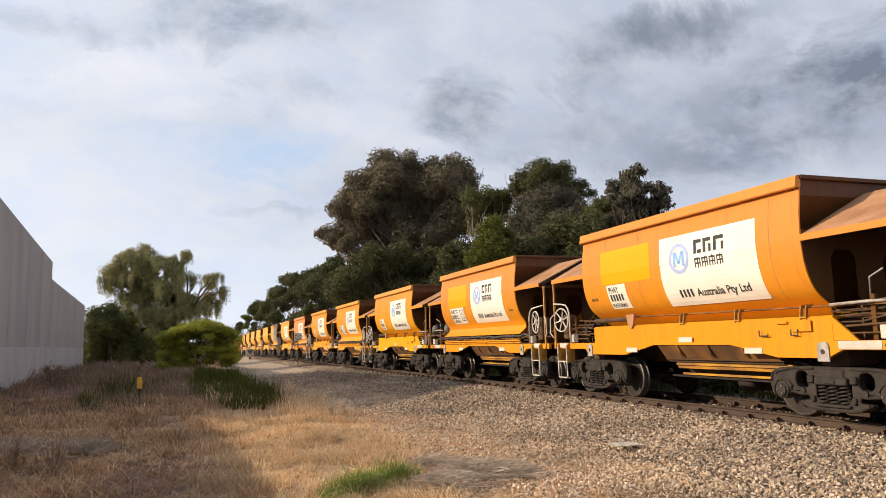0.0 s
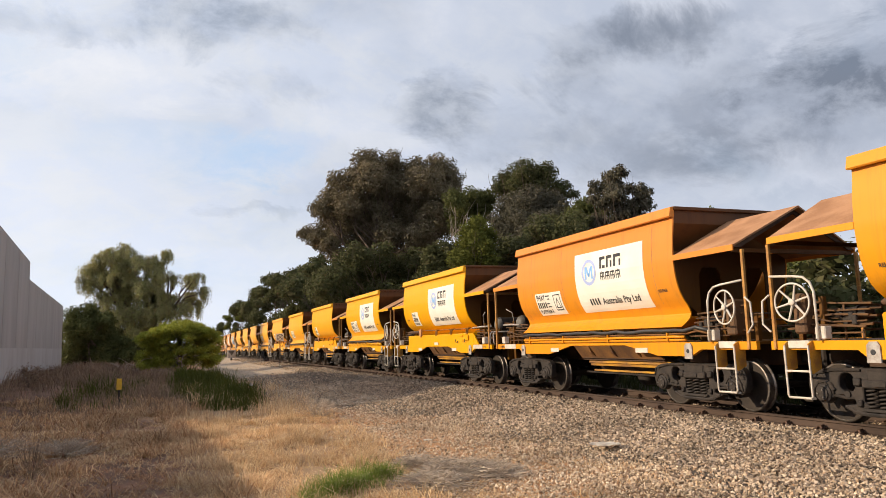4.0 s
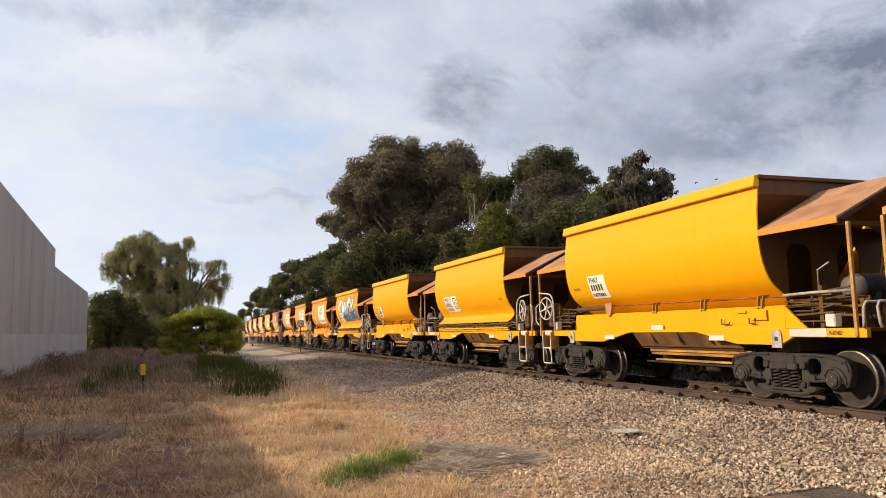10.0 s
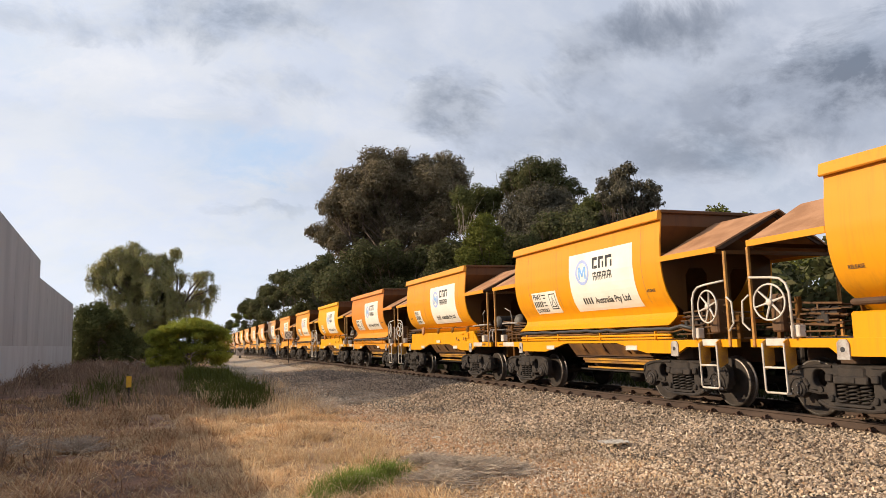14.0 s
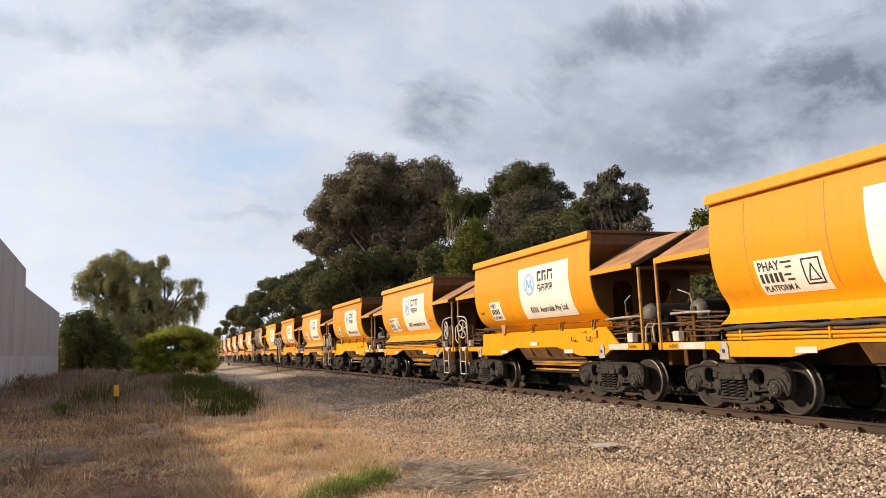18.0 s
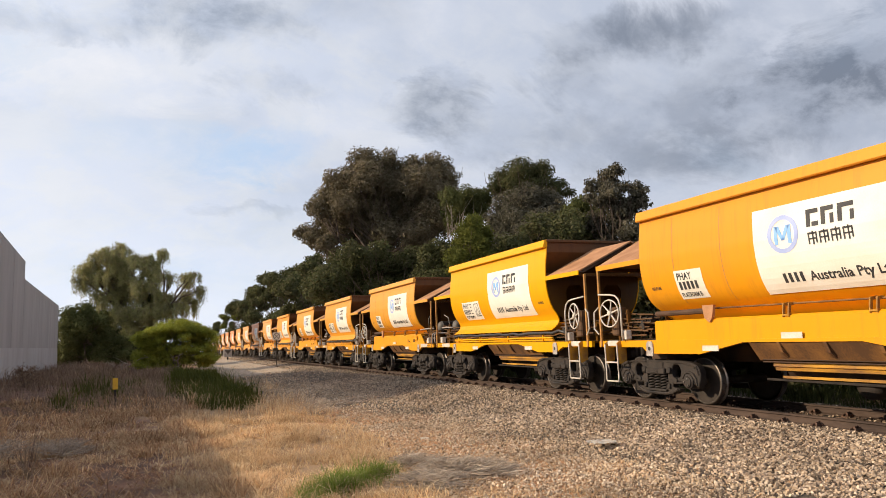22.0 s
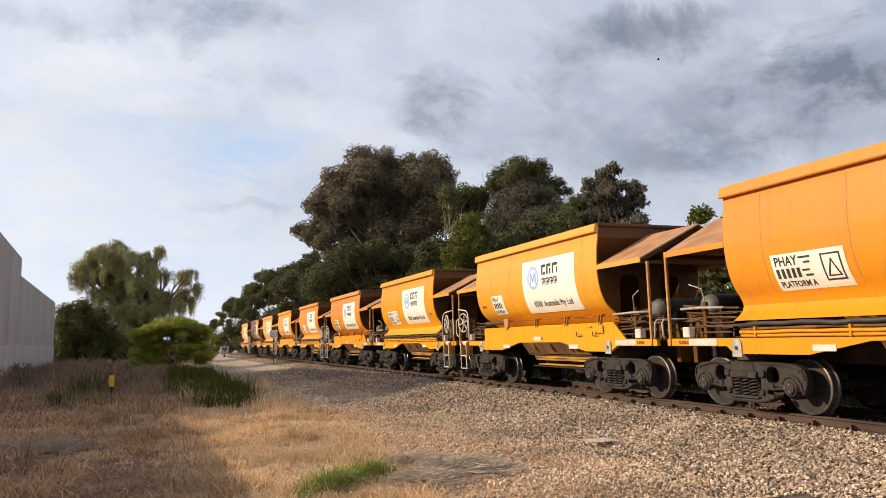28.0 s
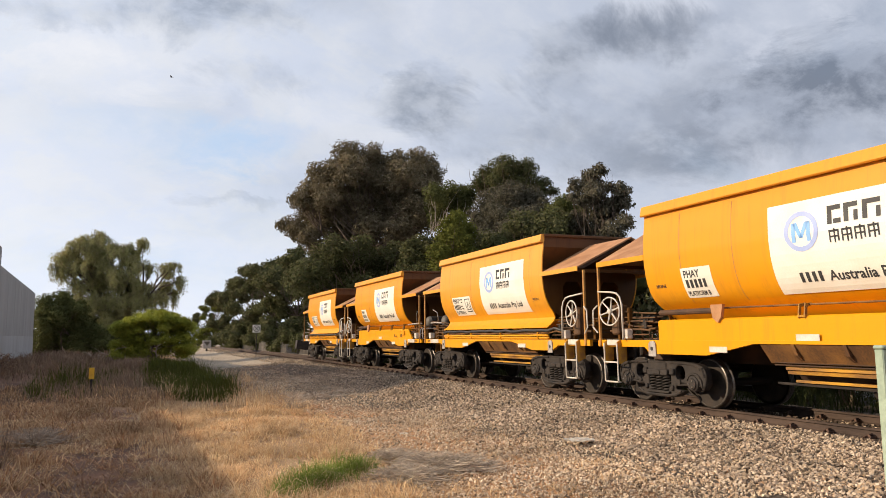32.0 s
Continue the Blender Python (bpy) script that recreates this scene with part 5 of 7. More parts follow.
# white paint splashed on one side frame
bm = bmesh.new()
prism(bm, [(-2.62 + (0.16 + 0.05 * math.sin(3 * a)) * math.cos(a), 0.66 + (0.085 + 0.03 * math.cos(5 * a)) * math.sin(a)) for a in np.linspace(0, math.tau, 25)[:-1]], 0, -1.243, -1.19)
part("paint_splash", bm, M_BOARD, dict(wagons)[11], "white paint splash")
bm = bmesh.new()
for k in range(5):
    u, z, h = 4.55 - 0.125 * k, 0.60 - 0.002 * k, 0.13 + 0.02 * (k % 2)
    tube(bm, [(-1.225, u, z), (-1.225, u - 0.03, z + h), (-1.225, u - 0.07, z + h * 0.5), (-1.225, u - 0.09, z + h)], 0.011, 5)
    tube(bm, [(-1.225, u - 0.09, z + h), (-1.225, u - 0.10, z)], 0.011, 5)
part("paint_scrawl", bm, M_BOARD, dict(wagons)[14], "white sprayed scrawl")


# ---- graffiti on one wagon: letter-like blocks without words ----
def graffiti(w):
    blue, sky, red, white = M_GBLUE, M_GSKY, M_GRED, M_BOARD
    forms = [[(1.35, 3.10), (1.05, 3.38), (0.85, 3.36), (0.95, 2.9), (0.70, 3.12), (0.45, 3.30), (0.30, 3.30), (0.42, 2.6), (0.15, 1.98), (0.40, 1.88), (0.62, 2.4), (0.75, 2.7), (0.92, 2.2), (1.15, 2.1)],
             [(0.18, 3.20), (-0.10, 3.28), (-0.02, 2.6), (-0.20, 2.45), (-0.38, 2.65), (-0.30, 3.22), (-0.55, 3.30), (-0.66, 2.5), (-0.45, 2.05), (0.0, 1.92), (0.18, 2.3)],
             [(-0.55, 3.30), (-0.80, 3.52), (-1.10, 3.50), (-1.30, 3.30), (-1.22, 3.08), (-0.90, 3.16), (-0.84, 2.95), (-1.25, 2.78), (-1.35, 2.3), (-1.05, 1.92), (-0.62, 1.95), (-0.58, 2.2), (-0.95, 2.24), (-1.0, 2.5), (-0.66, 2.72), (-0.55, 3.0)],
             [(-1.42, 3.40), (-1.70, 3.38), (-1.68, 2.92), (-2.05, 3.38), (-2.38, 3.34), (-2.02, 2.80), (-2.62, 2.58), (-2.98, 2.78), (-3.08, 2.30), (-3.28, 2.12), (-2.86, 1.98), (-2.6, 2.2), (-2.05, 2.38), (-1.80, 2.05), (-1.50, 2.0), (-1.58, 2.5)]]
    grown = []
    for f in forms:
        c = (sum(p[0] for p in f) / len(f), sum(p[1] for p in f) / len(f))
        out = []
        n = len(f)
        area = sum(f[j][0] * f[(j + 1) % n][1] - f[(j + 1) % n][0] * f[j][1] for j in range(n))
        for j in range(n):
            a, b2, d = Vector(f[j - 1]), Vector(f[j]), Vector(f[(j + 1) % n])
            n1 = Vector((b2 - a).yx).normalized()
            n2 = Vector((d - b2).yx).normalized()
            n1, n2 = Vector((n1.x, -n1.y)), Vector((n2.x, -n2.y))
            m = (n1 + n2)
            m = m.normalized() if m.length > 0.2 else n1
            if area < 0:
                m = -m
            out.append(tuple(b2 + m * 0.065))
        grown.append(out)
    shade = [[(u - 0.03, z - 0.085) for u, z in g] for g in grown]
    tag = place("graffiti", mesh_of(patches(grown + shade, 0.005), "graffiti", M_INK), w, None, "large blue and white graffiti with black outlines")
    place("light_fill", mesh_of(patches(forms, 0.008), "light_fill", sky), tag)
    def below(f, left, right):
        """The part of a form under a slanting line."""
        cut = []
        lim = lambda p: left + (right - left) * (1.35 - p[0]) / 4.6
        for a, c in zip(f, f[1:] + f[:1]):
            da, dc = a[1] - lim(a), c[1] - lim(c)
            if da <= 0:
                cut.append(a)
            if da * dc < 0:
                t = da / (da - dc)
                cut.append((a[0] + t * (c[0] - a[0]), a[1] + t * (c[1] - a[1])))
        return cut
    for name, left, right, off, m in (("middle_fill", 2.62, 3.02, 0.0095, M_GMID), ("deep_fill", 2.34, 2.80, 0.011, blue)):
        for f in forms:
            c = below(f, left, right)
            if len(c) > 2:
                place(name, mesh_of(patches([c], off), name, m), tag)
    # small dark figures and cuts in the letters
    marks = []
    for u, z in ((1.18, 3.16), (0.56, 3.12), (0.00, 3.05), (-0.46, 3.05), (-0.47, 2.86), (-1.55, 3.20), (-1.60, 3.02), (-2.12, 3.22), (-2.06, 3.05)):
        marks += [rect(u + 0.05, u + 0.035, z - 0.06, z + 0.06), rect(u - 0.035, u - 0.05, z - 0.06, z + 0.06), rect(u + 0.05, u - 0.05, z + 0.05, z + 0.065), rect(u + 0.05, u - 0.05, z - 0.065, z - 0.05)]
    marks += [[(-0.62, 2.9), (-0.78, 3.0), (-0.98, 2.72), (-1.02, 2.30), (-0.90, 2.28), (-0.84, 2.62)], [(0.60, 2.5), (0.50, 2.62), (0.30, 2.1), (0.42, 2.05)], [(-1.62, 2.5), (-1.74, 2.62), (-2.04, 2.5), (-2.5, 2.28), (-2.02, 2.36)]]
    place("dark_cuts", mesh_of(patches(marks, 0.0125), "dark_cuts", M_INK), tag)
    place("strike_line", mesh_of(patches([[(1.1, 2.25), (-2.6, 2.62), (-2.6, 2.66), (1.1, 2.30)], [(0.9, 2.0), (-2.2, 2.22), (-2.2, 2.25), (0.9, 2.04)]], 0.013), "strike_line", M_INK), tag)
    def blob(u, z, r, off, m, name, k=1.15):
        place(name, mesh_of(patches([[(u + r * math.cos(a), z + k * r * math.sin(a)) for a in np.linspace(0, math.tau, 19)[:-1]]], off), name, m), tag)
    for u, z, r in ((2.95, 3.3, 0.16), (2.6, 2.25, 0.20), (1.45, 2.8, 0.17), (1.15, 2.05, 0.26), (0.2, 3.46, 0.20), (-1.35, 3.5, 0.13), (-2.55, 3.52, 0.22), (-2.95, 3.15, 0.12)):
        blob(u, z, r, 0.0045, red, "red_spot")
    for u, z, r in ((-0.55, 2.85, 0.09), (-0.6, 2.55, 0.09), (-0.95, 2.5, 0.08), (-0.95, 2.98, 0.07), (-1.1, 2.15, 0.07), (-2.6, 2.5, 0.08)):
        blob(u, z, r, 0.0145, M_GORANGE, "orange_spot", 1.0)
    # a smaller white figure beside it
    for u, z, r in ((2.35, 2.98, 0.17), (2.10, 3.12, 0.20), (1.85, 3.25, 0.20), (1.62, 3.30, 0.17), (2.20, 2.85, 0.15)):
        blob(u, z, r + 0.05, 0.006, M_INK, "dark_ring")
    for u, z, r in ((2.35, 2.98, 0.17), (2.10, 3.12, 0.20), (1.85, 3.25, 0.20), (1.62, 3.30, 0.17), (2.20, 2.85, 0.15)):
        blob(u, z, r, 0.009, white, "white_disc")
    for u, z, r in ((2.12, 2.94, 0.06), (1.92, 3.08, 0.07), (2.3, 3.05, 0.03)):
        blob(u, z, r, 0.012, M_INK, "ink_spot")


graffiti(dict(wagons)[15])

# ---- loose stones of the ballast ----
def stones(name, rng, x, y, size, lift, material, label):
    """Angular stones at the points x, y: near or large ones chipped blocks of six sides, the rest of eight faces."""
    cube = np.array([(a, b, c) for a in (-1, 1) for b in (-1, 1) for c in (-1, 1)]) * 0.62
    cube_f = np.array([(0, 1, 3), (0, 3, 2), (4, 6, 7), (4, 7, 5), (0, 4, 5), (0, 5, 1), (2, 3, 7), (2, 7, 6), (0, 2, 6), (0, 6, 4), (1, 5, 7), (1, 7, 3)])
    octa = np.array([(1, 0, 0), (-1, 0, 0), (0, 1, 0), (0, -1, 0), (0, 0, 1), (0, 0, -1)])
    octa_f = np.array([(0, 2, 4), (2, 1, 4), (1, 3, 4), (3, 0, 4), (2, 0, 5), (1, 2, 5), (3, 1, 5), (0, 3, 5)])
    near = (y < 12.5) & (size > 0.03)
    verts, faces, count = [], [], 0
    for form, tri, pick in ((cube, cube_f, near), (octa, octa_f, ~near)):
        px, py, ps = x[pick], y[pick], size[pick]
        n, m = len(px), len(form)
        v = form[None] * rng.uniform(0.55, 1.25, (n, m, 1)) + rng.normal(size=(n, m, 3)) * 0.16
        v = v * (ps[:, None, None] * np.stack([rng.uniform(0.6, 1.0, n), rng.uniform(0.45, 0.8, n), rng.uniform(0.36, 0.7, n)], 1)[:, None, :])
        q = rng.normal(size=(n, 4)) * np.array([1.0, 0.4, 0.4, 1.0])
        q /= np.linalg.norm(q, axis=1, keepdims=True)
        w, a, b, c = q.T
        rot = np.stack([1 - 2 * (b * b + c * c), 2 * (a * b - c * w), 2 * (a * c + b * w), 2 * (a * b + c * w), 1 - 2 * (a * a + c * c), 2 * (b * c - a * w),
                        2 * (a * c - b * w), 2 * (b * c + a * w), 1 - 2 * (a * a + b * b)], 1).reshape(n, 3, 3)
        v = np.einsum("nij,nkj->nki", rot, v)
        v += np.stack([px, py, gz(px, py) + lift * ps * rng.uniform(0.5, 1.5, n)], 1)[:, None, :]
        verts.append(v.reshape(-1, 3))
        faces.append((tri[None] + m * np.arange(n)[:, None, None]).reshape(-1, 3) + count)
        count += n * m
    return tagged(new(name, mesh_np(name, np.concatenate(verts), np.concatenate(faces), material)), label, "gravel", kind="stuff")


rng = np.random.default_rng(5)


def scatter(rng, n, x0, x1, y0, y1, far=0.0):
    """Random points, denser towards y0 when far is above nought."""
    u = rng.random(n)
    y = y0 + (y1 - y0) * (u ** (1 + far))
    return rng.uniform(x0, x1, n), y


def spread(name, rows, material, label):
    px, py, ps = [], [], []
    for n, x0, x1, y0, y1, far, s0, s1 in rows:
        x, y = scatter(rng, n, x0, x1, y0, y1, far)
        keep = rng.random(n) < np.clip((x + np.clip((y - 15) / 4, 0, 2.8) - 2.4) / 2.6, 0.12, 1.0)
        px.append(x[keep]), py.append(y[keep]), ps.append((s0 + (s1 - s0) * rng.random(n) ** 1.6)[keep])
    stones(name, rng, np.concatenate(px), np.concatenate(py), np.concatenate(ps), 0.5, material, label)


spread("ballast", ((40000, 6.6, 9.80, 4.5, 15, 0.25, 0.024, 0.048), (22000, 6.4, 9.80, 14, 32, 0.5, 0.028, 0.055), (5000, 5.6, 9.8, 30, 48, 0.4, 0.03, 0.055), (6000, 9.95, 13.4, 4.0, 40, 0.4, 0.024, 0.05), (4000, 7.6, 9.8, 46, 110, 0.6, 0.04, 0.07)),
       M_STONE, "grey crushed stone ballast beside the rails")
spread("crushed_stone", ((34000, 3.0, 7.8, 6.2, 16, 0.15, 0.016, 0.036), (13000, 3.6, 7.0, 15, 34, 0.3, 0.018, 0.044), (8000, 1.0, 5.0, 6.3, 11, 0.2, 0.011, 0.032), (6000, 2.5, 6.4, 21, 44, 0.5, 0.025, 0.055)),
       M_STONE_TAN, "tan and brown crushed stone spread over the dirt")


parts_x, parts_y = zip(*(scatter(rng, n, x0, x1, 4.0, 60.0, 0.6) for n, x0, x1 in ((2600, 9.50, 9.79), (4200, 9.97, 11.3), (1200, 11.46, 11.9))))
parts_x, parts_y = np.concatenate(parts_x), np.concatenate(parts_y)
stones("stained_ballast", rng, parts_x, parts_y, rng.uniform(0.03, 0.06, len(parts_x)), 0.4, M_STONE_DARK, "dark oil-stained ballast along the rails")


# ---- grass ----
def blades(name, rng, x, y, height, width, lean, material, label, category="grass"):
    """Bent, tapering blades: two joints and a tip."""
    n = len(x)
    a, t = rng.uniform(0, math.tau, n), rng.uniform(0, math.tau, n)
    d = np.stack([np.cos(a), np.sin(a)], 1)
    side = np.stack([np.cos(t), np.sin(t)], 1) * width[:, None]
    z = gz(x, y) - 0.01
    b = lean * height
    p0 = np.stack([x, y, z], 1)
    p1 = p0 + np.concatenate([d * (b * 0.3)[:, None], (height * 0.6)[:, None]], 1)
    p2 = p0 + np.concatenate([d * b[:, None], (height * np.clip(1 - 0.35 * lean, 0.3, 1))[:, None]], 1)
    s3 = np.concatenate([side, np.zeros((n, 1))], 1)
    v = np.stack([p0 - s3, p0 + s3, p1 + s3 * 0.7, p1 - s3 * 0.7, p2 + s3 * 0.12, p2 - s3 * 0.12], 1)
    f = np.array([(0, 1, 2, 3), (3, 2, 4, 5)])
    f = (f[None] + 6 * np.arange(n)[:, None, None]).reshape(-1, 4)
    return tagged(new(name, mesh_np(name, v.reshape(-1, 3), f, material)), label, category, kind="stuff")


def tufted(rng, n, tufts, x0, x1, y0, y1, spread, far=0.4):
    cx, cy = scatter(rng, tufts, x0, x1, y0, y1, far)
    k = rng.integers(0, tufts, n)
    s = spread * rng.uniform(0.4, 1.3, tufts)[k]
    return cx[k] + rng.normal(size=n) * s, cy[k] + rng.normal(size=n) * s, k


def grass_field(name, n, tufts, area, spread, h, w, lean, material, label, seed, thin=None, far=0.4):
    rng = np.random.default_rng(seed)
    x, y, k = tufted(rng, n, tufts, *area, spread, far)
    tall = rng.uniform(0.6, 1.3, tufts)[k] * rng.uniform(h[0], h[1], n)
    # the stand is patchy: thick clumps and thin spots about a metre across
    f = 1.0 if area[3] < 30 else 0.45
    clump = np.sin(x * 2.3 * f + 1.7 * np.sin(y * 1.1 * f) + seed) * np.sin(y * 1.9 * f + 1.3 * np.sin(x * 1.4 * f) + 2 * seed) + 0.5 * np.sin(x * 5.1 * f + y * 4.3 * f + seed)
    tall = tall * np.clip(1 + 0.55 * clump, 0.35, 1.7)
    keep = rng.random(n) < np.clip(0.60 + 0.70 * clump, 0.10, 1.0) * (1.0 if thin is None else thin(x, y))
    x, y, tall = x[keep], y[keep], tall[keep]
    m = len(x)
    return blades(name, rng, x, y, tall, rng.uniform(w[0], w[1], m) * (1 + np.clip(y - 12, 0, 60) / 22), rng.uniform(lean[0], lean[1], m), material, label)


def edge(v, lo, hi):
    return np.clip((v - lo) / (hi - lo), 0, 1)


path_gap = lambda x, y: 1 - 0.72 * np.exp(-((x - 0.0 + 0.19 * (y - 8)) / 0.85) ** 2) * (1 - edge(y, 10.5, 14))
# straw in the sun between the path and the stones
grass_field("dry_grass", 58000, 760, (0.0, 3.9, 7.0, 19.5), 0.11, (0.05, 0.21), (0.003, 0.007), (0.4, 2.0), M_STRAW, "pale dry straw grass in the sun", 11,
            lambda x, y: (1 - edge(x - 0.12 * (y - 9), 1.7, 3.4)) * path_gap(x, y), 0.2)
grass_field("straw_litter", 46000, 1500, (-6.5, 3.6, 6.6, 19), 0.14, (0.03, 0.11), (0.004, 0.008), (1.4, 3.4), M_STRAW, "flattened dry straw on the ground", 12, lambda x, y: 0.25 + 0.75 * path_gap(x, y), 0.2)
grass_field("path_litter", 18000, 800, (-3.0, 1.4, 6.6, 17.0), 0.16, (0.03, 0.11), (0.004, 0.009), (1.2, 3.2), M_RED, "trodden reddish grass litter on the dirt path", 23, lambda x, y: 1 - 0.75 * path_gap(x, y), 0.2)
# grass in the shade, its darker brown put into the colour
grass_field("shaded_grass", 76000, 900, (-9.0, 0.8, 7.2, 28.0), 0.15, (0.06, 0.28), (0.004, 0.010), (0.5, 2.2), M_SHADE, "dry grass in the shade, toned darker brown for it", 13, path_gap, 0.3)
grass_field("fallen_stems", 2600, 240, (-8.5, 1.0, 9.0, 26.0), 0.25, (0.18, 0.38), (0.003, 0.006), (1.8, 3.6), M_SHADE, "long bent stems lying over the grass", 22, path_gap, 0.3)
grass_field("tall_weeds", 30000, 420, (-10.0, 0.4, 22.0, 62.0), 0.42, (0.18, 0.58), (0.003, 0.007), (0.3, 1.2), M_WEED, "tall brown dead weeds before the wall", 14, None, 0.2)
grass_field("thin_weeds", 9000, 260, (0.4, 4.6, 17.5, 34.0), 0.2, (0.1, 0.45), (0.003, 0.006), (0.2, 1.0), M_STRAW, "dry weeds at the edge of the stones", 15,
            lambda x, y: 1 - edge(x - 0.05 * (y - 18), 2.6, 4.0))
grass_field("gravel_weeds", 3500, 260, (3.0, 6.2, 7.0, 16.0), 0.07, (0.02, 0.12), (0.002, 0.004), (0.5, 1.6), M_STRAW, "sparse dry weeds among the stones", 16)
grass_field("bank_grass", 9000, 260, (-9.0, 0.6, 56.0, 110.0), 0.6, (0.2, 0.6), (0.008, 0.014), (0.2, 0.9), M_WEED, "rough brown grass under the trees", 20)
grass_field("far_side_weeds", 16000, 360, (13.2, 19.0, 3.0, 60.0), 0.3, (0.25, 0.9), (0.005, 0.010), (0.2, 0.8), M_FARWEED, "dark green weeds on the far side of the line", 21)
# green patches
grass_field("green_tuft", 26000, 170, (1.4, 3.1, 8.3, 10.6), 0.08, (0.07, 0.24), (0.0025, 0.005), (0.1, 0.9), M_GRASS, "fresh green grass tuft beside the stones", 17,
            lambda x, y: np.exp(-((y - 8.35 - 0.95 * (x - 1.45)) / 0.28) ** 2))
grass_field("sedge_patch", 24000, 300, (0.3, 2.6, 22.0, 50.0), 0.28, (0.25, 0.65), (0.004, 0.008), (0.1, 0.8), M_SEDGE, "dense dark green grass mound", 18,
            lambda x, y: (1 - edge(x - 0.02 * (36 - y), 2.0, 2.7)) * edge(y + 1.5 * x, 24.0, 26.0))
grass_field("green_weeds", 1800, 90, (-3.2, -1.2, 24.0, 42.0), 0.22, (0.3, 0.7), (0.006, 0.010), (0.1, 0.6), M_SEDGE, "green weeds among the dead grass", 19)


# ---- dry shrubs: thin twigs that fork from the ground ----
def twig_shrub(x, y, width, height, count, seed, material, label):
    r = random.Random(seed)
    bm = bmesh.new()
    for _ in range(count):
        a, e = r.uniform(0, math.tau), r.uniform(0.25, 1.35)
        d = Vector((math.cos(a) * math.cos(e) * width, math.sin(a) * math.cos(e) * width, math.sin(e) * height))
        mid = d * 0.5 + Vector((r.uniform(-1, 1), r.uniform(-1, 1), 0.2)) * 0.08 * width
        tube(bm, [(0, 0, 0), mid, d], [0.005, 0.004, 0.002], 3)
        for _ in range(4):
            s = d * r.uniform(0.4, 0.95)
            tube(bm, [s, s + Vector((r.uniform(-1, 1) * width, r.uniform(-1, 1) * width, r.uniform(0.1, 0.8) * height)) * 0.3], [0.003, 0.001], 3)
    ob = mesh_ob("dry_shrub", bm, material)
    ob.location = (x, y, float(gz(x, y)) - 0.02)
    return tagged(ob, label, "shrub")


twig_shrub(3.45, 18.4, 0.75, 0.5, 80, 1, M_TWIG, "pale leafless dry shrub at the edge of the stones")
twig_shrub(3.1, 8.75, 0.62, 0.22, 230, 2, M_TWIG, "low pale dry shrub among the stones")
twig_shrub(3.75, 9.4, 0.75, 0.26, 260, 3, M_TWIG, "low pale dry shrub among the stones")
twig_shrub(4.15, 9.25, 0.6, 0.22, 200, 4, M_TWIG, "low pale dry shrub among the stones")
twig_shrub(3.45, 10.3, 0.6, 0.2, 200, 14, M_TWIG, "low pale dry shrub among the stones")
twig_shrub(-3.0, 14.7, 1.0, 0.36, 150, 5, M_TWIG, "heap of grey dead twigs in the grass")
twig_shrub(-1.75, 14.4, 0.75, 0.34, 130, 6, M_TWIG, "heap of grey dead twigs in the grass")
twig_shrub(-1.9, 12.2, 0.25, 0.75, 16, 7, M_WEED, "tall dark dead weed stalk")
twig_shrub(-2.6, 13.0, 0.25, 0.65, 16, 8, M_WEED, "tall dark dead weed stalk")
twig_shrub(-6.9, 30.0, 0.7, 0.6, 90, 10, M_WEED, "low brown bush near the wall")


# ---- trees ----
def leaf_mesh(name, rng, puffs, per, size, slim, droop, material, inner=0.80):
    """Leaves in the outer shell of many puffs (x, y, z, radius, flatness)."""
    pts, nor, rad = [], [], []
    for x, y, z, r, flat in puffs:
        n = max(30, int(per * r * r))
        d = rng.normal(size=(n, 3))
        d /= np.linalg.norm(d, axis=1, keepdims=True)
        keep = d[:, 2] > -0.8
        d = d[keep]
        lump = 1 + 0.16 * np.sin(d[:, 0] * 5 + x) * np.sin(d[:, 1] * 5 + y) + 0.12 * np.sin(d[:, 2] * 9 + z)
        rr = r * lump * rng.uniform(inner, 1.05, len(d))
        pts.append(np.array([x, y, z]) + d * rr[:, None] * np.array([1, 1, flat]))
        nor.append(d)
    p, d = np.concatenate(pts), np.concatenate(nor)
    n = len(p)
    # the blades lie like shingles on each head, loosely
    up = d + rng.normal(size=(n, 3)) * 0.38
    a = rng.normal(size=(n, 3)) * np.array([1, 1, 0.7]) + np.array([0, 0, -droop])
    a -= up * (a * up).sum(1, keepdims=True) / (up * up).sum(1, keepdims=True) * 0.8
    a /= np.linalg.norm(a, axis=1, keepdims=True)
    b = np.cross(up, a)
    b /= np.linalg.norm(b, axis=1, keepdims=True)
    s = size * rng.uniform(0.6, 1.4, n)[:, None]
    v = np.stack([p, p + a * s * 0.5 + b * s * slim, p + a * s, p + a * s * 0.5 - b * s * slim], 1).reshape(-1, 3)
    f = (np.arange(4)[None] + 4 * np.arange(n)[:, None])
    me = mesh_np(name, v, f, material)
    return me


# solid blobs added inside a crown to block light and sky
def core_mesh(rng, puffs, scale, leaf):
    bm = bmesh.new()
    for x, y, z, r, flat in puffs:
        made = bmesh.ops.create_icosphere(bm, subdivisions=2, radius=r * scale, matrix=Matrix.Translation((x, y, z)) @ Matrix.Diagonal((1, 1, flat, 1)))
        for v in made["verts"]:
            c = Vector((x, y, z))
            v.co = c + (v.co - c) * (1 + 0.3 * noise.noise(v.co * (1.6 / max(r, 0.3))))
    me = mesh_of(bm, "inner_foliage", leaf)
    return me


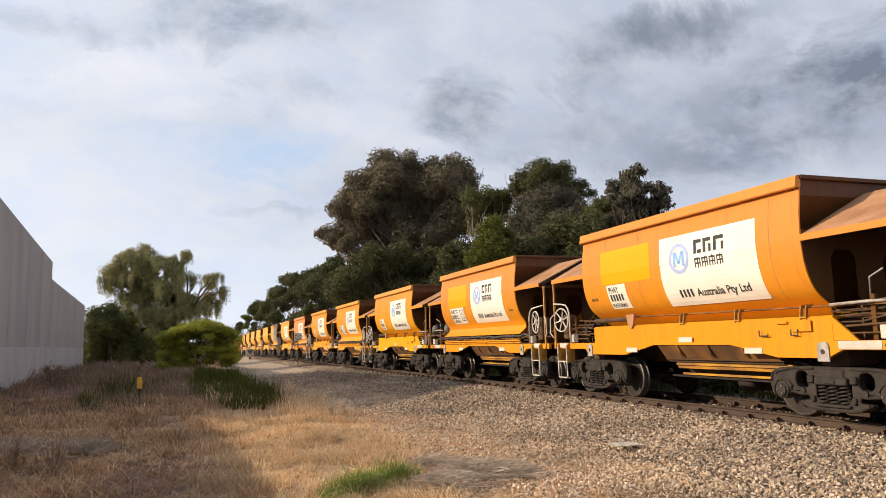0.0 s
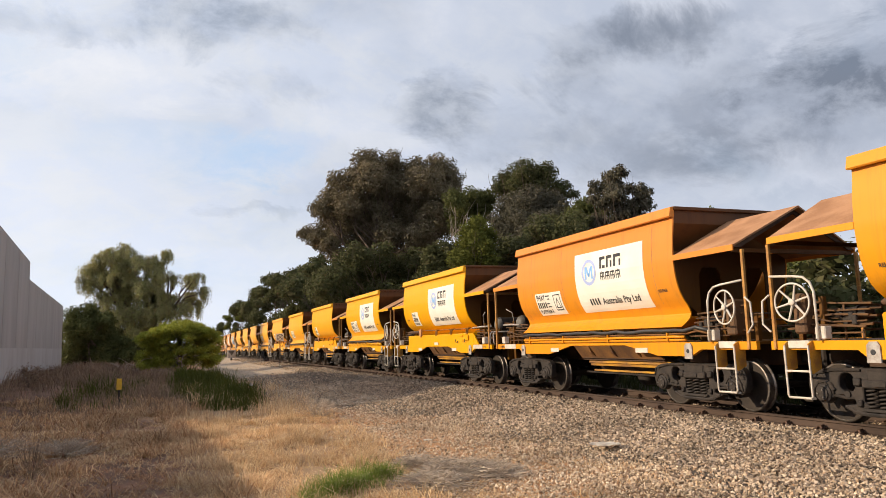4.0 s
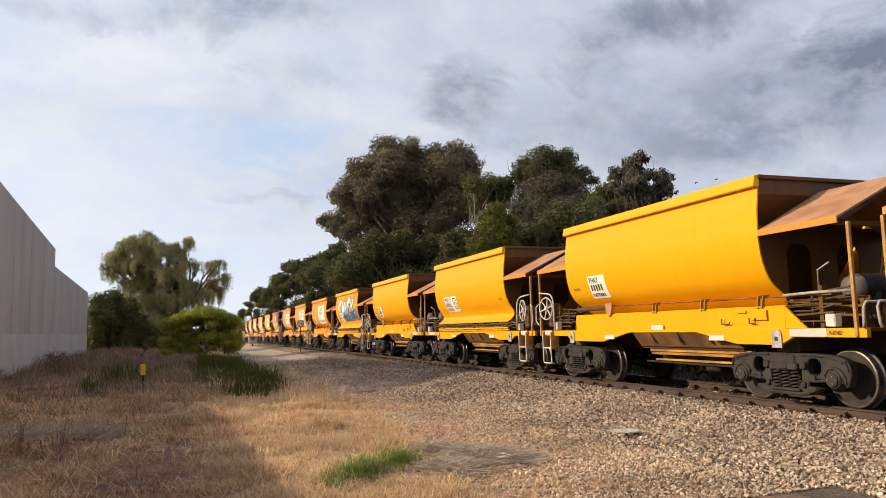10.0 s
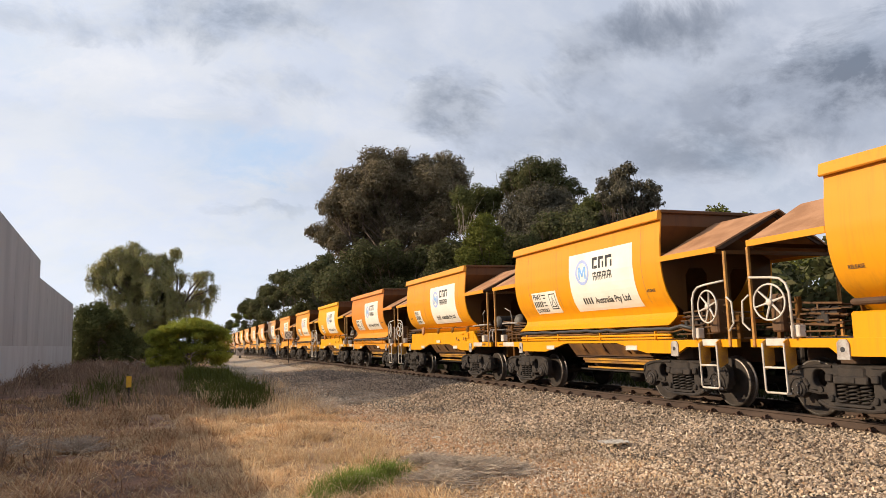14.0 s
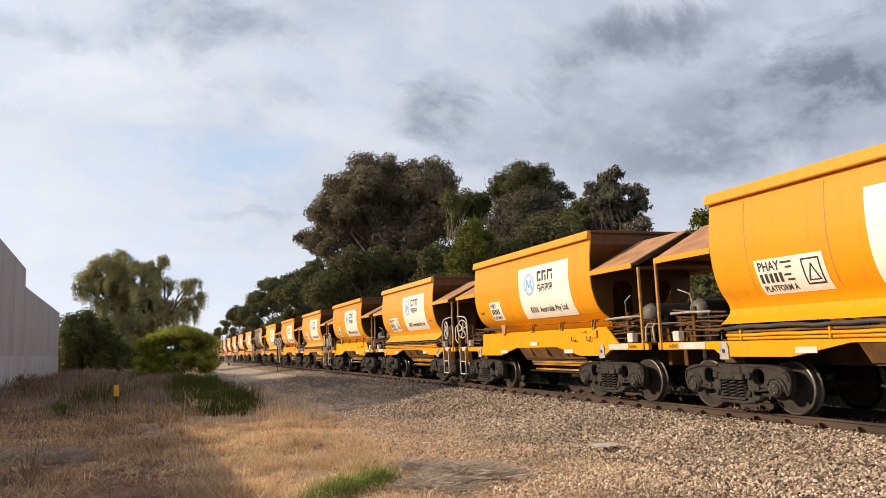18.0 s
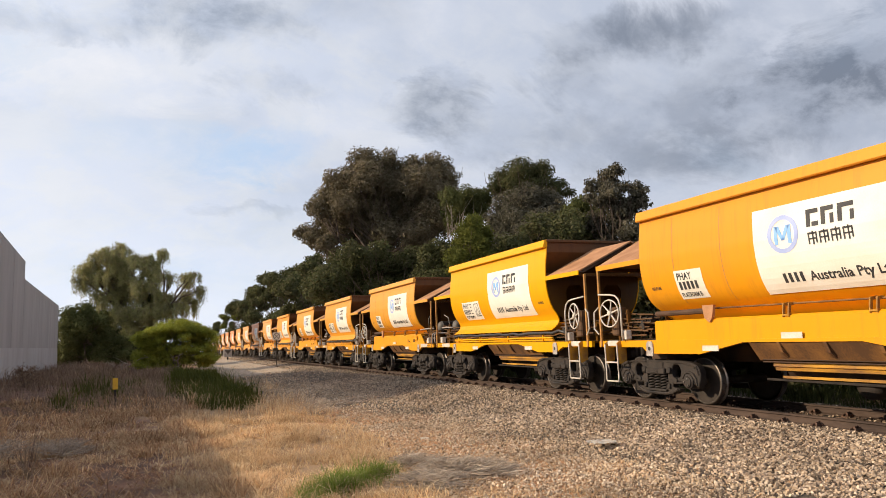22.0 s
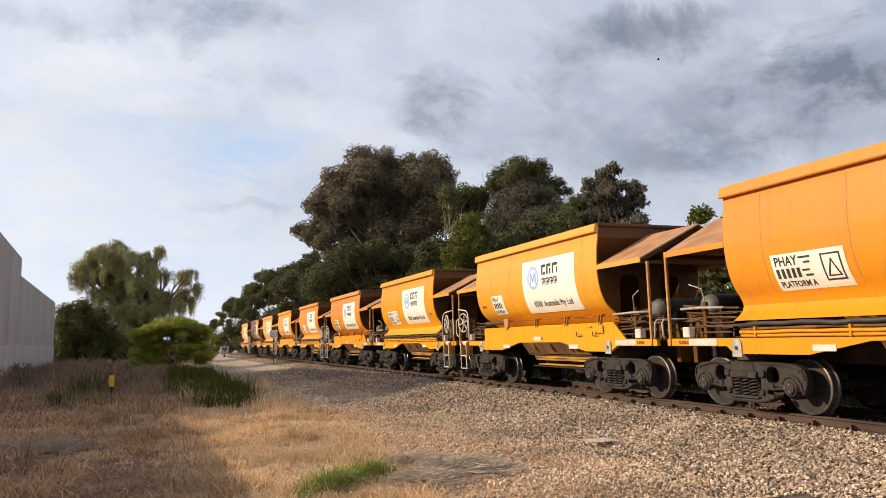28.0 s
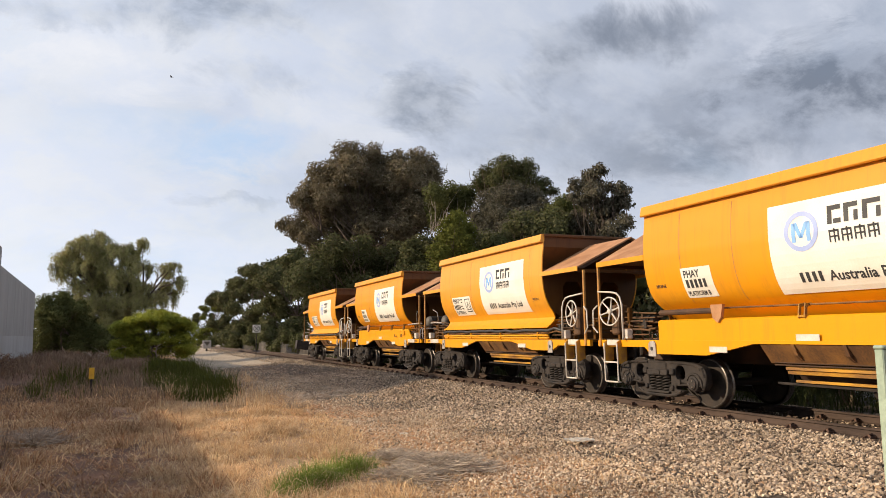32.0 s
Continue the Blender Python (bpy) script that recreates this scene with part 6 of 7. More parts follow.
def billow(rng, puffs, n=11, k=0.50):
    """Each puff broken up into smaller heads that sit on its skin, so that the crown has folds and shade."""
    out = []
    for x, y, z, q, flat in puffs:
        q *= 0.88
        # spread evenly round the puff, then shaken
        i = np.arange(n) + 0.5
        up, turn = 1 - 1.7 * i / n, i * 2.39996 + rng.uniform(0, math.tau)
        d = np.stack([np.cos(turn) * np.sqrt(1 - up * up), np.sin(turn) * np.sqrt(1 - up * up), up], 1) + rng.normal(size=(n, 3)) * 0.18
        d /= np.linalg.norm(d, axis=1, keepdims=True)
        for a in d:
            s = q * k * rng.uniform(0.6, 1.2)
            out.append((x + a[0] * (q - s * 0.62), y + a[1] * (q - s * 0.62), z + a[2] * (q - s * 0.62) * flat, s, 0.85))
        out.append((x, y, z, q * 0.74, flat))
        out.append((x, y, z, q * 0.50, flat))
    return out


def limb(bm, r, start, end, r0, r1, bend=0.12, joints=5):
    a, b = Vector(start), Vector(end)
    span = (b - a).length
    pts, rad = [], []
    for k in range(joints):
        t = k / (joints - 1)
        p = a.lerp(b, t)
        if 0 < k < joints - 1:
            p += Vector((r.uniform(-1, 1), r.uniform(-1, 1), r.uniform(-0.4, 0.8))) * bend * span * 0.5
        pts.append(p)
        rad.append(r0 + (r1 - r0) * t)
    tube(bm, pts, rad, 7)
    return pts


def tree(name, at, puffs, leaf, per, size, slim, droop, bark, trunk_r, seed, label, stems=1, core=0.7, lean=(0, 0), category="tree", fork=0.35, heads=11, bare=0):
    """puffs in the tree's own space (x, y, z, radius, flatness)."""
    r, rng = random.Random(seed), np.random.default_rng(seed)
    x, y = at
    root = tagged(new(name), label, category)
    root.location = (x, y, float(gz(x, y)) - 0.1)
    top = max(p[2] for p in puffs)
    bm = bmesh.new()
    split = []
    for s in range(stems):
        a = s * math.tau / max(stems, 1) + 0.5
        off = 0.0 if stems == 1 else trunk_r * 1.5
        base = Vector((off * math.cos(a), off * math.sin(a), 0))
        end = Vector((lean[0] + off * 3 * math.cos(a), lean[1] + off * 3 * math.sin(a), top * fork))
        limb(bm, r, base, end, trunk_r, trunk_r * 0.75, 0.06)
        split.append(end)
    smooth(bm, 1.2)
    trunk = part("trunk", bm, bark, root)
    for k, (px, py, pz, pr, flat) in enumerate(puffs[:bare] if bare else puffs):
        bm = bmesh.new()
        s = split[k % len(split)]
        start = s if pz > s.z else Vector((s.x * 0.5, s.y * 0.5, min(pz * 0.6, s.z)))
        pts = limb(bm, r, start, (px, py, pz + pr * 0.2 * flat), trunk_r * 0.32, trunk_r * 0.06, 0.16)
        for _ in range(4):
            q = pts[r.randint(1, 3)]
            limb(bm, r, q, (px + r.uniform(-1, 1) * pr, py + r.uniform(-1, 1) * pr, pz + r.uniform(-0.6, 0.9) * pr * flat), trunk_r * 0.15, trunk_r * 0.03, 0.2, 4)
        smooth(bm, 1.2)
        part("limb", bm, bark, root)
    crown = place("crown", leaf_mesh("crown", rng, billow(rng, puffs, heads) if heads else puffs, per, size, slim, droop, leaf, 0.80 if heads else 0.35), root)
    if core:
        place("inner_foliage", core_mesh(rng, puffs, core, leaf), crown)
    return root


def heap(r, n, x0, x1, z0, z1, depth, rad, shape, flat=0.8):
    """Puffs strewn over an outline: shape(t) gives the crown's top for t from 0 to 1 across."""
    out = []
    for _ in range(n):
        t = r.random()
        x = x0 + (x1 - x0) * t
        hi = shape(t) * (z1 - z0) + z0
        z = r.uniform(z0, hi) if r.random() < 0.5 else hi - r.uniform(0, 0.2) * (hi - z0)
        q = r.uniform(*rad)
        out.append((x, r.uniform(-depth, depth), z - q * 0.6, q, flat * r.uniform(0.85, 1.2)))
    return out


# the tall gum behind the line, seen from its lit side; across = along the way that the eye sees as sideways
def across(puffs, az):
    c, s = math.cos(radians(az)), math.sin(radians(az))
    return [(x * c + y * s, -x * s + y * c, z, q, f) for x, y, z, q, f in puffs]


def polar(az, dist):
    return (dist * math.sin(radians(az)), dist * math.cos(radians(az)))


def crowned(az, dist, rows, leaf, seed, words, per=620, size=0.16, droop=0.5, bark=None, trunk=0.3, stems=1, core=0.40, heads=10, deep=1.0, name="gum_tree"):
    """A tree from the heads of its crown: sideways, height and radius, set back or forward by chance."""
    r = random.Random(900 + seed)
    puffs = [(x, r.uniform(-1.1, 1.1) * deep * (0.6 + q), z, q * 1.2, r.uniform(0.85, 1.0)) for x, z, q in rows]
    # a second layer behind and below fills the crown
    puffs += [(x * 0.93, (1.2 + r.uniform(0, 0.8)) * deep, z - 0.55 * q, q * 1.25, 1.0) for x, z, q in rows if q > 0.6]
    return tree(name, polar(az, dist), across(puffs, az), leaf, 0.72 * per, 1.16 * size, 0.24, droop, bark or M_BARK, trunk, seed, words, stems, core, heads=heads, bare=len(rows))


BIG = [(-1.3, 17.7, 1.35), (0.9, 17.9, 1.3), (3.0, 17.4, 1.2), (5.1, 17.7, 1.45), (6.2, 16.6, 1.1), (-2.5, 17.0, 0.9), (-3.5, 15.6, 1.35), (-4.8, 14.4, 1.15), (-5.5, 13.4, 0.9), (-6.5, 11.7, 0.9), (-7.2, 11.6, 0.45), (-5.8, 11.0, 0.8),
       (-1.4, 15.6, 1.74), (0.9, 15.5, 1.74), (3.5, 15.2, 1.74), (5.6, 14.6, 1.35), (-2.9, 13.5, 1.6), (-0.6, 12.9, 1.74), (2.0, 13.1, 1.74), (4.4, 12.5, 1.6), (-4.4, 12.2, 1.3), (-2.1, 11.1, 1.3), (0.5, 11.1, 1.3), (2.9, 10.8, 1.45), (-4.7, 10.4, 0.9), (5.8, 12.6, 0.9)]
crowned(16.1, 62, BIG, M_GUM, 41, "tall spreading eucalyptus with dense brown-green crown behind the line", 720, 0.18, 0.7, trunk=0.4, stems=2, heads=10)
GRN = [(-0.5, 13.1, 0.85), (0.9, 13.5, 1.0), (2.2, 13.5, 0.95), (0.3, 12.6, 0.7), (1.9, 12.5, 0.7), (1.4, 11.8, 0.7), (-0.3, 11.6, 0.7)]
crowned(22.3, 57, GRN, M_GUM5, 44, "olive-green gum tree between two taller ones", 1000, 0.15, 0.4, M_PALEBARK, 0.2)
UPP = [(-1.5, 14.8, 1.0), (0.0, 15.0, 1.1), (1.6, 14.8, 1.05), (2.9, 13.8, 0.8), (3.8, 13.2, 0.5), (-0.6, 13.9, 0.85), (-2.2, 14.0, 0.6), (0.9, 13.6, 0.9), (2.2, 13.0, 0.9)]
crowned(27.6, 57, UPP, M_GUM2, 43, "dark eucalyptus rising above the grey one", 1000, 0.15, 0.5, trunk=0.28)
MID = [(-0.7, 11.9, 1.15), (0.8, 12.2, 1.25), (2.2, 11.9, 1.2), (-1.5, 10.7, 1.0), (0.2, 10.6, 1.25), (1.9, 10.5, 1.15), (3.2, 11.3, 0.7), (-0.8, 9.6, 1.0), (0.9, 9.6, 1.0), (-0.4, 8.2, 1.1), (1.6, 8.6, 1.0), (0.6, 7.0, 1.2)]
crowned(27.2, 52, MID, M_GUM4, 42, "grey-green eucalyptus with a rounded crown behind the line", 1000, 0.15, 0.9, trunk=0.3, stems=2)
SML = [(-1.9, 11.4, 0.58), (-0.9, 11.9, 0.72), (-0.3, 12.2, 0.56), (0.3, 11.2, 0.45), (1.0, 10.9, 0.62), (1.2, 10.1, 0.5), (-0.6, 10.8, 0.76), (0.4, 10.1, 0.62), (-1.4, 10.4, 0.56), (-0.2, 9.7, 0.68), (-2.0, 10.7, 0.45), (-0.6, 9.1, 0.72), (-1.9, 9.4, 0.62),
       (1.1, 8.8, 0.6), (0.3, 8.2, 0.8), (-1.2, 7.8, 0.8), (0.8, 7.0, 0.8), (-0.5, 6.4, 0.9)]
crowned(35.6, 46, SML, M_GUM4, 45, "slender drooping grey-green gum tree behind the line", 1300, 0.15, 1.6, trunk=0.16, heads=7, deep=0.6)
BRT = [(0.4, 9.1, 0.7), (0.0, 8.5, 0.8), (1.0, 8.7, 0.7), (-0.4, 8.0, 0.55), (0.6, 7.8, 0.8), (-0.6, 7.0, 0.8), (0.9, 6.8, 0.8), (0.1, 6.0, 0.9)]
crowned(23.1, 45, BRT, M_GUM3, 52, "bright olive bushy tree behind the line", 1400, 0.13, 0.3, trunk=0.14, deep=0.7, name="bushy_tree")
OLV = [(-0.6, 10.9, 0.8), (-1.4, 10.5, 0.75), (0.3, 10.3, 0.75), (-0.8, 9.9, 0.9), (-1.8, 9.7, 0.8), (0.2, 9.0, 0.9), (-1.2, 8.4, 1.0), (0.6, 7.6, 1.0), (-0.6, 6.8, 1.0)]
crowned(33.2, 49, OLV, M_GUM5, 56, "olive-green bushy tree behind the line", 1000, 0.15, 0.3, trunk=0.15, name="bushy_tree")
FRT = [(-1.0, 8.9, 0.95), (0.3, 9.3, 0.95), (1.4, 9.3, 0.85), (-1.7, 8.3, 0.9), (-0.4, 8.0, 1.0), (0.9, 8.3, 1.0), (-2.1, 7.8, 0.7), (2.2, 8.4, 0.9), (-1.4, 6.8, 1.1), (0.2, 6.6, 1.1), (1.8, 6.8, 1.1), (-0.6, 5.2, 1.2), (1.2, 5.2, 1.2)]
crowned(30.0, 46, FRT, M_GUM2, 54, "dark green bushy tree behind the line", 640, 0.17, 0.3, trunk=0.18, name="bushy_tree")
LOW = [(0.6, 8.3, 1.1), (-0.2, 7.6, 1.0), (1.3, 7.3, 1.1), (3.4, 8.4, 1.0), (4.8, 8.2, 1.0), (2.4, 7.5, 1.1), (4.1, 7.3, 1.1), (-0.6, 8.3, 0.65), (0.2, 6.0, 1.2), (1.9, 5.8, 1.2), (3.6, 5.8, 1.2), (5.0, 6.2, 1.2), (-0.9, 6.4, 1.0)]
crowned(20.5, 50, LOW, M_GUM2, 51, "dark green bushy tree behind the line", 560, 0.18, 0.3, trunk=0.18, name="bushy_tree")
UND = [(2.5, 8.5, 1.0), (1.4, 8.0, 1.25), (-0.2, 8.0, 1.25), (-1.9, 8.6, 1.25), (-3.2, 8.4, 1.1), (0.0, 9.1, 0.85), (-1.6, 7.2, 1.36), (0.8, 6.9, 1.36), (2.7, 7.4, 1.25), (-3.5, 7.0, 1.25), (-2.4, 5.4, 1.5), (0.0, 5.4, 1.5), (2.2, 5.6, 1.4), (-4.4, 6.0, 1.3)]
crowned(16.0, 57, UND, M_GUM2, 58, "dark green bushy tree under the tall gum", 480, 0.20, 0.3, trunk=0.2, name="bushy_tree")
for az, dist, h, w, leaf, seed, words in ((12.8, 80, 12.2, 4.4, M_GUM2, 7, "dark green bushy tree behind the line"), (10.9, 94, 14.0, 4.6, M_GUM2, 9, "dark green bushy tree behind the line"),
                                          (38.2, 44, 7.0, 2.8, M_GUM2, 10, "dark green bush behind the line"), (42.0, 46, 10.4, 1.9, M_GUM3, 11, "light green tree behind the line"), (46.0, 40, 6.0, 3.0, M_GUM3, 12, "light green bush behind the line"),
                                          (9.3, 111, 15.2, 4.6, M_GUM2, 13, "dense dark gum tree along the line"), (8.0, 130, 15.6, 4.8, M_GUM2, 14, "dense dark gum tree along the line"), (6.8, 153, 16.0, 4.8, M_GUM2, 15, "dense dark gum tree along the line"),
                                          (5.7, 184, 16.2, 5.0, M_GUM2, 16, "dense dark gum tree along the line"), (4.75, 224, 15.0, 4.6, M_GUM3, 17, "dense gum tree far along the line"), (3.95, 270, 14.4, 3.6, M_GUM2, 18, "dense gum tree far along the line")):
    r = random.Random(100 + seed)
    far = dist > 90
    shape = lambda t: 0.55 + 0.45 * math.sin(math.pi * min(1, max(0, 0.12 + 0.76 * t)))
    puffs = heap(r, 20 if far else 13, -w, w, h * (0.05 if far else 0.16), h, w * 0.5, (w * 0.26, w * 0.40) if far else (w * 0.30, w * 0.46), shape)
    puffs += [(-w + 2 * w * (j + 0.5) / 6, r.uniform(-0.2, 0.2) * w, w * r.uniform(0.2, 0.5), w * r.uniform(0.28, 0.38), 1.0) for j in range(6)]
    if far:
        puffs += [(-w + 2 * w * (j + 0.5) / 5, 0.3 * w, w * r.uniform(0.7, 1.2), w * r.uniform(0.30, 0.38), 1.0) for j in range(5)]
    tree("bushy_tree", polar(az, dist), across(puffs, az), leaf, 250 if far else 400, 0.34 if far else 0.22, 0.26, 0.3, M_BARK, 0.16, 200 + seed, words, 1, 0.6, heads=7 if far else 10)
# hedge of shrubs right behind the track, seen between the wagons
for k in range(14):
    r = random.Random(300 + k)
    y = 2.5 + 3.4 * k
    h = r.uniform(4.3, 5.2)
    puffs = heap(r, 20, -2.3, 2.3, 0.4, h, 1.0, (0.8, 1.15), lambda t: 0.8 + 0.2 * math.sin(6 * t))
    tree("roadside_shrub", (15.6 + r.uniform(0, 1.0) + 0.05 * k, y), across(puffs, 90), M_GUM2, 200, 0.26, 0.26, 0.2, M_BARK, 0.06, 320 + k, "dark green shrub on the far side of the line", 3, 0.45, category="shrub", heads=7)


# ---- the drooping pepper tree beside the warehouse ----
def pepper_tree():
    at = polar(-2.2, 88)
    r, rng = random.Random(7), np.random.default_rng(7)
    root = tagged(new("pepper_tree"), "spreading pepper tree with long drooping green foliage", "tree")
    root.location = (*at, float(gz(*at)) - 0.1)
    heads = [(-2.2, 12.7, 1.4), (-3.8, 12.1, 1.2), (-5.2, 10.9, 1.1), (-6.1, 9.6, 0.7), (-4.4, 9.8, 1.3), (-2.4, 10.4, 1.5), (-0.6, 11.6, 1.4), (0.9, 12.2, 0.8), (2.5, 12.8, 0.55), (1.9, 11.8, 0.5), (1.5, 10.4, 1.0), (-0.1, 9.0, 1.6), (3.1, 10.2, 0.7), (-1.8, 8.1, 1.6), (-3.9, 7.8, 0.9),
             (1.6, 7.8, 1.4), (3.2, 7.8, 0.8), (5.0, 10.2, 0.7), (5.9, 10.4, 0.6), (6.5, 8.7, 0.6), (5.4, 8.1, 0.9), (4.3, 6.7, 0.9), (6.2, 7.2, 0.5), (-1.5, 5.8, 1.5), (0.5, 6.1, 1.4), (2.4, 6.1, 1.2), (-1.5, 3.9, 1.5), (0.6, 4.1, 1.3), (-1.7, 2.5, 1.2), (-3.4, 6.0, 1.1), (-3.2, 4.2, 1.2)]
    heads = [(x, r.uniform(-1.4, 1.4), z, q) for x, z, q in heads]
    bm = bmesh.new()
    limb(bm, r, (0, 0, 0), (-0.5, 0, 3.2), 0.42, 0.34, 0.05)
    smooth(bm, 1.2)
    part("trunk", bm, M_BARK, root)
    forks = (Vector((-1.6, 0, 6.4)), Vector((0.6, 0.2, 6.6)), Vector((3.2, -0.2, 6.4)))
    for f in forks:
        bm = bmesh.new()
        limb(bm, r, (-0.45, 0, 3.0), f, 0.28, 0.17, 0.10, 6)
        smooth(bm, 1.2)
        part("limb", bm, M_BARK, root)
    for hx, hy, hz, q in heads:
        bm = bmesh.new()
        f = min(forks, key=lambda v: (v - Vector((hx, hy, hz))).length)
        pts = limb(bm, r, f if hz > 5.5 else (-0.3, 0, 1.8), (hx, hy, hz), 0.12, 0.03, 0.16)
        for _ in range(6):
            limb(bm, r, pts[r.randint(2, 4)], (hx + r.uniform(-1, 1) * q, hy + r.uniform(-1, 1) * q, hz + r.uniform(-0.4, 0.8) * q), 0.05, 0.012, 0.2, 4)
        smooth(bm, 1.2)
        part("limb", bm, M_BARK, root)
    # hanging sprays: strands in bunches, with gaps between the bunches
    pts, out, big = [], [], []
    for hx, hy, hz, q in heads:
        for _ in range(max(9, int(21 * q * q))):
            a, d, e = r.uniform(0, math.tau), 1.15 * q * math.sqrt(r.random()), r.uniform(-0.4, 0.95)
            bx, by, bz = hx + d * math.cos(a), hy + d * math.sin(a), hz + e * q * math.sqrt(max(0.05, 1 - (d / q / 1.15) ** 2))
            drop = r.uniform(0.8, 2.2)
            lean = r.uniform(0.1, 0.4)
            for _ in range(r.randint(7, 13)):
                x, y, z = bx + r.gauss(0, 0.16), by + r.gauss(0, 0.16), bz + r.gauss(0, 0.12)
                length = drop * r.uniform(0.6, 1.15)
                n = int(length / 0.085)
                for k in range(n):
                    t = k / n
                    w = 0.05 + 0.07 * math.sin(math.pi * min(1, t + 0.15))
                    pts.append((x + lean * (bx - hx) * t + r.gauss(0, w), y + lean * (by - hy) * t + r.gauss(0, w), z - length * t * t * 0.55 - length * t * 0.45))
                    out.append((x - hx, y - hy, (z - hz) * 0.8 - 0.2 * q * t + 0.3 * q))
                    big.append(r.uniform(0.11, 0.25))
    p = np.array(pts)
    n = len(p)
    a = rng.normal(size=(n, 3)) * np.array([0.6, 0.6, 0.35]) + np.array([0, 0, -0.85])
    a /= np.linalg.norm(a, axis=1, keepdims=True)
    up = np.array(out)
    up = up / np.linalg.norm(up, axis=1, keepdims=True) + rng.normal(size=(n, 3)) * 0.4
    b = np.cross(up, a)
    b /= np.linalg.norm(b, axis=1, keepdims=True)
    s = np.array(big)[:, None]
    v = np.stack([p, p + a * s * 0.5 + b * s * 0.26, p + a * s, p + a * s * 0.5 - b * s * 0.26], 1).reshape(-1, 3)
    place("crown", mesh_np("crown", v, np.arange(4)[None] + 4 * np.arange(n)[:, None], M_PEPPER), root)
    # added cores in a darker leaf colour stand for shade inside the crown
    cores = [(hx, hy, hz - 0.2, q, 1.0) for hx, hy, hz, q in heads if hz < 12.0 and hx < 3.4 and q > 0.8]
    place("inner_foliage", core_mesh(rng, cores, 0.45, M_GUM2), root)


pepper_tree()
WAT = heap(random.Random(77), 250, -2.9, 3.1, 0.9, 4.3, 2.0, (0.35, 0.62), lambda t: 0.45 + 0.55 * math.sin(math.pi * (0.10 + 0.80 * t)), 0.6)
WAT += heap(random.Random(79), 150, -2.4, 2.6, 0.75, 3.9, 0.9, (0.36, 0.58), lambda t: 0.3 + 0.7 * math.sin(math.pi * t), 0.8)
tree("wattle_bush", polar(0.45, 60), WAT, M_WATTLE, 1050, 0.14, 0.2, 0.0, M_BARK, 0.08, 61, "low spreading bright green wattle bush", 5, 0, category="bush", fork=0.3, heads=0, bare=40)
DRK = [(-1.8, 5.4, 1.0), (-0.4, 6.0, 0.9), (-1.2, 3.9, 1.5), (0.1, 4.4, 1.5), (0.0, 2.5, 1.5), (1.6, 3.0, 1.35), (-1.7, 2.6, 0.9), (1.3, 4.9, 0.9), (-2.1, 4.1, 0.9), (2.9, 1.9, 1.2), (-2.0, 1.2, 1.0), (1.0, 1.2, 1.4), (3.6, 1.0, 1.1)]
crowned(-5.4, 84, DRK, M_GUM5, 62, "dark green bush beside the warehouse", 800, 0.19, 0.5, trunk=0.1, stems=2, deep=0.8, name="dark_bush")
for k, (az, dist, h) in enumerate(((-3.6, 92, 4.0), (-4.6, 88, 4.2), (-1.9, 98, 2.6), (-3.0, 140, 5.0), (-0.4, 140, 4.6), (-6.8, 100, 6.0))):
    puffs = heap(random.Random(400 + k), 12, -3.4, 3.4, 0.2, h, 1.2, (0.9, 1.4), lambda t: 0.8 + 0.2 * math.sin(7 * t))
    tree("dark_bush", polar(az, dist), puffs, M_GUM2, 200, 0.3, 0.26, 0.3, M_BARK, 0.08, 410 + k, "dark green bush behind the pepper tree", 2, 0.7, category="bush", heads=7)
WALLBUSH = heap(random.Random(81), 16, -0.55, 0.55, 0.25, 1.15, 0.4, (0.22, 0.36), lambda t: 0.55 + 0.45 * math.sin(math.pi * t))
tree("brown_bush", (-5.95, 36.5), WALLBUSH, M_WEED, 900, 0.10, 0.22, 0.2, M_BARK, 0.03, 63, "round brown bush in front of the wall", 3, 0, category="bush", heads=0, bare=8)
# fallen bare branches
r = random.Random(9)
for k in range(9):
    bm = bmesh.new()
    x = -2.2 + 0.5 * k
    pts = limb(bm, r, (0, 0, 0.1), (r.uniform(-1.6, 2.2), r.uniform(-1, 1), r.uniform(0.5, 1.7)), 0.07, 0.02, 0.25)
    for _ in range(6):
        q = pts[r.randint(1, 4)]
        limb(bm, r, q, q + Vector((r.uniform(-1.2, 1.2), r.uniform(-0.6, 0.6), r.uniform(-0.3, 0.7))), 0.025, 0.006, 0.25, 4)
    ob = mesh_ob("fallen_branch", bm, M_TWIG)
    ob.location = (x - 1.4, 60 + r.uniform(-1.5, 1.5), float(gz(x, 60)))
    tagged(ob, "grey bare fallen branch under the trees", "branch", "fallen branches")

# ---- small things beside the line ----
def put(ob, x, y, dz=0.0):
    ob.location = (x, y, float(gz(x, y)) + dz)
    return ob


# yellow cable marker
post = tagged(put(new("marker_post"), -1.56, 24.8), "short steel post with a yellow marker plate in the grass", "marker")
bm = bmesh.new()
box(bm, -0.03, 0.03, -0.015, 0.015, -0.1, 0.85, 0.004)
part("stake", bm, M_IRON, post)
bm = bmesh.new()
box(bm, -0.075, 0.075, -0.035, -0.018, 0.58, 0.93, 0.005)
part("plate", bm, M_MARK, post, "yellow plate")

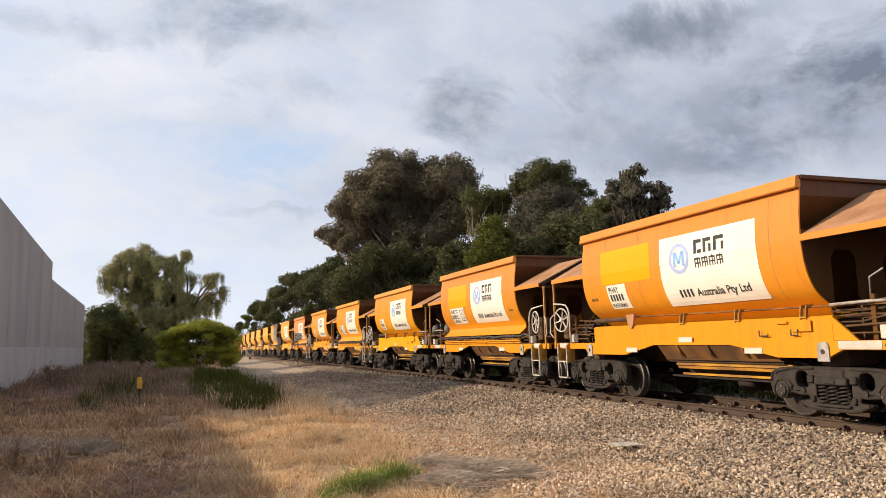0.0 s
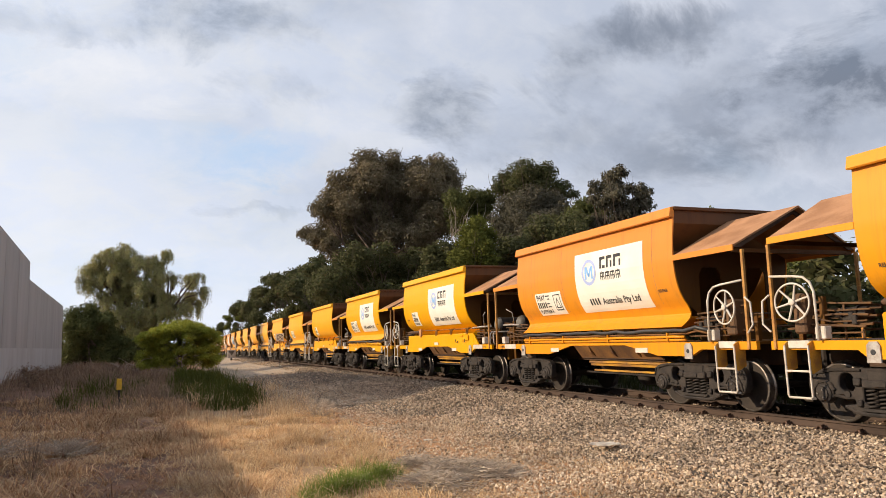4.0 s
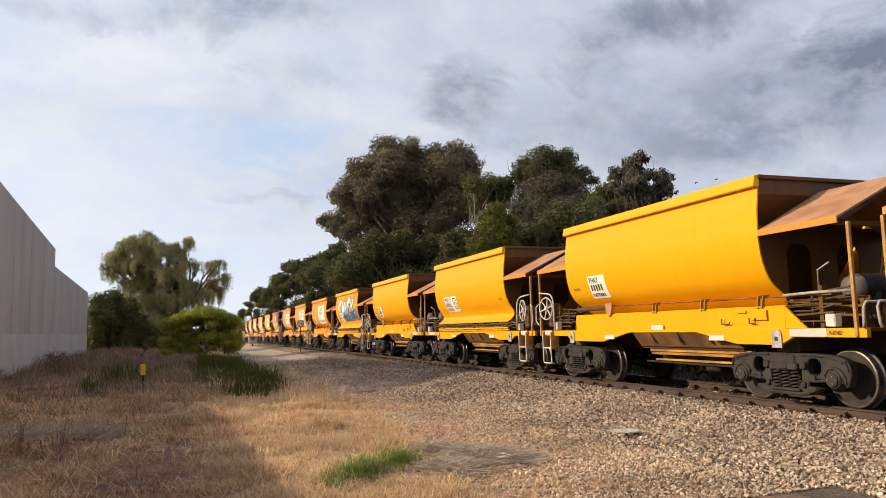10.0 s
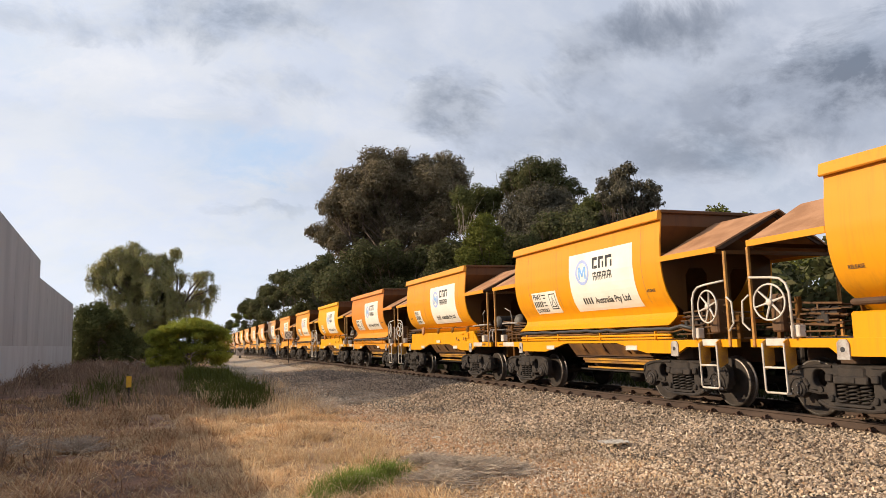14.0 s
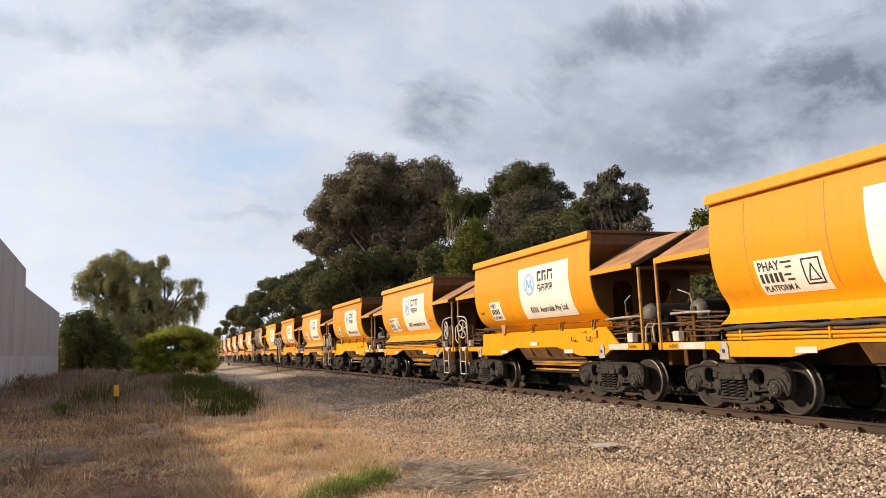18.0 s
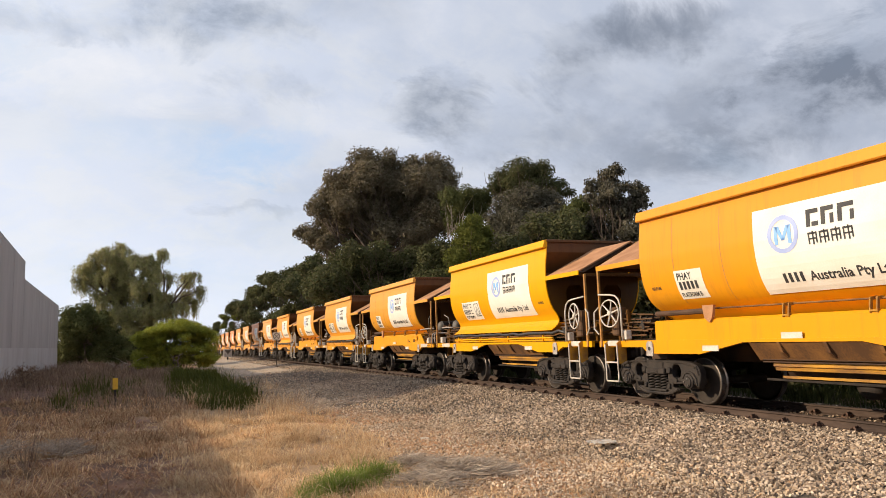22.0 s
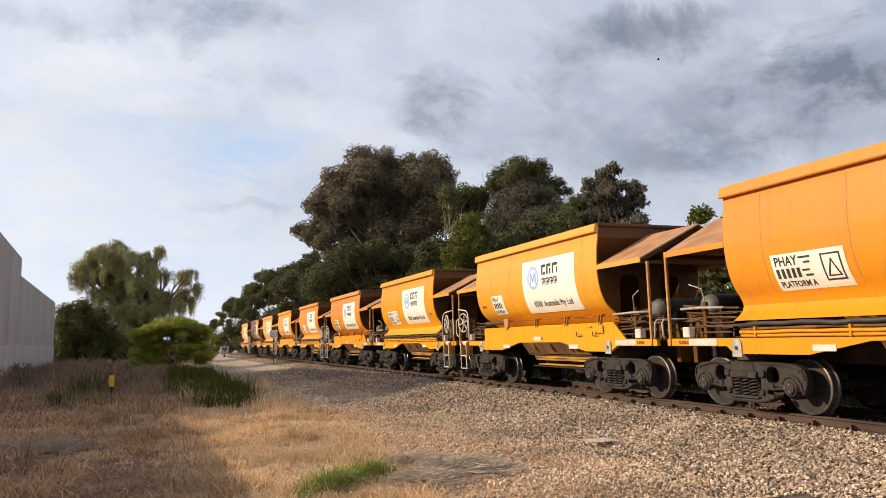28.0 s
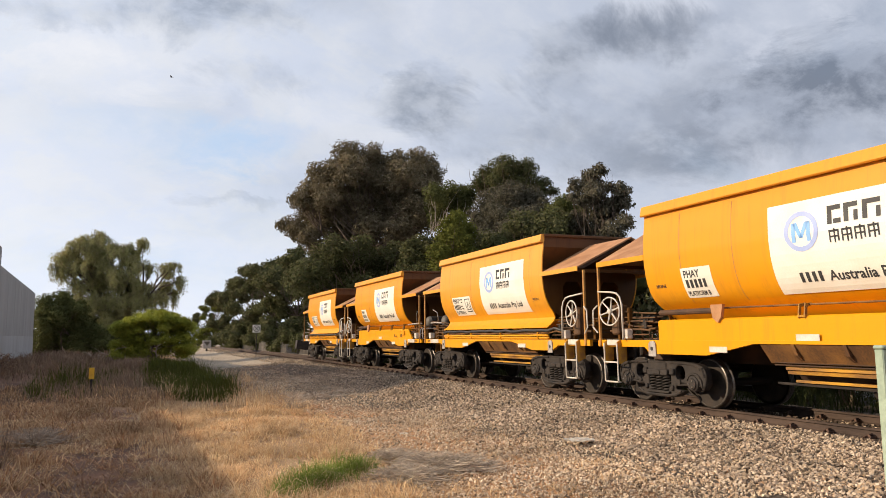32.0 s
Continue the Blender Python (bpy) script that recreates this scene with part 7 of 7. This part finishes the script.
# white square railway sign with a black cross in a ring
sign = tagged(put(new("railway_sign"), 8.35, 60.9), "white square sign with a black crossed ring on a post", "sign")
bm = bmesh.new()
tube(bm, [(0, 0, -0.1), (0, 0, 2.66)], 0.04, 8)
part("post", bm, M_IRON, sign)
bm = bmesh.new()
box(bm, -0.32, 0.32, -0.06, -0.042, 2.02, 2.66, 0.01)
board = part("board", bm, M_BOARD, sign, "white square board")
bm = bmesh.new()
tube(bm, [(0.25 * math.cos(a), -0.065, 2.34 + 0.25 * math.sin(a)) for a in np.linspace(0, math.tau, 25)[:-1]], 0.022, 6, closed=True)
part("ring", bm, M_INK, board)
for s in (-1, 1):
    bm = bmesh.new()
    tube(bm, [(-0.18 * s, -0.065, 2.16), (0.18 * s, -0.065, 2.52)], 0.022, 6)
    part("bar", bm, M_INK, board)

# pale cabinet by the bank further on
cab = tagged(put(new("relay_cabinet"), 7.6, 104), "small pale trackside cabinet on a leg", "cabinet")
bm = bmesh.new()
box(bm, -0.55, 0.55, -0.3, 0.3, 0.35, 1.45, 0.03)
part("body", bm, M_PALE, cab)
bm = bmesh.new()
box(bm, -0.1, 0.1, -0.1, 0.1, -0.1, 0.36)
part("leg", bm, M_IRON, cab)
bm = bmesh.new()
prism(bm, [(-0.42, 1.3), (0.42, 1.3), (0.0, 0.7)], 1, -0.315, -0.302)
part("mark", bm, M_FENCE, cab)

# grey steel post close by, at the edge of the view at the end
gp = tagged(put(new("steel_post"), 4.95, 3.62), "pale green painted steel post beside the line", "post")
bm = bmesh.new()
box(bm, -0.035, 0.035, -0.035, 0.035, -0.2, 1.69, 0.008)
part("shaft", bm, M_GREENPOST, gp)
bm = bmesh.new()
box(bm, -0.042, 0.042, -0.042, 0.042, 1.69, 1.72, 0.01)
part("cap", bm, M_GREENPOST, gp)

# crumpled litter on the stones
def crumple(name, x, y, size, seed, material, label):
    r = random.Random(seed)
    bm = bmesh.new()
    n = 6
    vs = [[bm.verts.new(((i / (n - 1) - 0.5) * size[0] + r.uniform(-0.02, 0.02), (j / (n - 1) - 0.5) * size[1] + r.uniform(-0.02, 0.02), 0.05 + r.uniform(0, 0.03))) for i in range(n)] for j in range(n)]
    for j in range(n - 1):
        for i in range(n - 1):
            if r.random() < 0.9:
                bm.faces.new((vs[j][i], vs[j][i + 1], vs[j + 1][i + 1], vs[j + 1][i]))
    bmesh.ops.solidify(bm, geom=bm.faces[:], thickness=0.004)
    ob = mesh_ob(name, bm, material)
    put(ob, x, y)
    return tagged(ob, label, "litter")


crumple("paper_litter", 6.55, 10.1, (0.46, 0.34), 1, M_BOARD, "crumpled white plastic litter on the gravel").location.z += 0.05
crumple("paper_litter", 4.24, 12.2, (0.13, 0.12), 2, M_BOARD, "small white paper scrap on the gravel").location.z += 0.04
# pale steel lengths lying by the green mound
for k in range(3):
    bm = bmesh.new()
    box(bm, -0.75, 0.75, -0.03, 0.03, 0.05, 0.11, 0.01)
    ob = put(mesh_ob("steel_length", bm, M_PALE), 2.75 + 0.1 * k, 33.0 + 0.55 * k, 0.03)
    tagged(ob, "pale steel length lying on the stones", "steel bar", "steel lengths by the mound")


# paling fence on the far side of the line
def fence():
    root = tagged(new("paling_fence"), "weathered grey timber paling fence behind the line", "fence")
    r = random.Random(4)
    bm = bmesh.new()
    box(bm, -0.05, 0.05, -0.05, 0.05, -0.2, 1.5)
    post = mesh_of(bm, "fence_post", M_FENCE)
    bm = bmesh.new()
    box(bm, -0.015, 0.015, -0.055, 0.055, 0.0, 1.55)
    slat = mesh_of(bm, "paling", M_FENCE)
    x = 15.4
    for k in range(44):
        y = 48 + 2.7 * k
        z = float(gz(x, y))
        place("fence_post", post, root, pose(x, y, z))
    n, y = 0, 48.0
    bm = bmesh.new()
    while y < 165:
        z = float(gz(x, y))
        m = pose(x - 0.07, y, z + r.uniform(-0.1, 0.1), r.uniform(-2, 2), 0, 0)
        if n < 290:
            place("paling", slat, root, m)
        else:
            vs = box(bm, -0.015, 0.015, -0.055, 0.055, 0.0, 1.55)
            bmesh.ops.transform(bm, matrix=m, verts=vs)
        n += 1
        y += r.uniform(0.17, 0.30)
    far = part("far_palings", bm, M_FENCE, root)
    tagged(far, kind="stuff")
    for z in (0.4, 1.2):
        bm = bmesh.new()
        tube(bm, [(x - 0.03, y, float(gz(x, y)) + z) for y in range(48, 166, 6)], 0.03, 5)
        part("fence_rail", bm, M_FENCE, root)


fence()

# low dark yard fence with a white top rail past the warehouse's corner
yard = tagged(put(new("yard_fence"), -11.2, 86.0), "low dark sheet fence with a white top rail", "fence")
bm = bmesh.new()
box(bm, -0.6, 2.6, -0.03, 0.03, -0.3, 0.62, 0.01)
part("fence_sheet", bm, M_IRON, yard)
for k in range(4):
    bm = bmesh.new()
    box(bm, -0.55 + k * 1.0, -0.48 + k * 1.0, -0.10, -0.032, -0.3, 1.30, 0.006)
    part("fence_post", bm, M_WHITE, yard)
bm = bmesh.new()
box(bm, -0.6, 2.6, -0.12, -0.102, 1.20, 1.34, 0.006)
part("top_rail", bm, M_WHITE, yard)

# a grey sheet steel box beyond the line
ob = tagged(put(new("equipment_box"), 13.4, 66.5), "tilted dark grey sheet metal box by the fence", "box")
bm = bmesh.new()
box(bm, -0.7, 0.7, -0.4, 0.4, 0.5, 1.3, 0.03)
bmesh.ops.rotate(bm, cent=(0, 0, 0.9), matrix=Matrix.Rotation(0.15, 3, "Y"), verts=bm.verts)
part("body", bm, M_IRON, ob)
for s in (-1, 1):
    bm = bmesh.new()
    box(bm, s * 0.5 - 0.05, s * 0.5 + 0.05, -0.05, 0.05, -0.1, 0.7)
    part("leg", bm, M_IRON, ob)

# ---- birds that cross the sky ----
def bird(scale):
    root = tagged(new("bird"), "small dark bird flying across the sky", "bird", "birds in flight")
    bm = bmesh.new()
    rings = [(-0.16, 0.004), (-0.13, 0.022), (-0.06, 0.04), (0.03, 0.042), (0.09, 0.028), (0.12, 0.026), (0.15, 0.008)]
    disc(bm, [(y * scale, r * scale) for y, r in rings], (0, 0, 0), 8, 1)
    smooth(bm)
    part("body", bm, M_INK, root)
    bm = bmesh.new()
    prism(bm, [(-0.012 * scale, -0.12 * scale), (0.012 * scale, -0.12 * scale), (0.04 * scale, -0.24 * scale), (-0.04 * scale, -0.24 * scale)], 2, -0.004 * scale, 0.004 * scale)
    part("tail", bm, M_INK, root)
    for s in (-1, 1):
        bm = bmesh.new()
        prism(bm, [(0, 0.06 * scale), (s * 0.12 * scale, 0.08 * scale), (s * 0.26 * scale, 0.0), (s * 0.14 * scale, -0.05 * scale), (0, -0.06 * scale)], 2, -0.004 * scale, 0.004 * scale)
        w = part("wing", bm, M_INK, root)
        w.location = (s * 0.025 * scale, 0, 0.01 * scale)
    return root


def flight(points):
    """A straight glide through (seconds, place) pairs, kept up before and after them; the bird faces where it flies."""
    (t0, p0), (t1, p1) = points[0], points[-1]
    v = (Vector(p1) - Vector(p0)) / (t1 - t0)
    turn = math.degrees(math.atan2(-v.x, v.y))
    rows = []
    for t in (0.0, *[t for t, _ in points], 32.0):
        if t < t0:
            p = Vector(p0) + v * (t - t0)
        elif t > t1:
            p = Vector(p1) + v * (t - t1)
        else:
            p = Vector(dict(points)[t])
        p.z = max(p.z, 3.0)
        if not rows or t > rows[-1][0]:
            rows.append((t, pose(*p, 0, 0, turn)))
    return rows


flights = [(bird(0.62), flight([(27.5, (31.3, 32.3, 18.1)), (28.0, (27.8, 34.1, 17.9)), (29.0, (20.1, 36.9, 17.5)), (30.0, (13.6, 39.6, 17.9)), (31.0, (6.8, 42.4, 18.1)), (32.0, (0.8, 45.3, 17.3))])),
           (bird(0.75), flight([(6.8, (-5.7, 43.9, 17.9)), (7.2, (1.0, 42.5, 15.9)), (7.8, (8.5, 42.3, 14.2))])),
           (bird(0.7), flight([(6.8, (-5.2, 43.9, 17.8)), (7.4, (3.8, 42.6, 15.6)), (7.8, (8.9, 42.8, 14.8))]))]

# ---- what moves ----
def motions():
    for i, w in wagons:
        rows = []
        for k in range(33):
            y = train_pos(i, k)
            rows.append((k, pose(TRACK_X, y, dip(y), math.degrees(math.atan((dip(y + 3.4) - dip(y - 3.4)) / 6.8)))))
        walk(w, rows)
        # the wheels turn while the wagon is near enough for it to show
        times = [f / FPS for f in range(0, 32 * FPS + 1) if -8 < train_pos(i, f / FPS) < 34]
        if not times:
            continue
        times = ([0.0] if times[0] > 0 else []) + times + ([32.0] if times[-1] < 32 else [])
        for ob in w.children:
            if ob.name.startswith("wheelset"):
                at = ob.matrix_basis.translation.copy()
                rows = []
                for t in times:
                    on = min(max(train_pos(i, t), -8), 34)
                    rows.append((t, pose(*at) @ Matrix.Rotation(-on / 0.462, 4, "X")))
                walk(ob, rows)

    for bird, track in flights:
        walk(bird, track)
        for k, wing in enumerate(bird.children):
            if wing.name.startswith("wing"):
                s = 1 if wing.location.x > 0 else -1
                at = wing.location.copy()
                walk(wing, [(t / 10, pose(*at) @ pose(0, 0, 0, 0, s * 38 * math.sin(t * 1.9 + bird.location.x))) for t in range(0, 321)])


motions()
